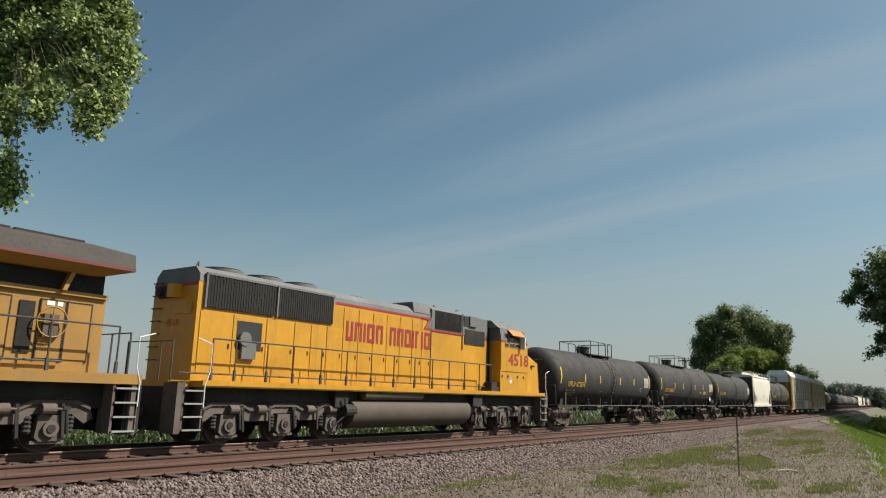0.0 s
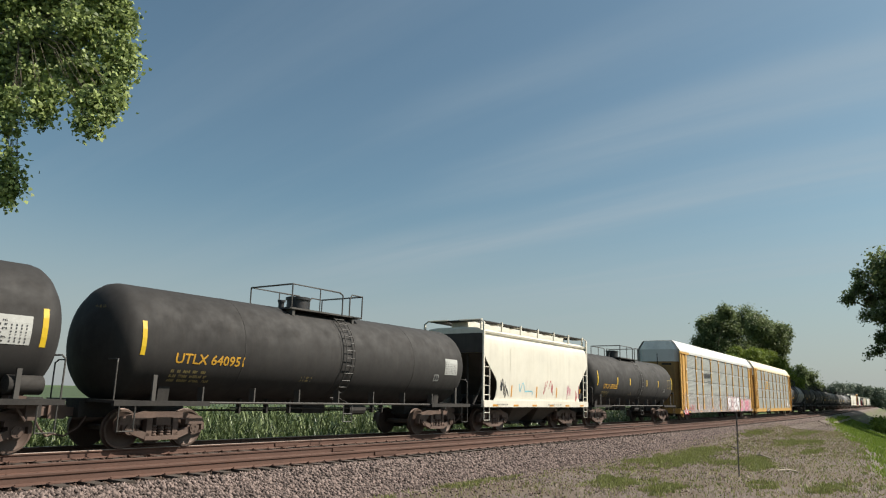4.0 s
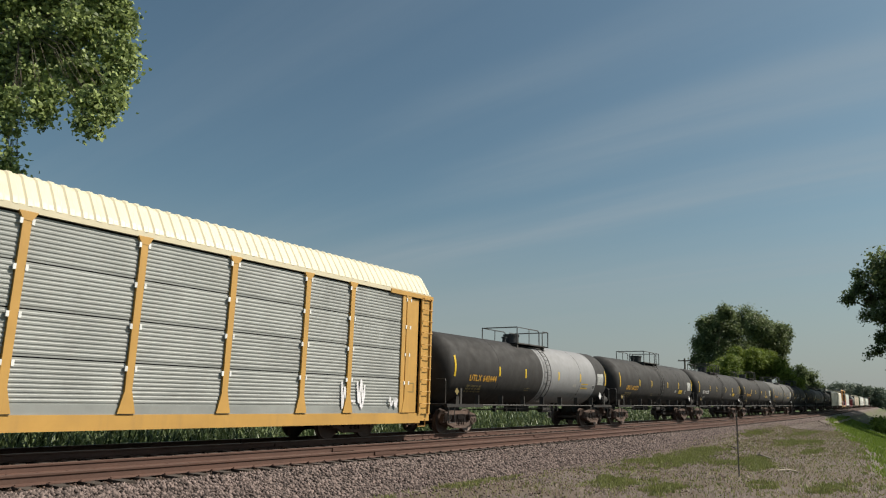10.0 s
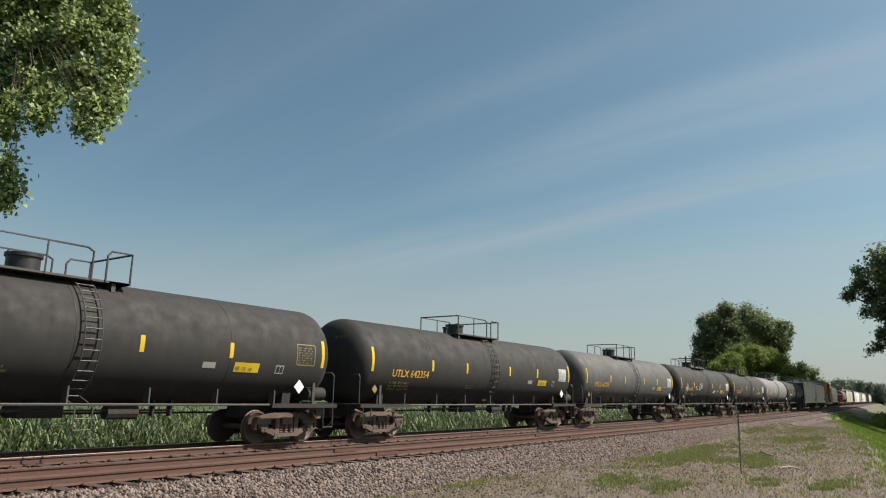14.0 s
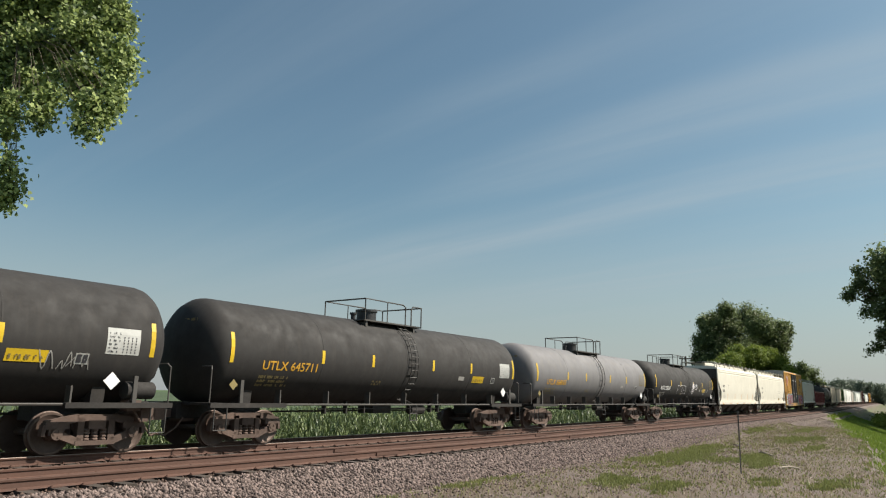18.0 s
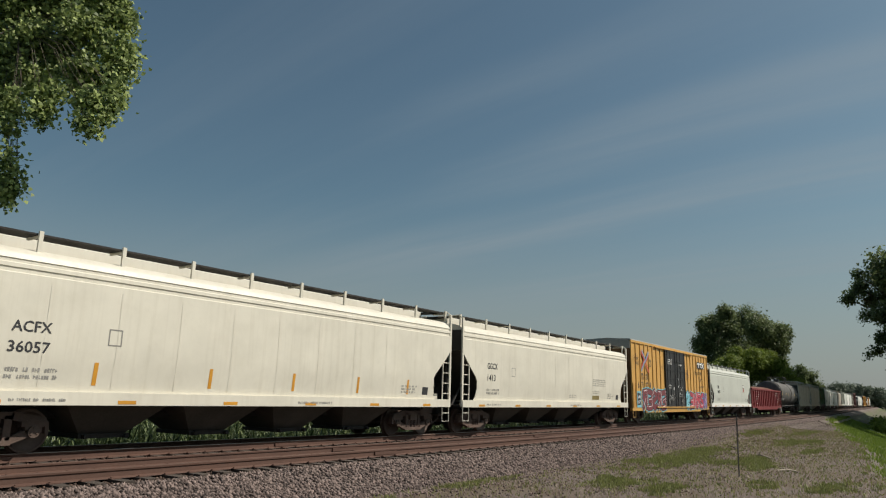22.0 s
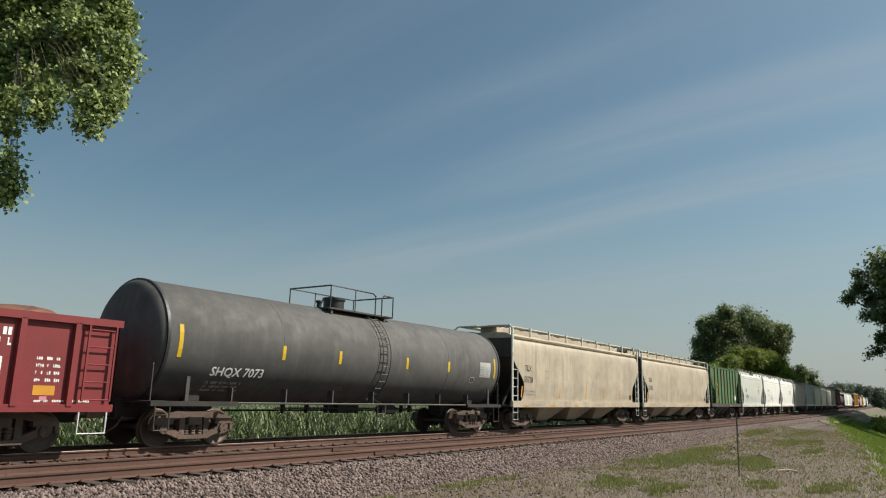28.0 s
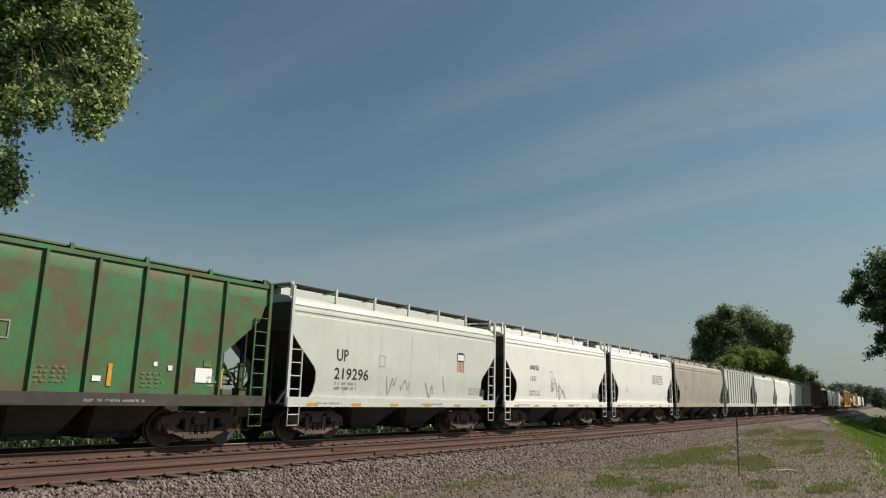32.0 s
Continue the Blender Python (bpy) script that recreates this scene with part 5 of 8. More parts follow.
    for k in range(bays):
        x = -(h - 2.9) + span * (k + 0.5)
        w = span / 2 - 0.06
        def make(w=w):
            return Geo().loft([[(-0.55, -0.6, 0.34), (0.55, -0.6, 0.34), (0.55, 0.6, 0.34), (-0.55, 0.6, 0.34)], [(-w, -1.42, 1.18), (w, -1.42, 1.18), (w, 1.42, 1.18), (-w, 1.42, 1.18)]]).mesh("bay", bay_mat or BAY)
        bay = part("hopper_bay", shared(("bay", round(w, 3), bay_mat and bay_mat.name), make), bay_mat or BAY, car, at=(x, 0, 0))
        part("outlet_gate", shared("gate", lambda: Geo().box(-0.62, 0.62, -0.72, 0.72, 0.26, 0.36).cyl((-0.5, -0.85, 0.3), (-0.5, -0.6, 0.3), 0.05, 8).cyl((0.5, -0.85, 0.3), (0.5, -0.6, 0.3), 0.05, 8).mesh("gate", GRIME)), GRIME, bay)
    for e in (-1, 1):
        truck(car, e * (half - 2.1))
        # end slope sheet and frame
        if not ribbed:
            part("slope_sheet", Geo().prism([(e * (h - 0.04), 3.23), (e * (h - 1.33), 2.2), (e * (h - 2.5), 1.28), (e * (h - 2.6), 1.34), (e * (h - 1.5), 2.3), (e * (h - 0.3), 3.3)], "y", -1.46, 1.46), SOOT_SHADE, car, "sooty slope sheet under the end of the bin")
            part("end_panel", Geo().box(min(e * h, e * (h + 0.012)), max(e * h, e * (h + 0.012)), -1.46, 1.46, 3.24, 4.05), SOOT_SHADE, car, "sooty upper end panel")
        # brake gear and braces on the end platform; dark at the front end
        for y in (-0.95, 0.95):
            part("end_brace", Geo().tube([(e * (h - 0.15), y, 1.1), (e * (h - 1.15), y, 2.3)], 0.045, 6), GRIME if e < 0 else rail_mat, car)
        part("gear_box", Geo().box(min(e * (h - 0.55), e * (h - 0.3)), max(e * (h - 0.55), e * (h - 0.3)), -0.1, 0.25, 1.1, 1.95), GRIME if e < 0 else rail_mat, car)
        if e > 0:
            part("air_reservoir", Geo().lathe([(h - 1.35, 0.08), (h - 1.3, 0.19), (h - 0.55, 0.19), (h - 0.5, 0.08)], -0.75, 1.75, 14), rail_mat, car, smooth=40)
            part("brake_valve", Geo().box(h - 0.6, h - 0.35, -1.2, -0.9, 1.12, 1.5).cyl((h - 0.5, -1.05, 1.5), (h - 0.5, -1.05, 2.15), 0.07, 8).tube([(h - 0.5, -1.05, 2.1), (h - 0.9, -0.75, 1.9)], 0.03, 6), rail_mat, car)
        part("end_platform", Geo().box(min(e * (h - 1.4), e * h), max(e * (h - 1.4), e * h), -1.5, 1.5, 1.04, 1.1), GRIME, car)
        xe = e * (h - 0.02)
        for s in (-1, 1):
            g = Geo().box(xe - 0.05, xe + 0.05, s * 1.52 - 0.035, s * 1.52 + 0.035, 1.05, top - 0.1)
            g.tube([(xe, s * 1.52, top - 0.12), (xe, s * 1.35, top), (xe, s * 0.3, top)], 0.035)
            part("corner_post", g, rail_mat, car)
        a, b = sorted((e * (h - 0.06), e * (h - 0.5)))
        part("end_ladder", ladder_geo(a, b, -1.53, 1.1, 2.72 if not ribbed else 3.4), rail_mat, car)
        part("sill_step", Geo().tube([(a, -1.54, 1.05), (a, -1.54, 0.5), (b, -1.54, 0.5), (b, -1.54, 1.05)], 0.018).tube([(a, -1.54, 0.8), (b, -1.54, 0.8)], 0.015), rail_mat, car)
        for y in (-0.7, 0.7):
            part("end_strut", Geo().tube([(e * (h - 0.1), y, 1.1), (e * (h - 0.1), y, 3.3)], 0.04), GRIME, car)
    part("brake_wheel", wheel_ring((-h - 0.05, 0.5, 2.0), 0.28), RAIL_DARK, car)
    couplers(car, half)
    part("brake_cylinder", Geo().cyl((-h + 0.9, 0.2, 1.35), (-h + 1.5, 0.2, 1.35), 0.18, 10), GRIME, car)
    part("brake_valve", Geo().box(-h + 0.7, -h + 1.0, -0.6, -0.3, 1.1, 1.5), GRIME, car)
    # running board and hatches
    part("running_board", Geo().box(-h + 0.05, h - 0.05, -1.3, -0.72, top - 0.04, top).box(-h + 0.05, h - 0.05, 0.72, 1.3, top - 0.04, top).box(-h + 0.02, -h + 0.5, -1.3, 1.3, top - 0.04, top).box(h - 0.5, h - 0.02, -1.3, 1.3, top - 0.04, top), GRIME if board_dark else rail_mat, car)
    m = max(7, round(2 * h / 1.75))
    for k in range(m):
        x = (-1 + 2 * k / (m - 1)) * (h - 0.12)
        part("board_bracket", shared(("bracket", rail_mat.name), lambda: Geo().box(-0.045, 0.045, -1.36, -1.30, 4.08, top + 0.05).box(-0.03, 0.03, -1.3, -0.75, top - 0.09, top - 0.04).mesh("bracket", rail_mat)), rail_mat, car, at=(x, 0, 0))
    part("roof_trough", Geo().prism([(-0.45, 4.2), (0.45, 4.2), (0.42, 4.62), (0.25, 4.68), (-0.25, 4.68), (-0.42, 4.62)], "x", -h + 0.5, h - 0.5), paint, car)
    if not near:
        return car
    flat = flat_side(-1.586)
    for k in range(6):
        x = (-1 + 2 * (k + 0.4) / 6) * h
        decal("reflector", oblong(x, x + 0.45, 1.05, 1.13), sill_marks, car, flat)
    for x in side_bars:
        decal("side_reflector", oblong(x * h - 0.05, x * h + 0.05, 1.45, 1.95, 2), AMBER, car, side)
    for word, u, v, size, wd in text:
        heavy(word, size, ink, car, side, u * h, v, width=wd)
    if text:
        u = text[0][1] * h
        decal("small_stencil", bars(u, 1.55, 1.15, 0.28, 2, seed + 1), STENCIL_GREY, car, side)
        decal("inspection_mark", ribbon([(u + 2.1, 2.35), (u + 2.4, 2.35), (u + 2.4, 2.7), (u + 2.1, 2.7), (u + 2.1, 2.35)], 0.025), STENCIL_GREY, car, side)
        decal("small_stencil", bars(0.66 * h, 1.5, 0.9, 0.3, 3, seed + 2), STENCIL_GREY, car, side)
    if not ribbed:
        decal("consent_stencil", oblong(0.80 * h, 0.80 * h + 0.34, 1.45, 1.72), STENCIL_K, car, side)
    decal("sill_stencil", bars(-0.8 * h, 1.1, 1.2, 0.1, 1, seed + 3), STENCIL_GREY, car, flat)
    decal("sill_stencil", bars(0.1 * h, 1.1, 1.6, 0.1, 1, seed + 4), STENCIL_GREY, car, flat)
    if shield:
        u = shield * h
        decal("shield_emblem", [[(u, 2.75), (u + 0.5, 2.75), (u + 0.52, 3.05), (u + 0.4, 3.1), (u + 0.1, 3.1), (u - 0.02, 3.05)]], STENCIL_K, car, side)
        decal("emblem_field", [[(u + 0.04, 2.8), (u + 0.46, 2.8), (u + 0.46, 3.02), (u + 0.04, 3.02)]], PANEL_W, car, lambda a, b: [c - (0.003 if i == 1 else 0) for i, c in enumerate(side(a, b))])
        decal("emblem_stripes", [p for q in range(5) for p in oblong(u + 0.02 + 0.1 * q, u + 0.07 + 0.1 * q, 2.35, 2.75)], RED_SIGN, car, side)
    for kind, u, v, w, hh, mat, sd in marks:
        polys = scrawl(u * h, v, w, hh, sd, max(2, round(w / hh / 0.8)), 0.05) if kind == "scrawl" else bars(u * h, v, w, hh, max(1, round(hh / 0.11)), sd, 0.5) if kind == "bars" else oblong(u * h, u * h + w, v, v + hh, 2)
        decal("spray_tag" if kind == "scrawl" else "stencil_block", polys, mat, car, side)
    return car


# ---- autoracks ----
RACK_POSTS = (-11.6, -8.75, -6.85, -4.0, -1.15, 1.55, 4.25, 7.0, 9.0, 11.95)


def corrugated(w, h, mat):
    """A galvanised side panel with rolled ridges running lengthwise."""
    n = 9
    prof = [(0.0, 0.0), (0.02, 0.0)]
    for k in range(n):
        a = 0.04 + (h - 0.06) * k / n
        d = (h - 0.06) / n
        prof += [(a, 0.0), (a + d * 0.22, 0.013), (a + d * 0.6, 0.013), (a + d * 0.8, 0.0)]
    prof += [(h, 0.0)]
    g = Geo().add([(x, -y, zz) for zz, y in prof for x in (0.0, w)], [(2 * i, 2 * i + 1, 2 * i + 3, 2 * i + 2) for i in range(len(prof) - 1)])
    g.add([(x, 0.015, zz) for zz in (0, h) for x in (0, w)], [(0, 2, 3, 1)])
    return g.mesh("panel", mat)


def autorack(lo, hi, label, roof, tags, emblem, sill=None, low=0.48):
    car = vehicle("autorack_car", lo, hi, label, "autorack")
    half = (hi - lo) / 2
    h = 13.36
    y = 1.6
    top_of_side, eave, peak = 4.93, 5.0, 5.87
    part("side_sill", Geo().box(-h + 0.5, h - 0.5, -y, -y + 0.2, low, 0.82).box(-h + 0.5, h - 0.5, y - 0.2, y, low, 0.82), sill or RACK_YELLOW, car)
    part("deck", Geo().box(-h + 0.05, h - 0.05, -1.52, 1.52, 0.82, 0.98).box(-half + 0.5, half - 0.5, -0.3, 0.3, 0.6, 0.85), GRIME, car)
    part("far_wall", Geo().box(-h + 0.1, h - 0.1, 1.5, 1.56, 0.98, eave), GALV, car)
    # a dark sheet behind the panels, showing in the gaps between them
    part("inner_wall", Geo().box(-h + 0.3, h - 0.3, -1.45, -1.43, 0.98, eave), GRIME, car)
    # posts and panels of the near side
    for x in RACK_POSTS:
        def make():
            g = Geo().box(-0.09, 0.09, -y - 0.03, -y + 0.1, 0.98, top_of_side)
            g.prism([(-0.22, 0.84), (0.22, 0.84), (0.09, 1.35), (-0.09, 1.35)], "y", -y - 0.035, -y + 0.05)
            g.prism([(-0.09, 4.78), (0.09, 4.78), (0.2, top_of_side + 0.04), (-0.2, top_of_side + 0.04)], "y", -y - 0.04, -y + 0.05)
            return g.mesh("post", RACK_YELLOW)
        post = part("side_post", shared("rack_post", make), RACK_YELLOW, car, at=(x, 0, 0))
        for k in range(4):
            for q in (-0.12, 0.12):
                part("post_clip", shared("rack_clip", lambda: Geo().box(-0.03, 0.03, -y - 0.04, -y, -0.06, 0.06).mesh("clip", PANEL_W)), PANEL_W, post, at=(q, 0, 1.45 + 0.97 * k + 0.4))
    ph = (top_of_side - 1.02) / 4
    for a, b in zip(RACK_POSTS, RACK_POSTS[1:]):
        w = round(b - a - 0.2, 2)
        for k in range(4):
            part("side_panel", shared(("rack_panel", w), lambda: corrugated(w, ph - 0.03, GALV)), GALV, car, at=(a + 0.1, -y + 0.04, 1.02 + ph * k))
    part("base_strip", Geo().box(RACK_POSTS[0], RACK_POSTS[-1], -y + 0.02, -y + 0.1, 0.82, 1.03), GALV, car)
    # end bays
    for e in (-1, 1):
        x0, x1 = e * 11.7, e * (h - 0.75)
        part("end_panel", Geo().box(min(x0, x1), max(x0, x1), -y + 0.03, -y + 0.09, 0.84, top_of_side - 0.08).box(e * 11.72 - 0.1, e * 11.72 + 0.1, -y - 0.02, -y + 0.06, 0.84, top_of_side), RACK_YELLOW, car)
        decal("data_panel", ribbon([(e * 12.15 - 0.28, 1.55), (e * 12.15 + 0.28, 1.55), (e * 12.15 + 0.28, 1.85), (e * 12.15 - 0.28, 1.85), (e * 12.15 - 0.28, 1.55)], 0.025), STENCIL_DIM, car, flat_side(-y + 0.024))
        a, b = sorted((e * (h - 0.62), e * (h - 0.05)))
        lp = part("ladder_panel", Geo().box(a, b, -y + 0.0, -y + 0.04, 0.80, 4.95), RACK_YELLOW, car)
        for q in (a, b):
            part("ladder_stile", Geo().box(q - 0.04, q + 0.04, -y - 0.06, -y, 0.80, 4.97), RACK_YELLOW, lp)
        for k in range(10):
            part("ladder_rung", shared("rack_rung", lambda: Geo().tube([(-0.285, -y - 0.05, 0), (-0.265, -y - 0.12, 0), (0.265, -y - 0.12, 0), (0.285, -y - 0.05, 0)], 0.016, 5).mesh("rung", RACK_YELLOW)), RACK_YELLOW, lp, at=((a + b) / 2, 0, 1.15 + 0.42 * k))
        part("header_beam", Geo().box(min(e * 10.9, e * (h + 0.05)), max(e * 10.9, e * (h + 0.05)), -y - 0.05, -y + 0.02, top_of_side - 0.03, top_of_side + 0.12), RACK_YELLOW if e < 0 or roof is not RACK_WHITE else roof, car)
        xd = e * (h - 0.3)
        def door(z0, z1, yy):
            pts = [(-yy + 0.25, 0), (yy - 0.25, 0)]
            return Geo().loft([[(xd, -yy, z), (xd + e * 0.28, -yy + 0.3, z), (xd + e * 0.32, 0, z), (xd + e * 0.28, yy - 0.3, z), (xd, yy, z)][::e] for z in (z0, z1)])
        part("end_door", door(0.95, 4.3, 1.5), RACK_END, car, "soiled yellow end door")
        part("end_door_top", door(4.3, 5.2, 1.5), roof if roof is RACK_WHITE else PANEL_W, car, "white upper part of the end door")
        part("end_hood", Geo().loft([[(xd, -1.5, 5.2), (xd + e * 0.28, -1.2, 5.2), (xd + e * 0.28, 1.2, 5.2), (xd, 1.5, 5.2)][::e], [(xd, -1.1, peak - 0.05), (xd + e * 0.2, -0.95, peak - 0.05), (xd + e * 0.2, 0.95, peak - 0.05), (xd, 1.1, peak - 0.05)][::e]]), PANEL_W, car)
        g = Geo()
        for z in (1.9, 4.05):
            g.box(min(xd + e * 0.3, xd + e * 0.36), max(xd + e * 0.3, xd + e * 0.36), -1.0, -0.3, z, z + 0.12)
        g.box(min(xd + e * 0.2, xd + e * 0.34), max(xd + e * 0.2, xd + e * 0.34), 0.0, 0.05, 1.0, 4.9)
        part("door_bar", g, GRIME, car)
        part("end_sill", Geo().box(min(e * (h - 0.6), e * (h + 0.1)), max(e * (h - 0.6), e * (h + 0.1)), -1.55, 1.55, 0.55, 0.92), RACK_YELLOW, car)
        part("sill_step", Geo().tube([(a + 0.05, -1.56, 0.6), (a + 0.05, -1.56, 0.36), (b - 0.1, -1.56, 0.36), (b - 0.1, -1.56, 0.6)], 0.022), RACK_YELLOW, car)
        truck(car, e * 9.9)
    # roof: corrugated slopes and crown
    ridges = int(2 * h / 0.30)
    rings = []
    sec = [(-y - 0.02, eave + 0.06), (-y + 0.05, eave + 0.22), (-1.2, peak - 0.12), (-1.05, peak - 0.02), (0, peak), (1.05, peak - 0.02), (1.2, peak - 0.12), (y - 0.05, eave + 0.22), (y, eave)]
    verts, n = [], len(sec)
    xs = []
    for k in range(ridges):
        x = -h + 0.15 + (2 * h - 0.3) * k / ridges
        d = (2 * h - 0.3) / ridges
        xs += [(x, 0.0), (x + d * 0.35, 0.0), (x + d * 0.5, 0.022), (x + d * 0.85, 0.022)]
    for x, up in xs:
        verts += [(x, a * (1 + up / 2), b + up) for a, b in sec]
    faces = [(j * n + i, (j + 1) * n + i, (j + 1) * n + i + 1, j * n + i + 1) for j in range(len(xs) - 1) for i in range(n - 1)]
    part("roof", Geo().add(verts, [q for q in faces]), roof, car)
    part("roof_rail", Geo().box(-h + 0.1, h - 0.1, -y - 0.03, -y + 0.06, top_of_side + 0.02, eave + 0.1), roof, car)
    couplers(car, half, 0.8)
    tags(car, flat_side(-y - 0.004))
    emblem(car, flat_side(-y - 0.012))
    return car


# ---- boxcar, gondola ----
def boxcar(lo, hi, label, paint, near=True, door_mat=None, tags=None, top=5.2, ribs=16):
    car = vehicle("boxcar", lo, hi, label, "boxcar")
    half = (hi - lo) / 2
    h, y = half - 0.42, 1.5
    part("body", Geo().box(-h, h, -y, y, 0.98, top - 0.06), paint, car)
    part("roof", Geo().prism([(-y - 0.06, top - 0.1), (y + 0.06, top - 0.1), (y + 0.04, top - 0.02), (0, top + 0.06), (-y - 0.04, top - 0.02)], "x", -h - 0.03, h + 0.03), paint if paint is BOX_BROWN else GALV, car)
    part("side_sill", Geo().box(-h, h, -y - 0.05, -y + 0.1, 0.80, 1.0).box(-h + 2.6, h - 2.6, -y - 0.04, -y + 0.05, 0.68, 0.82).box(-h, h, y - 0.1, y + 0.05, 0.8, 1.0), paint, car)
    part("top_rail", Geo().box(-h, h, -y - 0.06, -y, top - 0.22, top - 0.08), paint, car)
    dl, dm, dr = -2.45 * h / 9.25, -0.05, 2.35 * h / 9.25
    for k in range(ribs):
        x = -h + 0.06 + (2 * h - 0.12) * k / (ribs - 1)
        if dl - 0.2 < x < dr + 0.2:
            continue
        part("side_rib", shared(("box_rib", paint.name, top), lambda: Geo().prism([(-0.06, -y), (-0.045, -y - 0.055), (0.045, -y - 0.055), (0.06, -y)], "z", 0.98, top - 0.2).mesh("rib", paint)), paint, car, at=(x, 0, 0))
    for a, b in ((dl, dm), (dm, dr)):
        d = part("sliding_door", Geo().box(a + 0.02, b - 0.02, -y - 0.09, -y - 0.02, 1.05, top - 0.25), door_mat or paint, car, "black plug door leaf" if door_mat else "")
        g = Geo()
        for k in range(7):
            z = 1.1 + (top - 1.45) * k / 6
            g.box(a + 0.03, b - 0.03, -y - 0.125, -y - 0.08, z - 0.045, z + 0.045)
        for x in (a + 0.06, b - 0.06, (a + b) / 2):
            g.box(x - 0.05, x + 0.05, -y - 0.12, -y - 0.08, 1.05, top - 0.25)
        part("door_frame", g, door_mat or paint, d)
        part("lock_bar", Geo().cyl((b - 0.28, -y - 0.15, 1.1), (b - 0.28, -y - 0.15, top - 0.3), 0.025, 6).cyl((a + 0.28, -y - 0.15, 1.1), (a + 0.28, -y - 0.15, top - 0.3), 0.025, 6), door_mat or paint, d)
    part("door_track", Geo().box(dl - 2.2, dr + 2.2, -y - 0.14, -y, 0.98, 1.05).box(dl - 2.2, dr + 2.2, -y - 0.14, -y, top - 0.26, top - 0.2), paint, car)
    g = Geo()
    for k in range(9):
        z = 1.25 + 0.42 * k
        g.box(-h - 0.06, -h, -1.42, 1.42, z, z + 0.16).box(h, h + 0.06, -1.42, 1.42, z, z + 0.16)
    end_mat = paint if paint is BOX_BROWN else BOX_END
    for e in (-1, 1):
        part("end_wall", Geo().box(min(e * h, e * (h + 0.015)), max(e * h, e * (h + 0.015)), -1.5, 1.5, 0.98, top - 0.6), end_mat, car, "soiled brown end wall")
    tagged(part("end_ribs", g, end_mat, car), kind="stuff")
    part("end_cap", Geo().box(-h - 0.07, -h - 0.01, -1.5, 1.5, top - 0.6, top - 0.08), GALV, car)
    part("underframe", Geo().box(-half + 0.5, half - 0.5, -0.35, 0.35, 0.6, 0.98).box(-h + 3, h - 3, -1.3, -0.9, 0.75, 0.98), GRIME, car)
    for e in (-1, 1):
        truck(car, e * (half - 2.6))
        a, b = sorted((e * (h - 0.08), e * (h - 0.55)))
        part("corner_ladder", ladder_geo(a, b, -y - 0.08, 1.0, 2.5), paint, car)
        part("sill_step", Geo().tube([(a, -y - 0.05, 0.85), (a, -y - 0.05, 0.42), (b, -y - 0.05, 0.42), (b, -y - 0.05, 0.85)], 0.02), paint, car)
    couplers(car, half)
    if tags:
        tags(car, flat_side(-y - 0.006), flat_side(-y - 0.132), h)
    return car


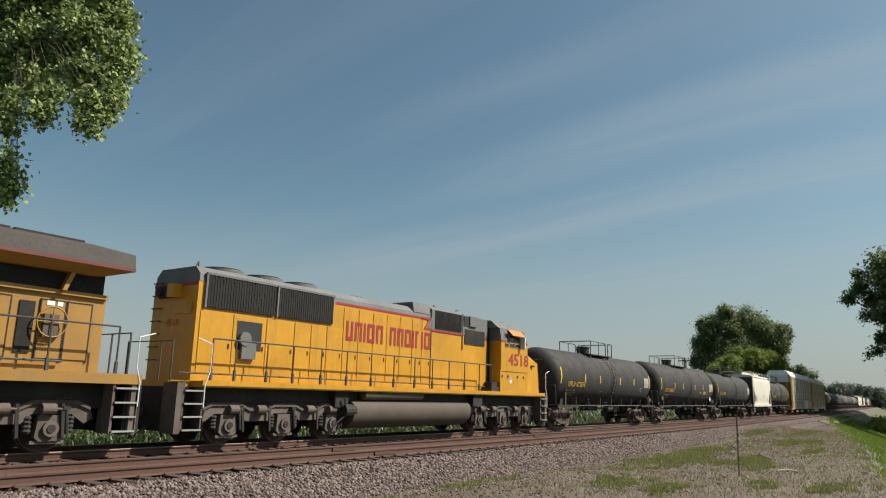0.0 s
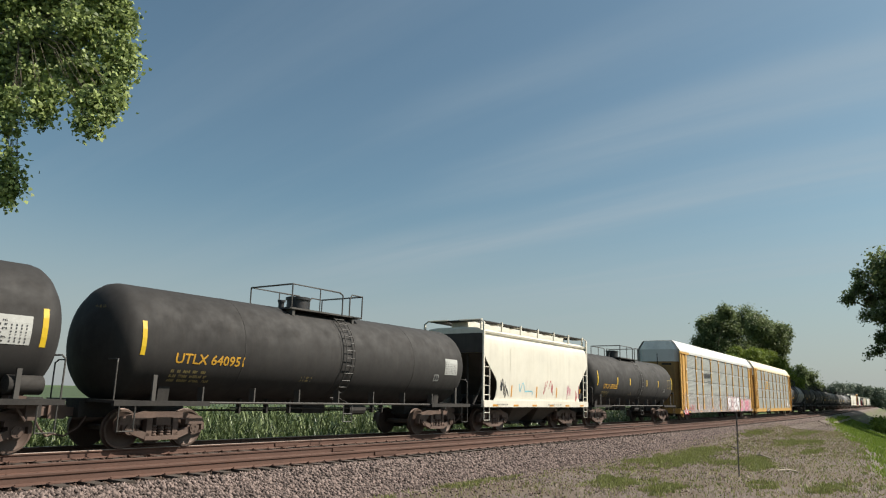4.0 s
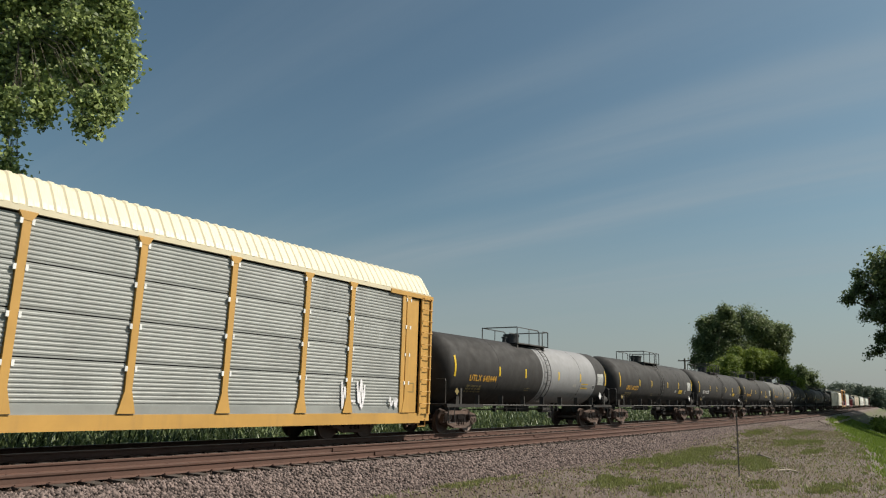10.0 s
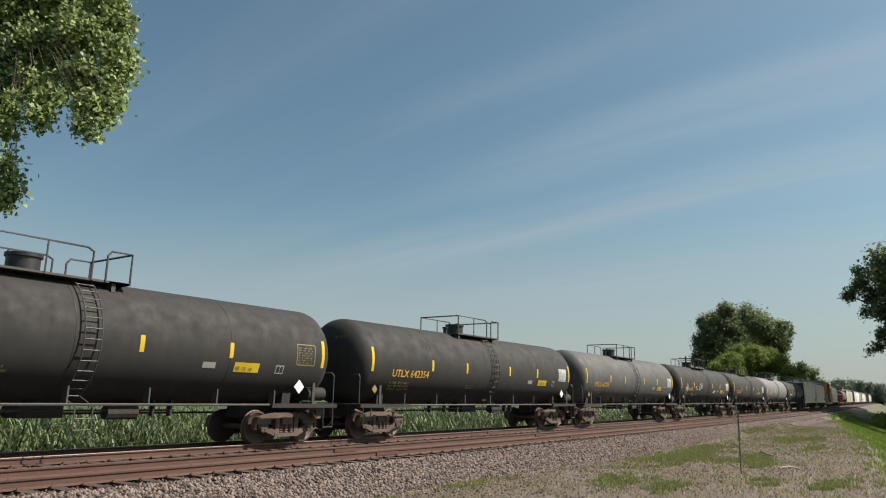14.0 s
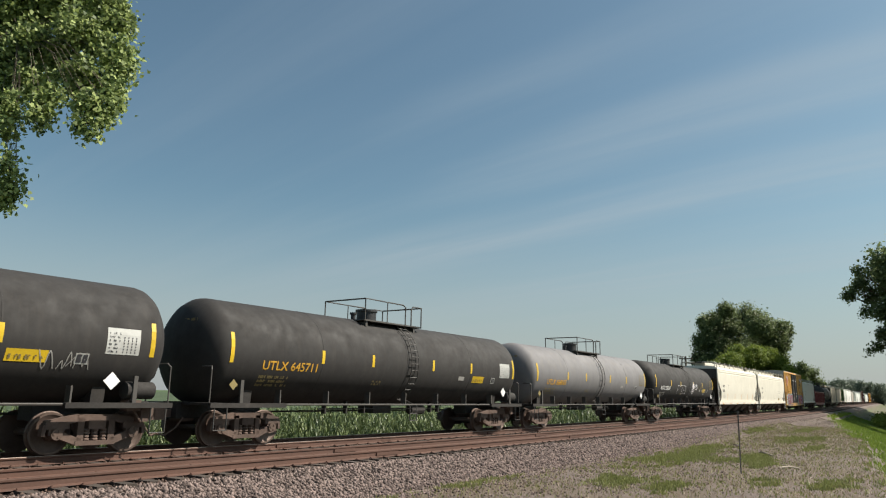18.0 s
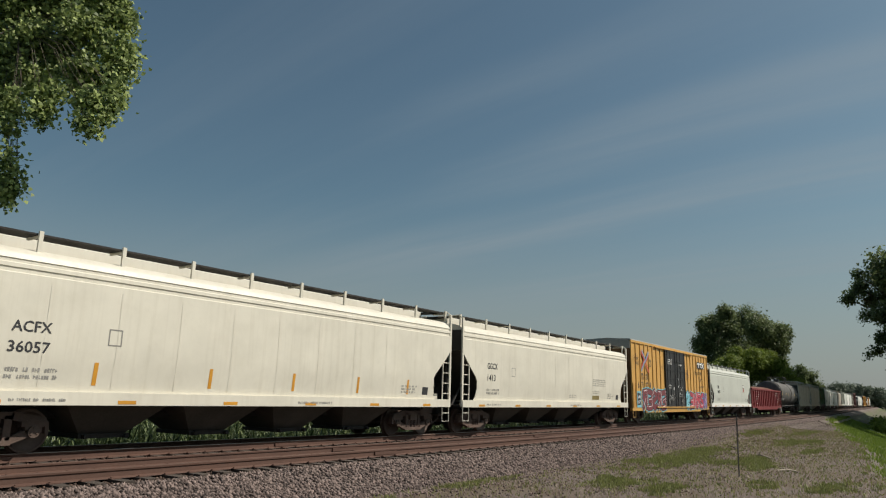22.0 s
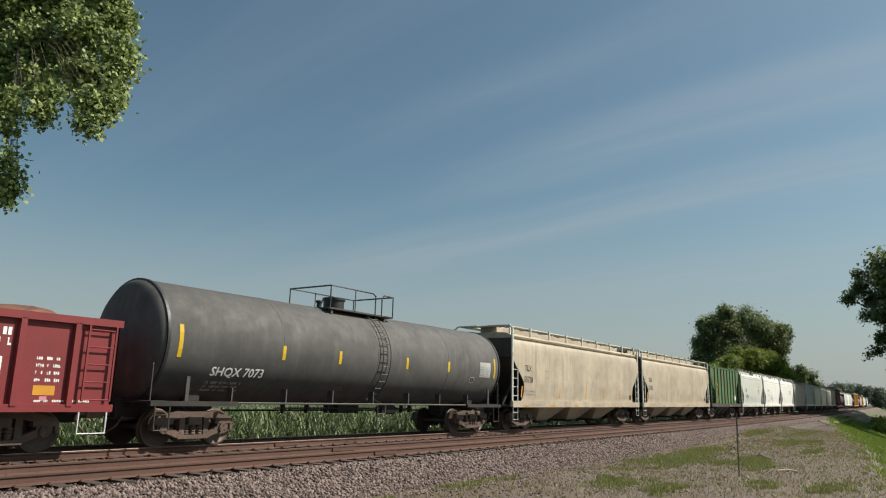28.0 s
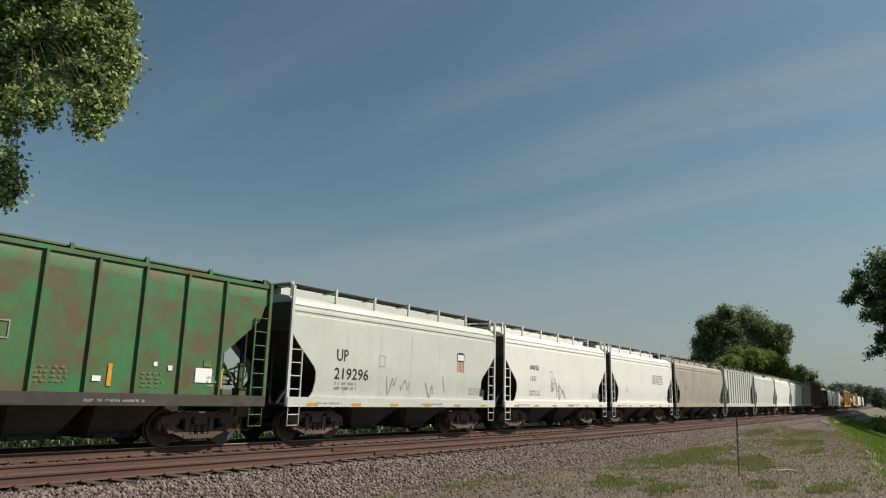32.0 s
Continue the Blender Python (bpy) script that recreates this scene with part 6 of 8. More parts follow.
def gondola(lo, hi, label):
    car = vehicle("gondola_car", lo, hi, label, "gondola")
    half = (hi - lo) / 2
    h, y, top = half - 0.42, 1.5, 2.86
    g = Geo().box(-h, h, -y, -y + 0.06, 1.0, top).box(-h, h, y - 0.06, y, 1.0, top).box(-h, -h + 0.06, -y, y, 1.0, top).box(h - 0.06, h, -y, y, 1.0, top).box(-h, h, -y, y, 0.95, 1.02)
    part("body", g, MAROON, car)
    part("top_chord", Geo().box(-h - 0.03, h + 0.03, -y - 0.1, -y + 0.08, top - 0.1, top + 0.06).box(-h - 0.03, h + 0.03, y - 0.08, y + 0.1, top - 0.1, top + 0.06), MAROON, car)
    part("side_sill", Geo().box(-h, h, -y - 0.08, -y, 0.88, 1.04).prism([(-h + 2.6, 0.9), (h - 2.6, 0.9), (h - 3.2, 0.68), (-h + 3.2, 0.68)], "y", -y - 0.06, -y + 0.04).box(-h, h, y, y + 0.08, 0.88, 1.04), MAROON, car)
    for k in range(16):
        x = -h + 1.0 + (2 * h - 2.0) * k / 15
        part("side_rib", shared("gon_rib", lambda: Geo().prism([(-0.09, -y), (-0.06, -y - 0.1), (0.06, -y - 0.1), (0.09, -y)], "z", 1.0, top - 0.08).mesh("rib", MAROON)), MAROON, car, at=(x, 0, 0))
    rnd = random.Random(5)
    g = Geo()
    nx, ny = 44, 7
    grid = [[(-h + 0.1 + (2 * h - 0.2) * i / nx, -1.4 + 2.8 * j / ny, 2.78 + 0.55 * math.sin(math.pi * j / ny) * (0.6 + 0.4 * math.sin(i * 0.9) * math.sin(i * 0.37 + 1)) + rnd.uniform(-0.07, 0.07)) for j in range(ny + 1)] for i in range(nx + 1)]
    g.add([p for row in grid for p in row], [(i * (ny + 1) + j, (i + 1) * (ny + 1) + j, (i + 1) * (ny + 1) + j + 1, i * (ny + 1) + j + 1) for i in range(nx) for j in range(ny)])
    load = part("scrap_load", g, SCRAP, car, "heaped rust-brown scrap load")
    part("underframe", Geo().box(-half + 0.5, half - 0.5, -0.3, 0.3, 0.6, 0.95), GRIME, car)
    for e in (-1, 1):
        truck(car, e * (half - 2.5))
        a, b = sorted((e * (h - 0.12), e * (h - 0.75)))
        part("corner_ladder", ladder_geo(a, b, -y - 0.1, 1.1, top - 0.1), MAROON, car)
        part("sill_step", Geo().tube([(a, -y - 0.06, 0.9), (a, -y - 0.06, 0.42), (b, -y - 0.06, 0.42), (b, -y - 0.06, 0.9)], 0.02), RAIL_WHITE, car)
    couplers(car, half)
    side = flat_side(-y - 0.006)
    heavy("UP", 0.34, STENCIL_W, car, side, -h + 2.2, 2.3, width=0.6)
    lettering("96342", 0.34, STENCIL_W, car, side, -h + 2.02, 1.78, 0.85)
    decal("small_stencil", bars(-h + 3.6, 2.05, 0.9, 0.5, 3, 3) + bars(-h + 2.1, 1.3, 1.0, 0.25, 2, 4), STENCIL_W, car, side)
    decal("slogan_block", bars(h - 3.6, 2.2, 1.4, 0.42, 2, 5, 0.75), STENCIL_W, car, side)
    decal("emblem_frame", ribbon([(h - 2.9, 1.55), (h - 2.45, 1.55), (h - 2.45, 1.95), (h - 2.9, 1.95), (h - 2.9, 1.55)], 0.05), STENCIL_W, car, side)
    decal("small_stencil", bars(h - 1.75, 1.5, 0.6, 0.6, 4, 6, 0.45) + bars(h - 1.7, 1.08, 1.3, 0.08, 1, 7), STENCIL_W, car, side)
    decal("reflector", oblong(h - 1.75, h - 1.3, 1.22, 1.42), AMBER, car, side)
    decal("red_reflector", oblong(h - 1.6, h - 1.45, 1.1, 1.2), SPRAY_PINK, car, side)
    return car


# ---- locomotives ----
def loco_truck(car, x, axles):
    """A three-axle locomotive truck: arched side frames, journal boxes, springs, brake cylinders and rods."""
    t = part("truck", Geo().box(-2.6, 2.6, -0.6, 0.6, 0.55, 1.0), GRIME, car, "grey-brown three-axle locomotive truck", at=(x, 0, 0))
    for s in (-1, 1):
        lo_y = lambda a, b: sorted((s * a, s * b))
        up = [(-2.95, 0.72), (-2.85, 1.0), (-2.55, 1.12), (-1.6, 1.12), (-1.3, 0.98), (-0.7, 0.98), (-0.4, 1.1), (0.4, 1.1), (0.7, 0.98), (1.3, 0.98), (1.6, 1.12), (2.55, 1.12), (2.85, 1.0), (2.95, 0.72)]
        down = [(2.75, 0.62), (2.45, 0.82), (1.6, 0.82), (1.4, 0.62), (0.6, 0.62), (0.4, 0.82), (-0.4, 0.82), (-0.6, 0.62), (-1.4, 0.62), (-1.6, 0.82), (-2.45, 0.82), (-2.75, 0.62)]
        part("side_frame", Geo().prism(up + down, "y", *lo_y(0.98, 1.12)), TRUCK_GREY, t)
        part("frame_rib", Geo().prism([(p, q - 0.03) for p, q in up[1:-1]] + [(p, q - 0.09) for p, q in up[1:-1]][::-1], "y", *lo_y(1.12, 1.17)), TRUCK_GREY, t)
        for a in axles:
            j = part("journal_box", Geo().prism([(a - 0.3, 0.34), (a - 0.2, 0.26), (a + 0.2, 0.26), (a + 0.3, 0.34), (a + 0.26, 0.8), (a - 0.26, 0.8)], "y", *lo_y(0.98, 1.16)), TRUCK_GREY, t)
            part("bearing_cap", Geo().cyl((a, s * 1.16, 0.52), (a, s * 1.23, 0.52), 0.17, 16), TRUCK_GREY, j)
            part("cap_plate", Geo().cyl((a, s * 1.23, 0.52), (a, s * 1.25, 0.52), 0.09, 12), GRIME, j)
            for q in (a - 0.45, a + 0.45):
                part("coil_spring", shared(("loco_spring", s), lambda: Geo().loft([[((0.11 if k % 2 else 0.085) * math.cos(i * 0.785), s * 1.06 + (0.11 if k % 2 else 0.085) * math.sin(i * 0.785), 0.42 + 0.045 * k) for i in range(8)] for k in range(9)]).mesh("spring", GRIME, 0)), GRIME, t, at=(q, 0, 0))
            part("pedestal_tie", Geo().box(a - 0.36, a + 0.36, *lo_y(1.0, 1.12), 0.2, 0.27), TRUCK_GREY, t)
            part("damper", Geo().cyl((a + 0.36, s * 1.2, 0.4), (a + 0.28, s * 1.2, 0.95), 0.045, 8).box(a + 0.2, a + 0.36, *lo_y(1.12, 1.24), 0.92, 1.0), GRIME, t)
        for a in (-1.9, -0.95, 0.95, 1.9):
            part("brake_cylinder", Geo().cyl((a - 0.16, s * 1.2, 0.93), (a + 0.14, s * 1.2, 0.93), 0.12, 14).cyl((a + 0.14, s * 1.2, 0.93), (a + 0.3, s * 1.2, 0.93), 0.03, 8), TRUCK_GREY, t)
            part("brake_lever", Geo().prism([(a + 0.26, 1.04), (a + 0.34, 1.04), (a + 0.4, 0.35), (a + 0.34, 0.33)], "y", *lo_y(1.19, 1.22)), GRIME, t)
        part("sand_pipe", Geo().tube([(-2.7, s * 1.1, 1.2), (-2.85, s * 1.15, 0.7), (-2.6, s * 0.85, 0.15)], 0.025), GRIME, t)
        part("brake_pipe", Geo().tube([(-2.5, s * 1.2, 1.16), (-1.0, s * 1.2, 1.14), (0, s * 1.22, 1.2), (2.4, s * 1.2, 1.15)], 0.018), GRIME, t)
    for a in axles:
        w = part("wheelset", shared("loco_wheelset", lambda: wheel_geo(0.52).mesh("wheelset", WHEEL, 35)), WHEEL, t, at=(a, 0, 0.52))
        WHEELSETS.append((w, a, 0.52))
    return t


def hand_rail(car, xs, y, z0, z1, mat=None):
    """Walkway stanchions, each a part, and the rail along them."""
    mat = mat or RAIL_DARK
    for x in xs:
        part("stanchion", shared(("stanchion", y, z0, z1, mat.name), lambda: Geo().cyl((0, y, z0), (0, y, z1), 0.022, 6).box(-0.03, 0.03, y - 0.03, y + 0.03, z0, z0 + 0.3).mesh("stanchion", mat)), mat, car, at=(x, 0, 0))
    part("handrail", Geo().tube([(xs[0], y, z1), (xs[-1], y, z1)], 0.022), mat, car)


def end_steps(car, x, e, mat=TRUCK_GREY):
    """A stair well at a corner of a locomotive, with its bright hand irons."""
    a, b = sorted((x, x + e * 0.62))
    out = a if e > 0 else b
    part("step_plate", Geo().box(out - 0.16, out + 0.02, -1.5, -0.92, 0.36, 1.6), mat, car, "grey-brown plate beside the steps")
    part("step_well", Geo().box(a, a + 0.06, -1.5, -0.9, 0.4, 1.62).box(b - 0.04, b, -1.5, -0.9, 0.4, 1.62).box(a, b, -0.95, -0.9, 0.4, 1.62), mat, car)
    for k in range(4):
        part("step_tread", Geo().box(a + 0.04, b, -1.52, -1.0, 0.42 + 0.32 * k, 0.46 + 0.32 * k), mat, car, "worn bright-edged step tread")
        part("tread_edge", Geo().box(a + 0.05, b - 0.02, -1.55, -1.52, 0.425 + 0.32 * k, 0.465 + 0.32 * k), GALV, car)
    for xx in (b,):
        part("hand_iron", Geo().tube([(xx, -1.53, 1.0), (xx, -1.53, 1.55), (xx + 0.12 * e, -1.53, 1.9), (xx + 0.12 * e, -1.53, 2.6), (xx - 0.3 * e, -1.5, 2.72)], 0.017), RAIL_WHITE, car)


def second_loco(lo, hi):
    """The trailing unit: long hood to the front, wide cab to the rear."""
    car = vehicle("diesel_locomotive", lo, hi, "yellow and grey diesel locomotive with red lettering, running long hood first", "locomotive", "locomotives of the freight train")
    c = (lo + hi) / 2
    X = lambda v: v - c
    walk_z, hy = 1.66, 0.98
    part("frame_sill", Geo().box(X(11.5), X(30.75), -1.5, 1.5, 1.5, walk_z).box(X(11.5), X(30.75), -1.53, -1.5, 1.54, walk_z + 0.02).box(X(10.85), X(11.5), -1.0, 1.0, 1.5, walk_z), YELLOW, car)
    part("underframe", Geo().box(X(11.0), X(30.9), -1.1, 1.1, 0.95, 1.5), GRIME, car)
    # long hood
    part("hood", Geo().prism([(-hy, walk_z), (hy, walk_z), (hy, 4.28), (-hy, 4.28)], "x", X(11.5), X(22.12)), YELLOW, car)
    part("hood_roof", Geo().prism([(-hy - 0.01, 4.28), (hy + 0.01, 4.28), (hy - 0.02, 4.5), (0.75, 4.7), (-0.75, 4.7), (-hy + 0.02, 4.5)], "x", X(11.52), X(22.1)), LOCO_GREY, car)
    part("rear_hood", Geo().prism([(-hy, walk_z), (hy, walk_z), (hy, 3.9), (-hy, 3.9)], "x", X(22.12), X(26.3)), YELLOW, car)
    part("brake_hatch", Geo().prism([(-hy - 0.02, 3.9), (hy + 0.02, 3.9), (hy + 0.02, 4.72), (0.85, 4.84), (-0.85, 4.84), (-hy - 0.02, 4.72)], "x", X(22.12), X(24.3)).prism([(-hy, 4.5), (hy, 4.5), (0.9, 4.88), (-0.9, 4.88)], "x", X(21.0), X(22.12)), LOCO_GREY, car)
    part("blower_housing", Geo().prism([(-hy - 0.02, 3.9), (hy + 0.02, 3.9), (hy, 4.7), (0.8, 4.8), (-0.8, 4.8), (-hy, 4.7)], "x", X(24.32), X(26.3)), LOCO_GREY, car)
    part("red_stripe", Geo().box(X(16.8), X(21.6), -hy - 0.012, -hy + 0.01, 4.28, 4.36), LOCO_RED, car)
    part("red_zigzag", Geo().prism([(X(21.5), 4.36), (X(22.05), 4.36), (X(21.75), 3.95), (X(22.12), 3.95), (X(22.12), 3.88), (X(21.6), 3.88), (X(21.9), 4.28), (X(21.5), 4.28)], "y", -hy - 0.03, -hy + 0.01), LOCO_RED, car)
    part("grey_corner", Geo().prism([(X(22.12), 3.96), (X(21.8), 3.96), (X(22.12), 4.4)], "y", -hy - 0.025, -hy + 0.01), LOCO_GREY, car)
    part("red_stripe", Geo().box(X(22.12), X(24.4), -hy - 0.026, -hy + 0.01, 3.87, 3.94), LOCO_RED, car)
    part("red_stripe", Geo().box(X(25.98), X(26.3), -hy - 0.026, -hy + 0.01, 3.84, 3.92), LOCO_RED, car)
    part("section_seam", Geo().box(X(22.1), X(22.14), -hy - 0.02, -hy + 0.01, walk_z, 4.7), GRIME, car)
    part("section_seam", Geo().box(X(24.3), X(24.34), -hy - 0.03, -hy + 0.01, 3.3, 4.75), GRIME, car)
    part("end_stripe", Geo().box(X(11.485), X(11.5), -hy, hy, 4.18, 4.28), LOCO_RED, car)
    for a, b in ((11.75, 14.15), (14.28, 16.62)):
        g = Geo().box(X(a), X(b), -hy - 0.05, -hy + 0.02, 3.6, 4.5)
        gr = part("radiator_grille", g, GRILLE, car, "dark slatted radiator grille")
        n = 26
        tagged(part("grille_slats", slats(X(a), X(b), -hy - 0.06, 3.62, 4.48, n), GRILLE, gr), kind="stuff")
        part("grille_frame", Geo().box(X(a) - 0.05, X(b) + 0.05, -hy - 0.07, -hy, 4.48, 4.54).box(X(a) - 0.06, X(a), -hy - 0.07, -hy, 3.58, 4.52), LOCO_GREY, gr)
    for x in (12.9, 14.4, 15.9):
        fan = part("radiator_fan", Geo().cyl((X(x), 0, 4.62), (X(x), 0, 4.82), 0.68, 22), LOCO_GREY, car, smooth=40)
        part("fan_guard", Geo().cyl((X(x), 0, 4.82), (X(x), 0, 4.86), 0.6, 22), GRIME, fan)
    part("exhaust_stack", Geo().box(X(18.2), X(18.9), -0.3, 0.3, 4.6, 4.8).cyl((X(17.8), -0.2, 4.5), (X(17.8), -0.2, 4.75), 0.08, 8), GRIME, car)
    part("roof_rail", Geo().tube([(X(11.6), -0.6, 4.66), (X(11.7), -0.6, 4.86), (X(12.5), 0.5, 4.86), (X(12.6), 0.5, 4.66)], 0.02), RAIL_DARK, car)
    part("roof_vent", Geo().box(X(20.9), X(21.7), -0.7, 0.7, 4.6, 4.76), GRIME, car)
    part("brake_grid", Geo().box(X(22.36), X(24.22), -hy - 0.035, -hy, 4.0, 4.7), GRILLE, car, "dark dynamic brake grille")
    tagged(part("brake_grid_slats", slats(X(22.36), X(24.22), -hy - 0.055, 4.0, 4.7, 30), GRILLE, car), kind="stuff")
    part("equipment_box", Geo().box(X(24.82), X(25.35), -hy - 0.08, -hy, 4.3, 4.72), LOCO_GREY, car)
    # a flat black plate drawn in place of the open hole
    part("blower_opening", Geo().box(X(24.42), X(24.78), -hy - 0.035, -hy, 4.3, 4.7), BLACK, car)
    part("lifting_eye", Geo().tube([(X(22.5), -0.8, 4.8), (X(22.5), -0.8, 4.92), (X(22.6), -0.8, 4.92), (X(22.6), -0.8, 4.8)], 0.02), LOCO_GREY, car)
    part("lifting_eye", Geo().tube([(X(24.1), -0.8, 4.8), (X(24.1), -0.8, 4.92), (X(24.2), -0.8, 4.92), (X(24.2), -0.8, 4.8)], 0.02), LOCO_GREY, car)
    part("intake_screen", Geo().box(X(24.5), X(26.05), -hy - 0.035, -hy + 0.02, 3.56, 4.16), GRILLE, car, "dark air intake screen")
    # hood doors with their seams and handles
    doors = [11.6, 12.7, 13.9, 15.0, 15.7, 16.4, 17.15, 17.9, 18.65, 19.4, 20.15, 20.9, 21.5, 22.08]
    for a, b in zip(doors, doors[1:]):
        d = part("hood_door", Geo().box(X(a) + 0.03, X(b) - 0.03, -hy - 0.018, -hy + 0.01, walk_z + 0.22, 3.5 if a < 16.7 else (4.2 if a < 21.6 else 3.5)), YELLOW, car)
        part("door_latch", Geo().box(X(b) - 0.12, X(b) - 0.08, -hy - 0.035, -hy - 0.015, 2.55, 2.68), GRIME, d)
    # a thin black plate on the hood paints the bay's shaded inside
    part("open_bay", Geo().box(X(12.85), X(13.75), -hy - 0.025, -hy - 0.02, 2.55, 3.35), BLACK, car, "dark open equipment bay")
    part("hand_brake", Geo().box(X(13.0), X(13.5), -hy - 0.12, -hy - 0.02, 2.3, 2.75).cyl((X(13.1), -hy - 0.14, 2.85), (X(13.1), -hy - 0.05, 2.85), 0.2, 12), LOCO_GREY, car)
    part("walkway_pipe", Geo().tube([(X(11), -hy - 0.2, 1.85), (X(25.8), -hy - 0.2, 1.85)], 0.02), RAIL_DARK, car)
    # hood end
    part("headlight", Geo().cyl((X(11.52), 0.15, 4.05), (X(11.3), 0.15, 4.05), 0.14, 12).cyl((X(11.52), 0.5, 4.05), (X(11.3), 0.5, 4.05), 0.14, 12).box(X(11.4), X(11.51), 0.0, 0.65, 3.88, 4.2), GRIME, car)
    part("headlight_housing", Geo().prism([(-0.28, 3.86), (0.0, 3.86), (0.0, 4.22), (-0.28, 4.22)], "x", X(11.22), X(11.5)), YELLOW, car, "yellow housing beside the headlights")
    part("number_board", Geo().box(X(11.46), X(11.5), -0.8, -0.1, 3.42, 3.72), YELLOW, car)
    lettering("4518", 0.2, LOCO_RED, car, lambda u, v: (X(11.49), -u, v), -0.3, 3.1)
    g = Geo()
    for z in (2.2, 2.55, 2.9, 3.25, 3.6, 3.95, 4.3):
        g.tube([(X(11.5), 0.55, z), (X(11.4), 0.55, z), (X(11.4), 0.9, z), (X(11.5), 0.9, z)], 0.015, 5)
    part("grab_irons", g, RAIL_DARK, car)
    part("end_rail", Geo().tube([(X(10.9), -1.0, 1.65), (X(10.9), -1.0, 2.65), (X(10.9), 1.0, 2.65), (X(10.9), 1.0, 1.65)], 0.024).tube([(X(10.9), -0.5, 1.65), (X(10.9), -0.5, 2.65)], 0.02), RAIL_DARK, car)
    part("end_pilot", Geo().box(X(10.85), X(11.0), -1.2, 1.2, 0.4, 1.5), GRIME, car)
    end_steps(car, X(10.95), 1)
    hand_rail(car, [X(v) for v in (11.75, 12.5, 13.6, 14.6, 15.75, 16.9, 18.1, 19.3, 20.5, 21.6, 22.7, 23.8, 24.9, 25.9)], -1.48, walk_z, 2.75)
    # fuel tank and reservoirs
    prof = [(-1.47, 0.95), (-1.46, 0.75), (-1.38, 0.55), (-1.2, 0.4), (-0.95, 0.32), (0.95, 0.32), (1.2, 0.4), (1.38, 0.55), (1.46, 0.75), (1.47, 0.95), (1.42, 1.1), (1.3, 1.18), (-1.3, 1.18), (-1.42, 1.1)]
    g = Geo().prism(prof, "x", X(17.4), X(24.32))
    part("fuel_tank", g, TANK_TAN, car, "dusty tan fuel tank", smooth=35)
    part("air_reservoir", Geo().lathe([(X(17.9), 0.1), (X(17.95), 0.19), (X(21.2), 0.16), (X(21.25), 0.08)], -1.25, 1.42, 16), TANK_TAN, car, smooth=40)
    part("side_gear", Geo().box(X(24.6), X(25.3), -1.4, -1.0, 1.05, 1.5).box(X(16.6), X(17.2), -1.35, -1.0, 1.0, 1.5).cyl((X(17.0), -1.3, 0.9), (X(17.5), -1.3, 0.9), 0.2, 12).tube([(X(16.9), -1.45, 1.3), (X(17.1), -1.4, 0.8), (X(16.5), -1.3, 0.35)], 0.03), GRIME, car)
    # cab and nose
    cy = 1.5
    part("cab", Geo().prism([(-cy, walk_z), (cy, walk_z), (cy, 3.84), (-cy, 3.84)], "x", X(26.65), X(29.05)), YELLOW, car)
    part("cab_upper", Geo().loft([[(X(26.65), -cy, 3.84), (X(29.05), -cy, 3.84), (X(29.05), cy, 3.84), (X(26.65), cy, 3.84)], [(X(26.65), -1.42, 4.4), (X(28.85), -1.42, 4.4), (X(28.85), 1.42, 4.4), (X(26.65), 1.42, 4.4)]]), LOCO_GREY, car)
    part("cab_roof", Geo().loft([[(X(26.5), -1.42, 4.4), (X(28.87), -1.42, 4.4), (X(28.87), 1.42, 4.4), (X(26.5), 1.42, 4.4)], [(X(26.5), -1.05, 4.72), (X(28.6), -1.05, 4.72), (X(28.6), 1.05, 4.72), (X(26.5), 1.05, 4.72)]]), LOCO_GREY, car)
    for a, b in ((26.65, 26.97), (28.81, 29.05)):
        part("cab_stripe", Geo().box(X(a), X(b), -cy - 0.01, -cy + 0.02, 3.8, 3.87), LOCO_RED, car)
    # a black block stands for the shaded doorway behind the hood
    part("cab_doorway", Geo().box(X(26.3), X(26.65), -0.9, 0.9, walk_z, 4.6), BLACK, car)
    part("cab_steps", Geo().box(X(25.9), X(26.55), -1.45, -1.0, 1.68, 1.86).box(X(26.1), X(26.55), -1.4, -1.0, 1.86, 2.06), GRIME, car)
    part("cab_backplate", Geo().box(X(26.58), X(26.65), -cy, -0.95, 1.7, 2.6), YELLOW, car)
    tilt = 0.08 / 0.56
    cab_side = lambda u, v: (u, -cy - 0.012 + max(0, v - 3.84) * tilt, v)
    for k, (a, b) in enumerate(((27.0, 27.28), (27.4, 27.82), (27.88, 28.3), (28.5, 28.78))):
        w = decal("cab_window", oblong(X(a), X(b), 3.62, 4.22 if b - a < 0.4 else 4.12), GLASS, car, cab_side, "dark side window")
        fr = ribbon([(X(a), 3.62), (X(b), 3.62), (X(b), 4.2), (X(a), 4.2), (X(a), 3.62)], 0.03)
        decal("window_frame", fr, LOCO_GREY, w, lambda u, v: [q - (0.006 if i == 1 else 0) for i, q in enumerate(cab_side(u, v))])
    part("sun_visor", Geo().prism([(-1.43, 4.36), (-1.72, 4.1), (-1.72, 4.12), (-1.43, 4.39)], "x", X(27.3), X(28.5)), ORANGE, car, "faded orange window visor")
    part("mirror", Geo().box(X(28.36), X(28.42), -1.74, -1.5, 3.6, 4.1), RAIL_WHITE, car)
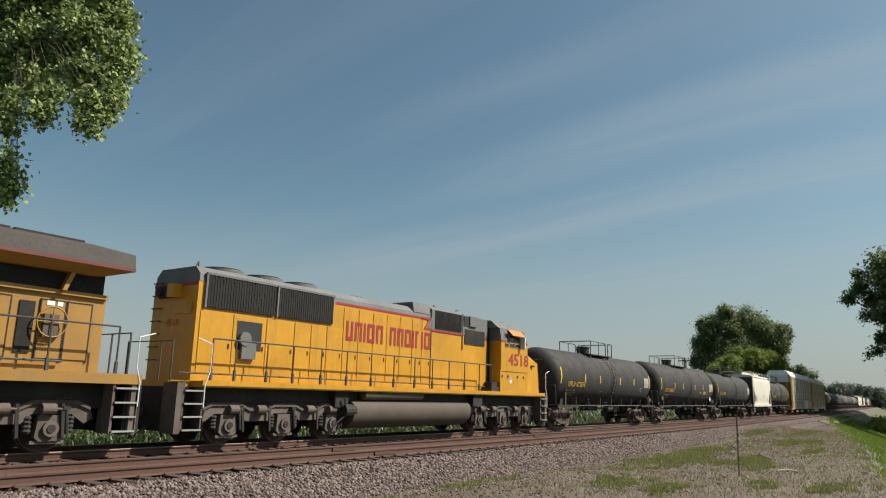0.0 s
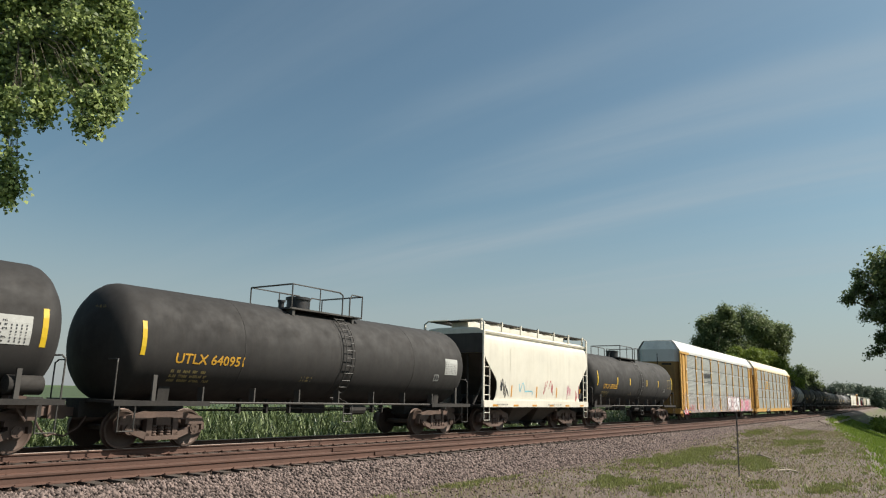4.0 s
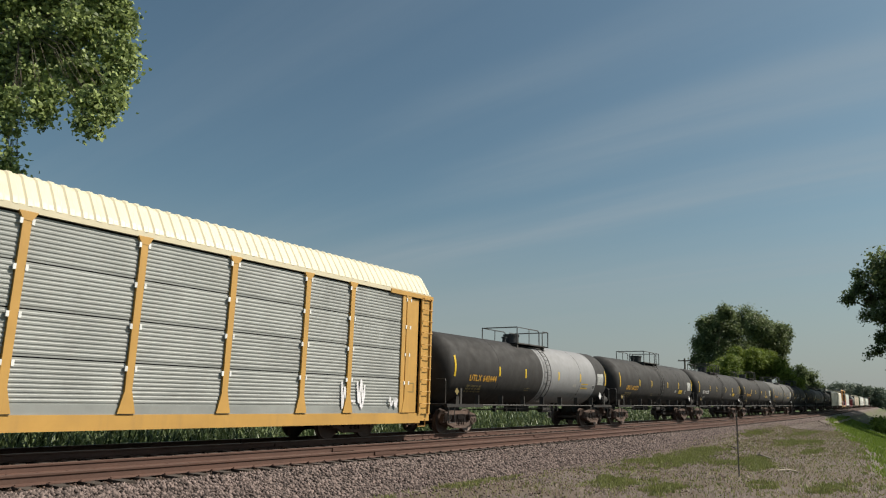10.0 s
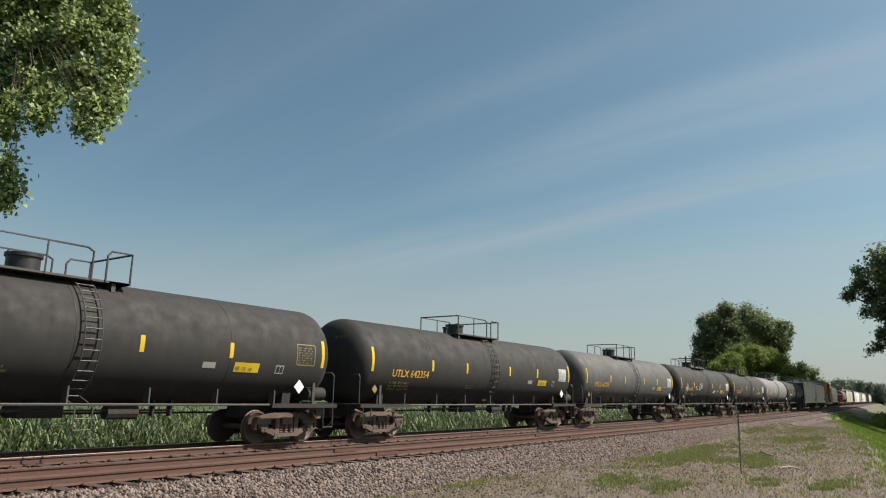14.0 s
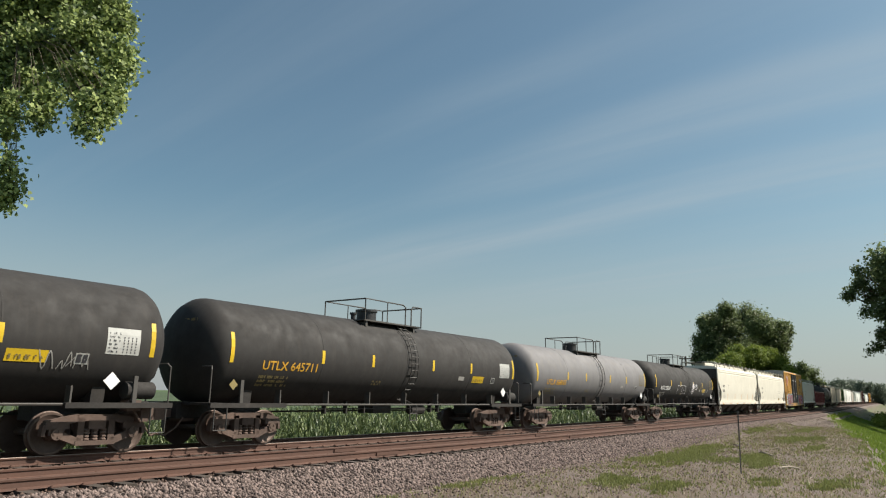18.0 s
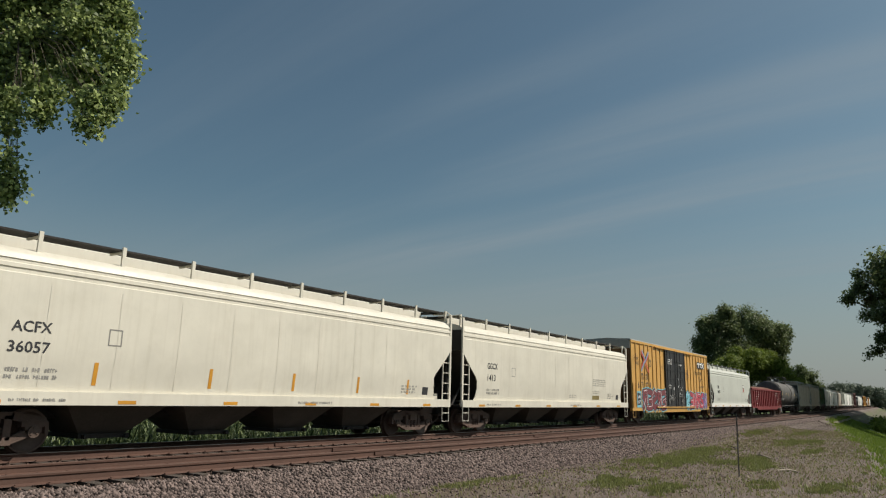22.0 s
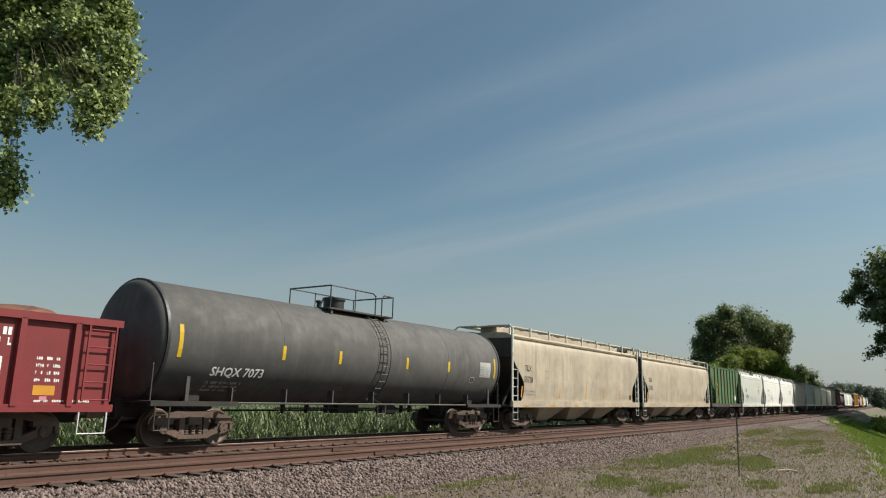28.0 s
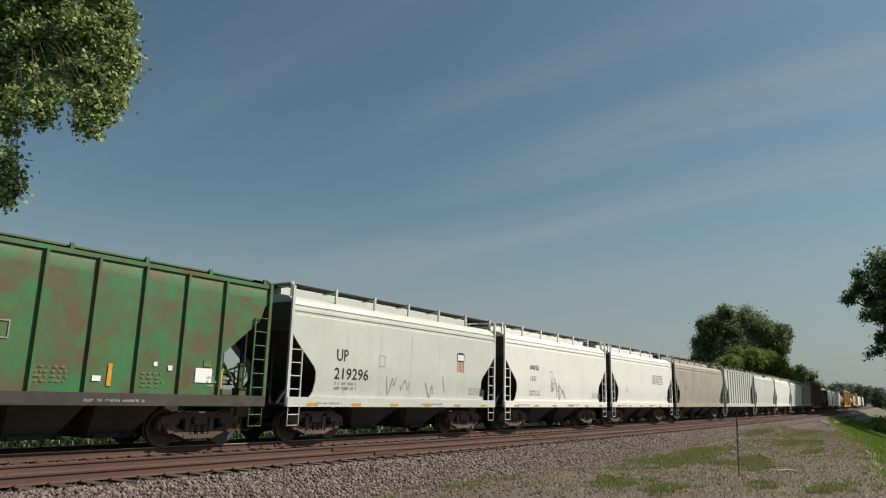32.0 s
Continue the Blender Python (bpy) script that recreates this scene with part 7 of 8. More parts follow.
    part("nose", Geo().loft([[(X(29.05), -1.42, walk_z), (X(30.75), -1.2, walk_z), (X(30.75), 1.2, walk_z), (X(29.05), 1.42, walk_z)], [(X(29.05), -1.42, 3.3), (X(30.7), -1.15, 3.05), (X(30.7), 1.15, 3.05), (X(29.05), 1.42, 3.3)],
                            [(X(29.05), -1.3, 3.5), (X(30.4), -1.0, 3.25), (X(30.4), 1.0, 3.25), (X(29.05), 1.3, 3.5)]]), YELLOW, car)
    part("nose_latch", Geo().box(X(29.7), X(30.0), -1.38, -1.32, 2.85, 2.93), GRIME, car)
    part("bell_bracket", Geo().tube([(X(29.7), -0.9, 3.35), (X(29.7), -0.9, 3.55), (X(30.1), -0.9, 3.5), (X(30.1), -0.9, 3.25)], 0.02), RAIL_DARK, car)
    part("windshield", Geo().add([(X(29.06), -1.3, 3.6), (X(29.06), -0.1, 3.6), (X(28.87), -0.1, 4.3), (X(28.87), -1.3, 4.3)], [(0, 1, 2, 3)]), GLASS, car)
    part("horn", Geo().box(X(26.7), X(28.0), -0.3, 0.1, 4.7, 4.8).tube([(X(26.9), -0.6, 4.76), (X(28.4), -0.6, 4.8)], 0.03), GRIME, car)
    part("rear_platform", Geo().box(X(30.4), X(30.95), -1.45, 1.45, 1.55, 1.66), YELLOW, car)
    part("rear_pilot", Geo().box(X(30.6), X(30.95), -1.4, 1.4, 0.4, 1.5), GRIME, car)
    end_steps(car, X(30.95), -1)
    part("rear_rail", Geo().tube([(X(30.9), -1.1, 1.65), (X(30.9), -1.1, 2.6), (X(30.9), 1.1, 2.6), (X(30.9), 1.1, 1.65)], 0.024), RAIL_DARK, car)
    side = flat_side(-cy - 0.008)
    heavy("4518", 0.5, LOCO_RED, car, side, X(27.25), 2.82, 1.3, "red road number")
    decal("crest_emblem", [[(X(27.4), 2.05), (X(27.54), 2.05), (X(27.58), 2.24), (X(27.47), 2.3), (X(27.36), 2.24)]], STENCIL_W, car, side)
    decal("emblem_top", oblong(X(27.38), X(27.55), 2.2, 2.26), BLUE_SIGN, car, flat_side(-cy - 0.011))
    part("nose_seam", Geo().box(X(26.65), X(29.0), -cy - 0.01, -cy, 2.53, 2.55), GRIME, car)
    for x in (26.7, 27.2, 28.05, 28.6):
        part("cab_latch", Geo().box(X(x), X(x) + 0.06, -cy - 0.03, -cy, 2.28, 2.38), GRIME, car)
    # the name along the hood, as plain red blocks of its letter widths
    hood = flat_side(-hy - 0.03)
    u = X(17.3)
    for k, w in enumerate((0.34, 0.36, 0.1, 0.38, 0.36, 0.0, 0.34, 0.36, 0.36, 0.1, 0.28, 0.1, 0.36)):
        if w:
            part_w = 0.105
            rim = oblong(u, u + min(part_w, w), 2.98, 3.62) + (oblong(u + w - part_w, u + w, 2.98, 3.62) if w > 0.2 and k not in (10,) else []) + (oblong(u + part_w, u + w - part_w, 3.5, 3.62) if w > 0.2 and k != 0 else []) + (oblong(u + part_w, u + w - part_w, 2.98, 3.1) if k in (0, 3, 8, 12) else [])
            decal("letter_block", [[(a, b + 0.17) for a, b in q] for q in rim], LOCO_RED, car, hood)
            u += w + 0.09
        else:
            u += 0.3
    loco_truck(car, X(14.7), (-2.0, 0.0, 2.0))
    loco_truck(car, X(27.45), (-2.0, 0.0, 2.0))
    couplers(car, (hi - lo) / 2)
    return car


def slats(x0, x1, y, z0, z1, n):
    g = Geo()
    for k in range(n):
        x = x0 + (x1 - x0) * (k + 0.5) / n
        g.box(x - 0.018, x + 0.018, y, y + 0.02, z0, z1)
    return g


def lead_loco(lo, hi):
    """The leading unit; its radiator end with the overhanging wing is what comes into view."""
    car = vehicle("diesel_locomotive", lo, hi, "yellow diesel locomotive with overhanging grey radiator wing at its rear", "locomotive", "locomotives of the freight train")
    c = (lo + hi) / 2
    X = lambda v: v + 0.8 - c
    wz, hy = 1.7, 0.98
    part("frame_sill", Geo().box(X(-11.5), X(9.0), -1.5, 1.5, 1.5, wz).box(X(-11.5), X(9.0), -1.53, -1.5, 1.5, wz + 0.03), YELLOW_WORN, car)
    part("underframe", Geo().box(X(-11.6), X(9.1), -1.1, 1.1, 0.95, 1.5), GRIME, car)
    part("hood", Geo().box(X(-8.0), X(8.2), -hy, hy, wz, 3.5), YELLOW_WORN, car)
    part("hood_roof", Geo().prism([(-hy, 3.75), (hy, 3.75), (hy - 0.1, 4.35), (-hy + 0.1, 4.35)], "x", X(-8.0), X(3.0)), GREY_WORN, car)
    part("radiator_core", Geo().box(X(2.8), X(8.1), -1.0, 1.0, 3.5, 4.05), GRILLE, car, "black radiator intake under the wing")
    part("wing_lower", Geo().loft([[(X(2.6), -1.2, 3.92), (X(7.9), -1.2, 3.92), (X(7.9), 1.2, 3.92), (X(2.6), 1.2, 3.92)], [(X(2.6), -1.52, 4.1), (X(8.5), -1.52, 4.1), (X(8.5), 1.52, 4.1), (X(2.6), 1.52, 4.1)]]), YELLOW_WORN, car)
    part("radiator_wing", Geo().loft([[(X(2.6), -1.53, 4.18), (X(8.52), -1.53, 4.18), (X(8.52), 1.53, 4.18), (X(2.6), 1.53, 4.18)], [(X(2.6), -1.5, 4.5), (X(8.5), -1.5, 4.5), (X(8.5), 1.5, 4.5), (X(2.6), 1.5, 4.5)], [(X(2.6), -1.25, 4.62), (X(7.6), -1.25, 4.62), (X(7.6), 1.25, 4.62), (X(2.6), 1.25, 4.62)]]), GREY_WORN, car)
    part("red_stripe", Geo().box(X(2.6), X(8.53), -1.54, 1.54, 4.1, 4.18), RED_FADED, car)
    for a, b in ((2.7, 4.2), (4.3, 5.8), (5.9, 7.4)):
        part("radiator_grille", Geo().box(X(a), X(b), -1.2, 1.2, 4.62, 4.68), GRIME, car)
    for v in (5.2, 7.05):
        part("wing_strut", Geo().prism([(X(v), 3.5), (X(v) + 0.1, 3.5), (X(v) + 0.3, 4.05), (X(v) + 0.2, 4.05)], "y", -1.2, -1.05), YELLOW_WORN, car)
    part("lower_ledge", Geo().box(X(2.8), X(8.2), -1.06, -hy, 3.42, 3.52), YELLOW_WORN, car)
    for a, b in ((3.0, 3.5), (6.3, 6.62)):
        part("door_louvre", Geo().box(X(a), X(b), -hy - 0.03, -hy, 2.1, 3.2), GRILLE, car)
    for a, b in ((5.2, 6.1), (6.75, 7.26), (7.33, 7.86)):
        part("hood_door", Geo().box(X(a), X(b), -hy - 0.03, -hy, 2.0, 3.3), YELLOW_WORN, car)
        d = part("door_gasket", Geo().box(X(a) - 0.03, X(a), -hy - 0.035, -hy, 1.95, 3.28).box(X(b), X(b) + 0.03, -hy - 0.035, -hy, 1.95, 3.28).box(X(a), X(b), -hy - 0.035, -hy, 3.25, 3.28), GRIME, car)
    part("hand_brake_wheel", wheel_ring((X(6.96), -hy - 0.16, 2.78), 0.33, "y"), YELLOW_WORN, car)
    part("hand_brake_box", Geo().box(X(6.8), X(7.12), -hy - 0.12, -hy, 2.45, 2.95), TANK_TAN, car)
    decal("notice", oblong(X(6.85), X(7.02), 3.15, 3.25) + oblong(X(7.08), X(7.2), 3.15, 3.25), PANEL_W, car, flat_side(-hy - 0.04))
    part("walkway_pipe", Geo().tube([(X(2.6), -hy - 0.1, 1.95), (X(7.3), -hy - 0.1, 1.95)], 0.025), RAIL_DARK, car)
    hand_rail(car, [X(v) for v in (0.2, 2.6, 5.0, 6.8, 8.35)], -1.46, wz, 2.8)
    part("end_rail", Geo().tube([(X(8.8), -1.2, 1.7), (X(8.8), -1.2, 2.7), (X(8.8), 1.2, 2.7), (X(8.8), 1.2, 1.7)], 0.024).tube([(X(8.8), -0.4, 1.7), (X(8.8), -0.4, 2.7)], 0.024), RAIL_DARK, car)
    part("end_pilot", Geo().box(X(8.7), X(9.1), -1.4, 1.4, 0.4, 1.5), GRIME, car)
    decal("walkway_mark", oblong(X(3.6), X(4.0), 1.56, 1.7), PANEL_W, car, flat_side(-1.536))
    end_steps(car, X(8.95), -1)
    part("cab", Geo().box(X(-11.0), X(-8.0), -1.5, 1.5, wz, 4.4), YELLOW_WORN, car)
    part("fuel_tank", Geo().box(X(-4.5), X(1.8), -1.45, 1.45, 0.4, 1.2), TANK_TAN, car)
    loco_truck(car, X(5.2), (-2.0, 0.0, 2.0))
    loco_truck(car, X(-7.6), (-2.0, 0.0, 2.0))
    couplers(car, (hi - lo) / 2)
    return car

# ---- the train, from front to rear ----
# Coupling points along the train, in metres from the camera's square at the start.
JOINTS = [-12.2, 10.4, 31.6, 47.5, 63.9, 80.0, 91.5, 107.5, 135.4, 163.6, 181.4, 199.2, 216.9, 234.6, 252.2, 269.8, 287.5, 304.9, 322.4, 340.8, 359.9, 379.2,
          396.8, 416.7, 434.3, 451.4, 468.9, 481.1, 493.6, 506.0, 518.5, 534.0, 548.0]
J = lambda k: (JOINTS[k], JOINTS[k + 1])
Y, W, K = STENCIL_Y, STENCIL_W, STENCIL_K
lead_loco(*J(0))
second_loco(*J(1))
black = "matt black tank car with yellow stencils and reflector strips"
tank_car(*J(2), black, TANK_BLACK, "UTLX 672674", Y, panel="white", reservoir=True, seed=10)
tank_car(*J(3), black, TANK_BLACK, "UTLX 643811", Y, r=1.53, zc=2.58, text_at=0.11, panel="white", placard=True, reservoir=True, seed=20, bars6=(0.04, 0.25, 0.39, 0.595, 0.75, 0.945))
tank_car(*J(4), "matt black tank car with yellow stencils and small placards", TANK_BLACK, "UTLX 640951", Y, seed=30, panel="white", text_at=0.11, bars6=(0.04,) )
hopper_car(*J(5), "short cream covered hopper with colourful spray tags", HOP_WHITE, bays=2, seams=6, seed=40, grooved=False, board_dark=True, side_bars=(-0.55, -0.1, 0.3, 0.82),
           marks=[("scrawl", -0.45, 1.45, 1.6, 0.8, SPRAY_CYAN, 1), ("scrawl", 0.0, 1.4, 1.3, 0.8, SPRAY_RED, 2), ("scrawl", 0.52, 1.35, 0.45, 0.9, SPRAY_PINK, 3), ("scrawl", 0.72, 1.3, 0.4, 0.75, SPRAY_RED, 4), ("scrawl", -0.75, 1.5, 0.8, 0.7, STENCIL_K, 5)])
tank_car(*J(6), "matt black tank car with yellow stencils and orange notice", TANK_BLACK, "UTLX 670235", Y, r=1.51, zc=2.57, text_at=0.11, seed=50)


STROKES = {"U": [[(0, 1), (0.04, 0.25), (0.35, 0.02), (0.7, 0.1), (0.95, 1)]], "E": [[(1, 1), (0.05, 0.95), (0, 0.05), (1, 0)], [(0.05, 0.5), (0.8, 0.55)]],
           "S": [[(1, 0.85), (0.55, 1), (0.08, 0.85), (0.15, 0.58), (0.85, 0.42), (0.92, 0.15), (0.5, 0), (0, 0.14)]], "M": [[(0, 0), (0.08, 1), (0.5, 0.4), (0.92, 1), (1, 0)]],
           "O": [[(0.5, 1), (0.06, 0.8), (0, 0.25), (0.5, 0), (1, 0.25), (0.94, 0.8), (0.5, 1)]], "R": [[(0, 0), (0.03, 1), (0.85, 0.92), (0.9, 0.62), (0.1, 0.5)], [(0.4, 0.5), (1, 0)]],
           "N": [[(0, 0), (0.05, 1), (0.9, 0.02), (1, 1)]]}


def mural(car, u, v, w, h, forms, fills, yy, halo=None, edge=None):
    """Fat sprayed forms in three coats: a pale halo, a dark edge, and each form filled in its own colour."""
    n, rnd = len(forms), random.Random(len(forms) * 7 + round(u * 10))
    lines = []
    for k, c in enumerate(forms):
        a, b, tip = u + w * (k + 0.12) / n, w * 0.76 / n, rnd.uniform(-0.05, 0.12) * h
        lines.append([[(a + p * b + tip * q, v + 0.12 * h + q * 0.76 * h * (1 + 0.06 * math.sin(9 * k + 3 * p))) for p, q in [(1 - i, (1 - j if k % 3 == 1 else j)) for i, j in stroke]] for stroke in STROKES[c]])
    thick = min(0.24 * h, 0.34 * w / n)
    for name, wide, mat, lift in (("mural_halo", 1.6, halo or SPRAY_W, 0.0), ("mural_edge", 1.3, edge or STENCIL_K, 0.005)):
        decal(name, [q for form in lines for stroke in form for q in ribbon(stroke, thick * wide)], mat, car, lambda a, b, lift=lift: (a, yy - lift, b))
    for k, form in enumerate(lines):
        decal("mural_letter", [q for stroke in form for q in ribbon(stroke, thick)], fills[k % len(fills)], car, lambda a, b: (a, yy - 0.010, b), "sprayed letter form of the mural")
        decal("mural_glint", [q for stroke in form for q in ribbon([(p + 0.2 * thick, r + 0.25 * thick) for p, r in stroke[:3]], thick * 0.12)], SPRAY_W, car, lambda a, b: (a, yy - 0.015, b))


def tags_first(car, side):
    """Years of faded spray along the base, with a few fresher pieces."""
    posts = (-12.7, -11.7) + RACK_POSTS[1:]
    for a, b in zip(posts, posts[1:]):
        decal("faded_spray", oblong(a + 0.12, b - 0.12, 0.84, 2.2), FADED_SPRAY, car, lambda u, v: (u, -1.606, v))
    decal("sill_spray", oblong(-12.7, 12.6, 0.62, 0.8), FADED_SPRAY, car, lambda u, v: (u, -1.607, v))
    for k, u in enumerate((-11.4, -8.9, -5.0, 0.3, 3.3)):
        decal("spray_tag", scrawl(u, 0.62, 1.6, 0.75, 80 + k, 3, 0.05), (SPRAY_RED, SPRAY_PALE, SPRAY_PALE, SPRAY_ASH, SPRAY_PALE)[k], car, lambda a, b: (a, -1.66, b))
    decal("spray_halo", [[(-12.6, 0.5), (-12.3, 1.0), (-12.1, 0.7), (-11.7, 1.1), (-11.5, 0.5)]], SPRAY_RED, car, lambda a, b: (a, -1.612, b))
    decal("spray_tag", ribbon([(-12.4, 0.55), (-12.1, 0.95), (-11.9, 0.6), (-11.6, 0.9)], 0.1), SPRAY_W, car, lambda a, b: (a, -1.616, b))
    mural(car, 1.5, 0.66, 4.8, 1.2, "RESR", (SPRAY_W, SPRAY_PALE, SPRAY_W), -1.64, SPRAY_PALE, SPRAY_MAUVE)
    mural(car, 6.9, 0.64, 4.8, 1.05, "ENSRE", (SPRAY_PINK, SPRAY_PALE, SPRAY_PINK), -1.64, SPRAY_PALE, SPRAY_MAUVE)
    decal("spray_tag", scrawl(-12.0, 3.0, 0.7, 0.6, 99, 2, 0.04), SPRAY_CYAN, car, lambda a, b: (a, -1.575, b))
    for k in range(7):
        decal("sill_reflector", oblong(-11.5 + 3.4 * k, -10.9 + 3.4 * k, 0.63, 0.72), AMBER, car, lambda u, v: (u, -1.612, v))


def emblem_first(car, side):
    decal("company_emblem", oblong(-6.1, -5.1, 3.62, 3.67) + oblong(-6.1, -5.0, 3.52, 3.57) + oblong(-6.1, -4.9, 3.42, 3.47) + oblong(-6.1, -5.0, 3.32, 3.37) + oblong(-4.9, -4.55, 3.35, 3.68) + oblong(-4.45, -4.1, 3.35, 3.68), STENCIL_K, car, lambda a, b: (a - 0.25, -1.606, b), "black company emblem")
    decal("company_wording", bars(-5.0, 2.85, 1.2, 0.35, 2, 3, 0.6), STENCIL_K, car, lambda a, b: (a - 0.25, -1.606, b))


def tags_second(car, side):
    hand = lambda a, b: (a, -1.575, b)
    for word, u, v in (("SEE", -12.5, 3.1), ("YA LATER", -12.55, 2.72), ("HOTDOGS", -12.55, 2.35)):
        lettering(word, 0.26, SPRAY_W, car, hand, u, v, 0.5, slant=0.1, name="chalk_writing")
    decal("chalk_writing", ribbon([(-12.55, 2.2), (-11.9, 2.24), (-11.88, 2.1)], 0.025) + ribbon([(-12.4, 2.02), (-12.0, 2.0), (-12.2, 1.88), (-12.25, 1.7)], 0.03), SPRAY_W, car, hand)
    decal("spray_tag", scrawl(8.6, 0.95, 1.2, 0.9, 70, 3, 0.09), SPRAY_W, car, lambda a, b: (a, -1.612, b))
    decal("spray_tag", scrawl(11.0, 0.95, 0.5, 0.6, 71, 2, 0.07), SPRAY_W, car, lambda a, b: (a, -1.64, b))
    lettering("ETTX 850001", 0.2, STENCIL_W, car, lambda a, b: (a, -1.607, b), -6.5, 0.53, 1.25)
    decal("number_field", oblong(-6.6, -4.2, 0.48, 0.79), BLACK, car, lambda a, b: (a, -1.604, b))


def emblem_second(car, side):
    on = lambda a, b: (a - 0.2, -1.606, b)
    ring = lambda u: ribbon([(u + 0.38, 3.75), (u + 0.1, 3.78), (u, 3.6), (u, 3.4), (u + 0.1, 3.25), (u + 0.38, 3.28)], 0.13)
    decal("company_emblem", ring(-6.0) + ribbon([(-5.1, 3.75), (-5.4, 3.72), (-5.35, 3.52), (-5.15, 3.5), (-5.1, 3.3), (-5.45, 3.28)], 0.12) + ribbon([(-4.9, 3.25), (-4.45, 3.78)], 0.13) + ribbon([(-4.9, 3.78), (-4.45, 3.25)], 0.13) + oblong(-6.1, -4.45, 3.0, 3.1), STENCIL_Y, car, on, "yellow company emblem")


autorack(*J(7), "silver-sided autorack with white roof and spray tags along its base", RACK_WHITE, tags_first, emblem_first, RACK_SILL, 0.6)
autorack(*J(8), "silver-sided autorack with cream roof and yellow posts", RACK_CREAM, tags_second, emblem_second)
tank_car(*J(9), "black tank car with a wide pale grey band", TANK_BLACK, "UTLX 643444", Y, text_at=0.11, band=(-0.02, 0.74, TANK_PALE), panel="white", placard=True, reservoir=True, seed=60)
tank_car(*J(10), black, TANK_BLACK, "UTLX 642375", Y, text_at=0.11, panel="white", placard=True, reservoir=True, seed=70)
tank_car(*J(11), "matt black tank car with white stencils", TANK_BLACK, "GATX 96178", W, text_at=0.11, panel=True, placard=True, reservoir=True, seed=80)
tank_car(*J(12), "glossy black tank car with yellow stencils", TANK_BLACK, "UTLX 642354", Y, text_at=0.11, panel="white", placard=True, reservoir=True, seed=90)
tank_car(*J(13), "faded black tank car with yellow stencils", TANK_DUSTY, "UTLX 642705", Y, text_at=0.11, panel="white", placard=True, reservoir=True, seed=100)
c = tank_car(*J(14), "black tank car with yellow stencils and white scrawled tags", TANK_BLACK, "UTLX 642415", Y, text_at=0.11, panel="white", placard=True, reservoir=True, seed=110)
for u, v, w, h, sd in ((-3.9, 2.05, 1.6, 0.45, 1), (-2.6, 2.15, 0.8, 0.5, 2), (1.8, 1.8, 0.8, 0.5, 3), (-6.4, 1.9, 0.5, 0.7, 4), (-4.8, 1.6, 1.8, 0.35, 5), (5.0, 1.8, 1.2, 0.4, 6)):
    decal("white_scrawl", scrawl(u, v, w, h, sd, 3, 0.03), STENCIL_GREY if sd > 4 else SPRAY_W, c, round_side(1.46, 2.55))
tank_car(*J(15), black, TANK_BLACK, "UTLX 645711", Y, text_at=0.11, panel="white", placard=True, reservoir=True, seed=120)
tank_car(*J(16), "dusty grey tank car with orange stencils", TANK_GREY, "UTLX 668065", Y, text_at=0.11, panel=True, placard=True, commodity=False, reservoir=True, seed=130)
c = tank_car(*J(17), "black tank car with white stencils and chalky tags", TANK_BLACK, "NATX 250262", W, text_at=0.11, panel=True, placard=True, seed=140)
fan = [q for k in range(7) for q in ribbon([(1.55, 2.62), (1.15 + 0.14 * k, 1.78 + 0.05 * abs(k - 3))], 0.05)] + ribbon([(1.2, 2.3), (1.55, 2.66), (1.95, 2.3)], 0.06)
loops = ribbon([(-2.6, 1.75), (-2.5, 2.35), (-2.1, 2.45), (-1.95, 2.3), (-1.6, 2.45), (-1.35, 2.35), (-1.5, 2.0), (-1.3, 1.75)], 0.03) + ribbon([(-0.95, 1.8), (-1.05, 2.4), (-0.5, 2.35), (-0.6, 2.1), (-0.35, 1.8), (-0.8, 1.8)], 0.03)
ring_pair = [q for cx in (2.25, 2.55) for q in ribbon([(cx + 0.15 * math.cos(a * 0.7), 2.35 + 0.2 * math.sin(a * 0.7)) for a in range(10)], 0.045)]
decal("white_scrawl", fan + loops + ring_pair + scrawl(4.2, 1.75, 1.2, 0.5, 9, 3, 0.03), SPRAY_W, c, round_side(1.46, 2.55))
decal("olive_scrawl", scrawl(2.8, 2.1, 1.8, 0.35, 10, 5, 0.03), STENCIL_DIM, c, round_side(1.46, 2.55))
hopper_car(*J(18), "long cream white covered hopper", HOP_WHITE, [("ACFX", -0.815, 2.5, 0.22, 0.8), ("36057", -0.82, 2.08, 0.22, 0.85)], K, bays=4, seams=10, seed=150, side_bars=(-0.6, -0.25, 0.08, 0.4, 0.7), marks=[("bars", -0.82, 1.1, 1.1, 0.13, K, 7)])
hopper_car(*J(19), "long cream covered hopper with black stencils", HOP_WHITE, [("GGCX", -0.795, 2.58, 0.24, 0.82), ("1413", -0.80, 2.1, 0.24, 0.72)], K, bays=4, seams=11, seed=160, marks=[("bars", 0.42, 2.15, 2.0, 0.42, STENCIL_GREY, 3), ("bars", 0.42, 1.75, 1.0, 0.2, STENCIL_GREY, 4), ("block", 0.42, 1.42, 0.95, 0.22, STENCIL_DIM, 5), ("bars", 0.1, 1.5, 0.9, 0.2, STENCIL_GREY, 6)])


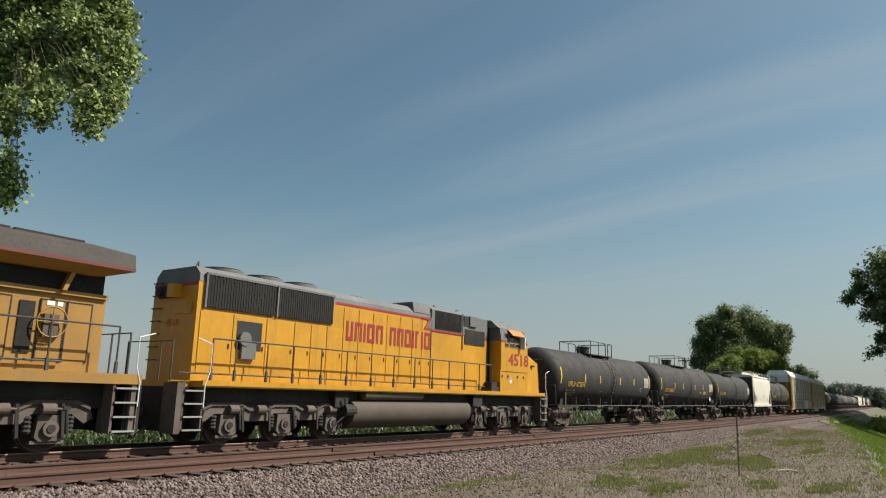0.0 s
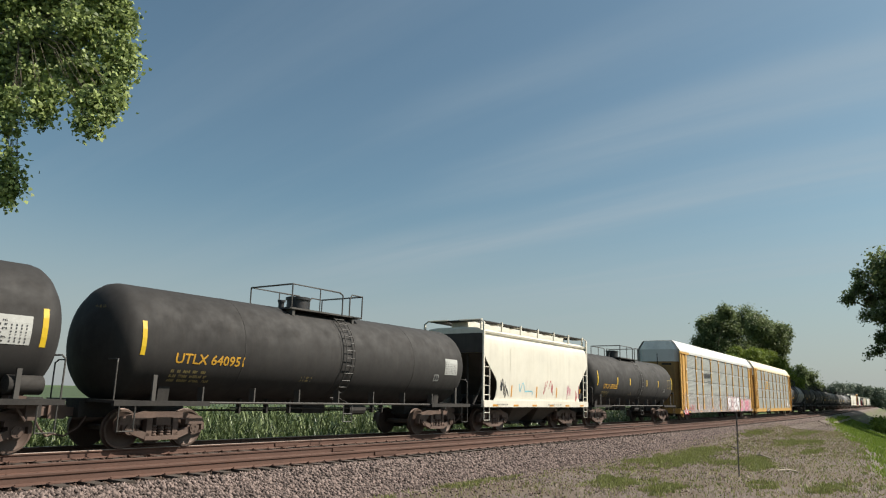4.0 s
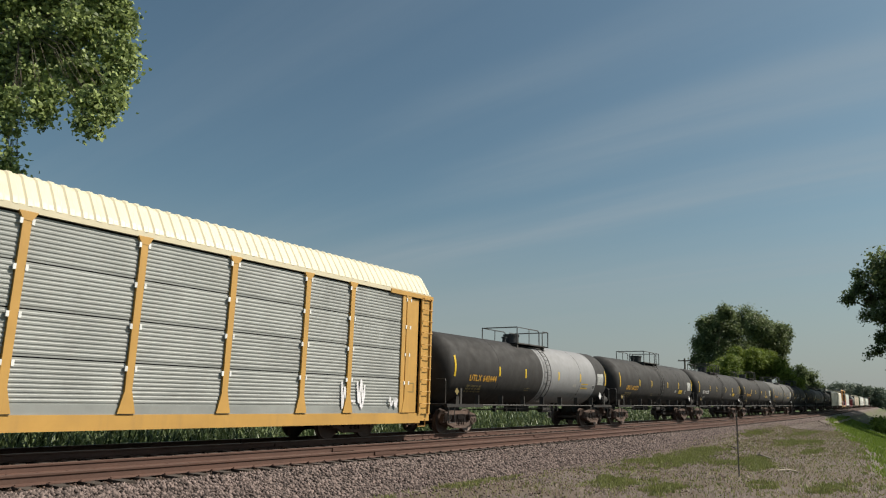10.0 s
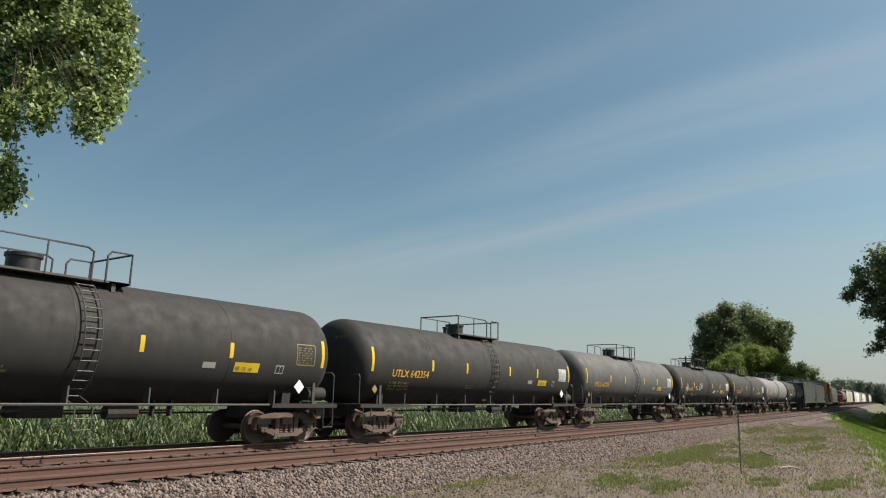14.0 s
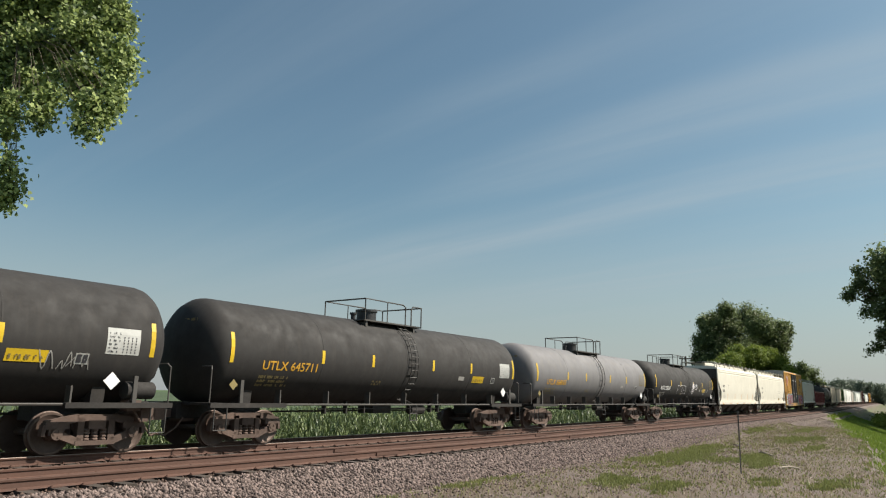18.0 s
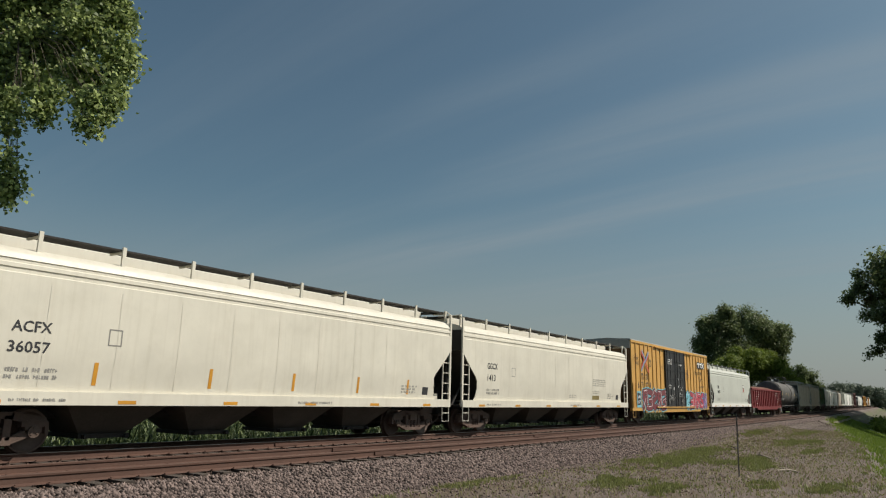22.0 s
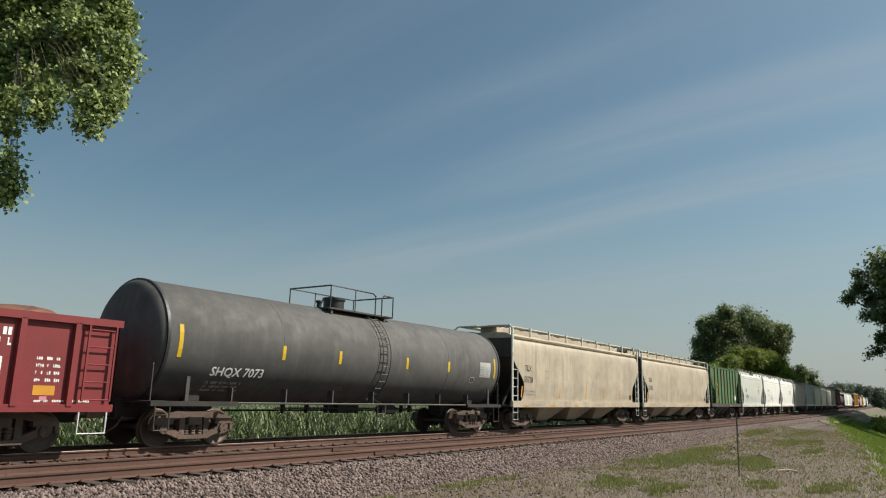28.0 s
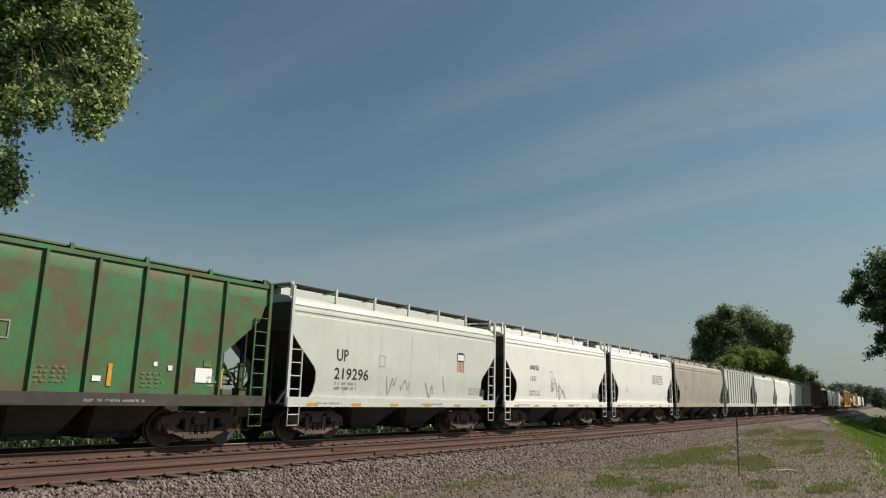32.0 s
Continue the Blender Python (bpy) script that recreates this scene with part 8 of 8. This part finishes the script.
def tags_boxcar(car, side, door, h):
    ribs_at = [-h + 0.06 + (2 * h - 0.12) * k / 22 for k in range(23)]
    wall = lambda a, b: (a, -1.558 if min(abs(a - q) for q in ribs_at) < 0.05 else -1.507, b)
    cx = -6.68
    for arm, m in ((((-0.72, 4.5), (0.0, 3.9)), RED_SIGN), (((0.0, 3.9), (0.72, 3.25)), RED_SIGN), (((0.72, 4.5), (0.05, 3.9)), SPRAY_SLATE), (((-0.05, 3.9), (-0.72, 3.3)), SPRAY_SLATE), (((-0.5, 4.55), (-0.02, 4.1)), SPRAY_SLATE), (((-0.72, 3.5), (-0.1, 4.0)), RED_SIGN), (((0.72, 4.3), (0.1, 3.8)), RED_SIGN)):
        decal("crossed_emblem", ribbon([(cx + a, b) for a, b in arm], 0.17), m, car, lambda a, b: (a, -1.564 if m is RED_SIGN else -1.567, b))
    for word, u, v, wd in (("next", -8.25, 3.95, 0.5), ("load", -8.22, 3.65, 0.48), ("any", -5.72, 3.9, 0.4), ("road", -5.75, 3.6, 0.5)):
        lettering(word, 0.26, STENCIL_K, car, wall, u, v, width=wd)
    for word, u, v, wd in (("TB", -7.38, 2.72, 0.52), ("OX", -6.52, 2.72, 0.55), ("6", -7.98, 2.18, 0.25), ("71", -7.4, 2.18, 0.46), ("02", -6.55, 2.18, 0.52), ("4", -5.75, 2.18, 0.28)):
        heavy(word, 0.4, STENCIL_K, car, wall, u, v, width=wd)
    decal("emblem_plate", oblong(6.0, 8.1, 4.0, 4.5), STENCIL_K, car, lambda a, b: (a, -1.56, b))
    decal("emblem_letters", oblong(6.15, 6.7, 4.3, 4.42) + oblong(6.38, 6.5, 4.06, 4.3) + oblong(6.8, 7.3, 4.3, 4.42) + oblong(7.0, 7.12, 4.06, 4.3) + ribbon([(7.4, 4.08), (7.95, 4.42)], 0.12) + ribbon([(7.4, 4.42), (7.95, 4.08)], 0.12), PANEL_W, car, lambda a, b: (a, -1.565, b))
    for word, u, v in (("Railcar Pooling", 5.45, 3.5), ("Experts", 6.5, 3.0)):
        lettering(word, 0.3, STENCIL_K, car, wall, u, v, 0.85)
    decal("web_address_block", bars(6.5, 2.5, 1.5, 0.22, 1, 4), STENCIL_K, car, lambda a, b: (a, -1.562, b))
    mural(car, -7.4, 0.8, 4.9, 1.36, "RESRE", (SPRAY_MAROON, SPRAY_MAROON, SPRAY_MAROON), -1.566, SPRAY_CYAN)
    mural(car, 2.5, 0.86, 5.9, 1.25, "SENRSN", (SPRAY_CYAN, SPRAY_RED, SPRAY_RED, SPRAY_RED, SPRAY_RED, SPRAY_VIOLET), -1.566, SPRAY_CYAN)
    decal("spray_panel", oblong(-8.4, -7.62, 1.0, 2.0), SPRAY_CYAN, car, lambda a, b: (a, -1.563, b))
    decal("spray_panel", oblong(-8.32, -7.73, 1.15, 1.88), STENCIL_K, car, lambda a, b: (a, -1.567, b))
    decal("panel_lettering", scrawl(-8.28, 1.55, 0.5, 0.25, 8, 4, 0.035) + scrawl(-8.28, 1.22, 0.5, 0.25, 18, 4, 0.035), SPRAY_W, car, lambda a, b: (a, -1.57, b))
    for u, v, w, hh in ((-1.95, 3.95, 1.0, 0.42), (0.75, 3.95, 0.7, 0.2), (-1.9, 2.3, 0.6, 0.3), (0.6, 1.75, 0.7, 0.3), (0.9, 2.2, 0.5, 0.3), (-1.6, 1.6, 0.5, 0.3)):
        decal("door_stencil", bars(u, v, w, hh, max(1, round(hh / 0.14)), round(u * 10)), STENCIL_W, car, door)
    for u, v in ((0.35, 3.0), (0.35, 2.45), (-0.7, 2.3)):
        decal("door_disc", [[(u + 0.1 * math.cos(q * 0.63), v + 0.1 * math.sin(q * 0.63)) for q in range(10)]], PANEL_W, car, door)
    decal("door_scrawl", scrawl(-2.2, 1.2, 1.8, 0.8, 31, 3, 0.04) + scrawl(1.0, 1.2, 1.0, 0.7, 32, 2, 0.04), STENCIL_GREY, car, door)
    decal("dark_scrawl", scrawl(-8.85, 3.4, 0.6, 0.9, 33, 3, 0.025) + scrawl(-3.3, 3.3, 0.6, 0.7, 34, 2, 0.03) + scrawl(2.9, 2.9, 0.6, 1.0, 35, 2, 0.03), STENCIL_K, car, lambda a, b: (a, -1.562, b))


boxcar(*J(20), "yellow high-cube boxcar with black doors and spray murals", BOX_YELLOW, door_mat=BLACK, tags=tags_boxcar, top=5.2, ribs=23)
hopper_car(*J(21), "pale grey covered hopper with black stencils and red crest", HOP_PALE, [("CNW", -0.72, 2.58, 0.24, 0.62), ("180039", -0.72, 2.18, 0.24, 1.0)], K, bays=3, seams=1, seed=170, shield=0.55, sill_marks=STENCIL_Y, sill_mat=HOP_BRIGHT)
gondola(*J(22), "dark red ribbed gondola heaped with scrap")
tank_car(*J(23), "black-bellied grey tank car with white stencils", TANK_DUSTY, "SHQX 7073", W, text_at=0.11, text_z=1.75, panel="white", seed=180, r=1.58, zc=2.63, dish=0.42)
hopper_car(*J(24), "long tan covered hopper with weathered streaks", HOP_TAN, [("TILX", -0.86, 2.62, 0.26, 0.62), ("55728", -0.87, 2.12, 0.26, 0.85)], K, bays=3, seams=10, seed=190, grooved=False, bay_mat=HOP_TAN, rail_mat=HOP_PALE, board_dark=False, side_bars=(-0.89, -0.4, 0.0, 0.3, 0.6, 0.85))
hopper_car(*J(25), "long tan covered hopper with stained panels", HOP_TAN, [("TILX", -0.86, 2.62, 0.26, 0.62), ("55776", -0.87, 2.12, 0.26, 0.85)], K, bays=3, seams=10, seed=200, grooved=False, bay_mat=HOP_TAN, rail_mat=HOP_PALE, board_dark=False, side_bars=(-0.89, -0.4, 0.0, 0.3, 0.6, 0.85))
# the sill is coloured to merge with the dark under the body
hopper_car(*J(26), "rust-stained green ribbed covered hopper", HOP_GREEN, [("MKT", -0.62, 2.75, 0.28, 0.7), ("1732", -0.62, 2.35, 0.28, 0.8)], STENCIL_Y, bays=3, ribbed=True, seams=8, seed=210, side_bars=(-0.55, 0.2, 0.74), sill_marks=SOOT_SHADE, sill_mat=SOOT_SHADE, board_dark=False,
           marks=[("block", 0.60, 1.6, 0.5, 0.36, PANEL_W, 1), ("block", 0.64, 2.0, 0.22, 0.2, GRASS, 2), ("bars", 0.34, 1.45, 0.6, 0.4, STENCIL_DIM, 3), ("bars", -0.1, 1.5, 0.8, 0.4, STENCIL_DIM, 4), ("block", 0.39, 1.95, 0.1, 0.1, PANEL_W, 5), ("block", 0.46, 1.86, 0.12, 0.12, PANEL_W, 6), ("block", 0.13, 1.55, 0.2, 0.12, PANEL_W, 7)])
hopper_car(*J(27), "pale grey covered hopper with black number and crest", HOP_PALE, [("UP", -0.67, 2.42, 0.36, 0.55), ("219296", -0.68, 1.86, 0.34, 1.62)], K, bays=2, seams=6, seed=220, shield=0.5,
           marks=[("scrawl", -0.25, 1.4, 1.5, 0.8, STENCIL_GREY, 3), ("scrawl", 0.15, 1.4, 1.3, 0.7, STENCIL_GREY, 4), ("scrawl", -0.8, 1.05, 2.0, 0.25, STENCIL_GREY, 6)])
hopper_car(*J(28), "white covered hopper with grey spray tag", HOP_BRIGHT, [("NWSX", -0.6, 2.7, 0.22, 0.9), ("1151", -0.6, 2.2, 0.22, 0.6)], K, bays=2, seams=1, seed=230, sill_marks=STENCIL_Y, marks=[("scrawl", -0.25, 1.45, 1.9, 0.95, STENCIL_GREY, 5)])
hopper_car(*J(29), "white covered hopper with black wording", HOP_BRIGHT, (), K, bays=2, seams=1, seed=240, sill_marks=AMBER, marks=[("bars", 0.25, 2.5, 2.3, 0.62, K, 9), ("bars", -0.62, 1.9, 0.5, 0.6, STENCIL_GREY, 5)])
hopper_car(*J(30), "dusty taupe covered hopper with faint stencils", HOP_TAUPE, bays=3, seams=6, seed=250, marks=[("bars", -0.7, 2.2, 0.8, 0.4, K, 5)])
hopper_car(*J(31), "light grey ribbed covered hopper", HOP_PALE, bays=3, ribbed=True, seams=11, seed=260)
x = JOINTS[-1]
far_cars = [("h", HOP_PALE, 13.5), ("h", HOP_BRIGHT, 13.5), ("h", HOP_PALE, 14.0), ("h", HOP_TAUPE, 14.0), ("b", BOX_BROWN, 18.0), ("t", TANK_BLACK, 16.5), ("h", HOP_PALE, 14.0), ("h", HOP_BRIGHT, 14.0), ("h", HOP_PALE, 14.0),
            ("t", TANK_GREY, 16.0), ("b", BOX_YELLOW, 18.0), ("b", RACK_YELLOW, 18.0), ("t", TANK_PALE, 16.0), ("h", HOP_TAN, 18.0), ("b", BOX_YELLOW, 20.0), ("h", HOP_BRIGHT, 15.0), ("h", HOP_PALE, 15.0), ("t", TANK_BLACK, 17.0), ("h", HOP_BRIGHT, 15.0)]
for k, (kind, paint, ln) in enumerate(far_cars):
    if kind == "h":
        hopper_car(x, x + ln, "covered hopper of the train's rear in %s" % paint.name.replace("_", " "), paint, bays=2, seams=5, near=False, ribbed=k == 3, seed=k)
    elif kind == "t":
        tank_car(x, x + ln, "tank car of the train's rear in %s" % paint.name.replace("_", " "), paint, near=False, seed=k)
    else:
        boxcar(x, x + ln, "boxcar of the train's rear in %s" % paint.name.replace("_", " "), paint, near=False)
    x += ln


# ---- the train and its wheels, set going ----
def motions():
    for car, c in TRAIN:
        rows = []
        for t, s in SHIFT:
            slope = math.atan((way(c - s + 4).z - way(c - s - 4).z) / 8)
            turn = math.atan((way(c - s + 4).y - way(c - s - 4).y) / 8)
            rows.append((t, Matrix.Translation(way(c - s)) @ Matrix.Rotation(turn, 4, "Z") @ Matrix.Rotation(-slope, 4, "Y")))
        walk(car, rows)
    ts = np.array([q[0] for q in SHIFT])
    ss = np.array([q[1] for q in SHIFT])
    done = {}
    for w, x, r in WHEELSETS:
        key = (x, r)
        if key not in done:
            n = int(ss[-1] / r / radians(70)) + 1
            rows, last = [], -1
            for k in range(n + 1):
                t = float(np.interp(ss[-1] * k / n, ss, ts))
                if frame(t) <= last:
                    continue
                last = frame(t)
                turn = float(np.interp((last - 1) / FPS, ts, ss)) / r
                rows.append(((last - 1) / FPS, Matrix.Translation((x, 0, r)) @ Matrix.Rotation(-turn, 4, "Y")))
            walk(w, rows)
            done[key] = w.animation_data
        else:
            w.rotation_mode = "QUATERNION"
            keys = w.animation_data_create()
            keys.action, keys.action_slot = done[key].action, done[key].action_slot


motions()
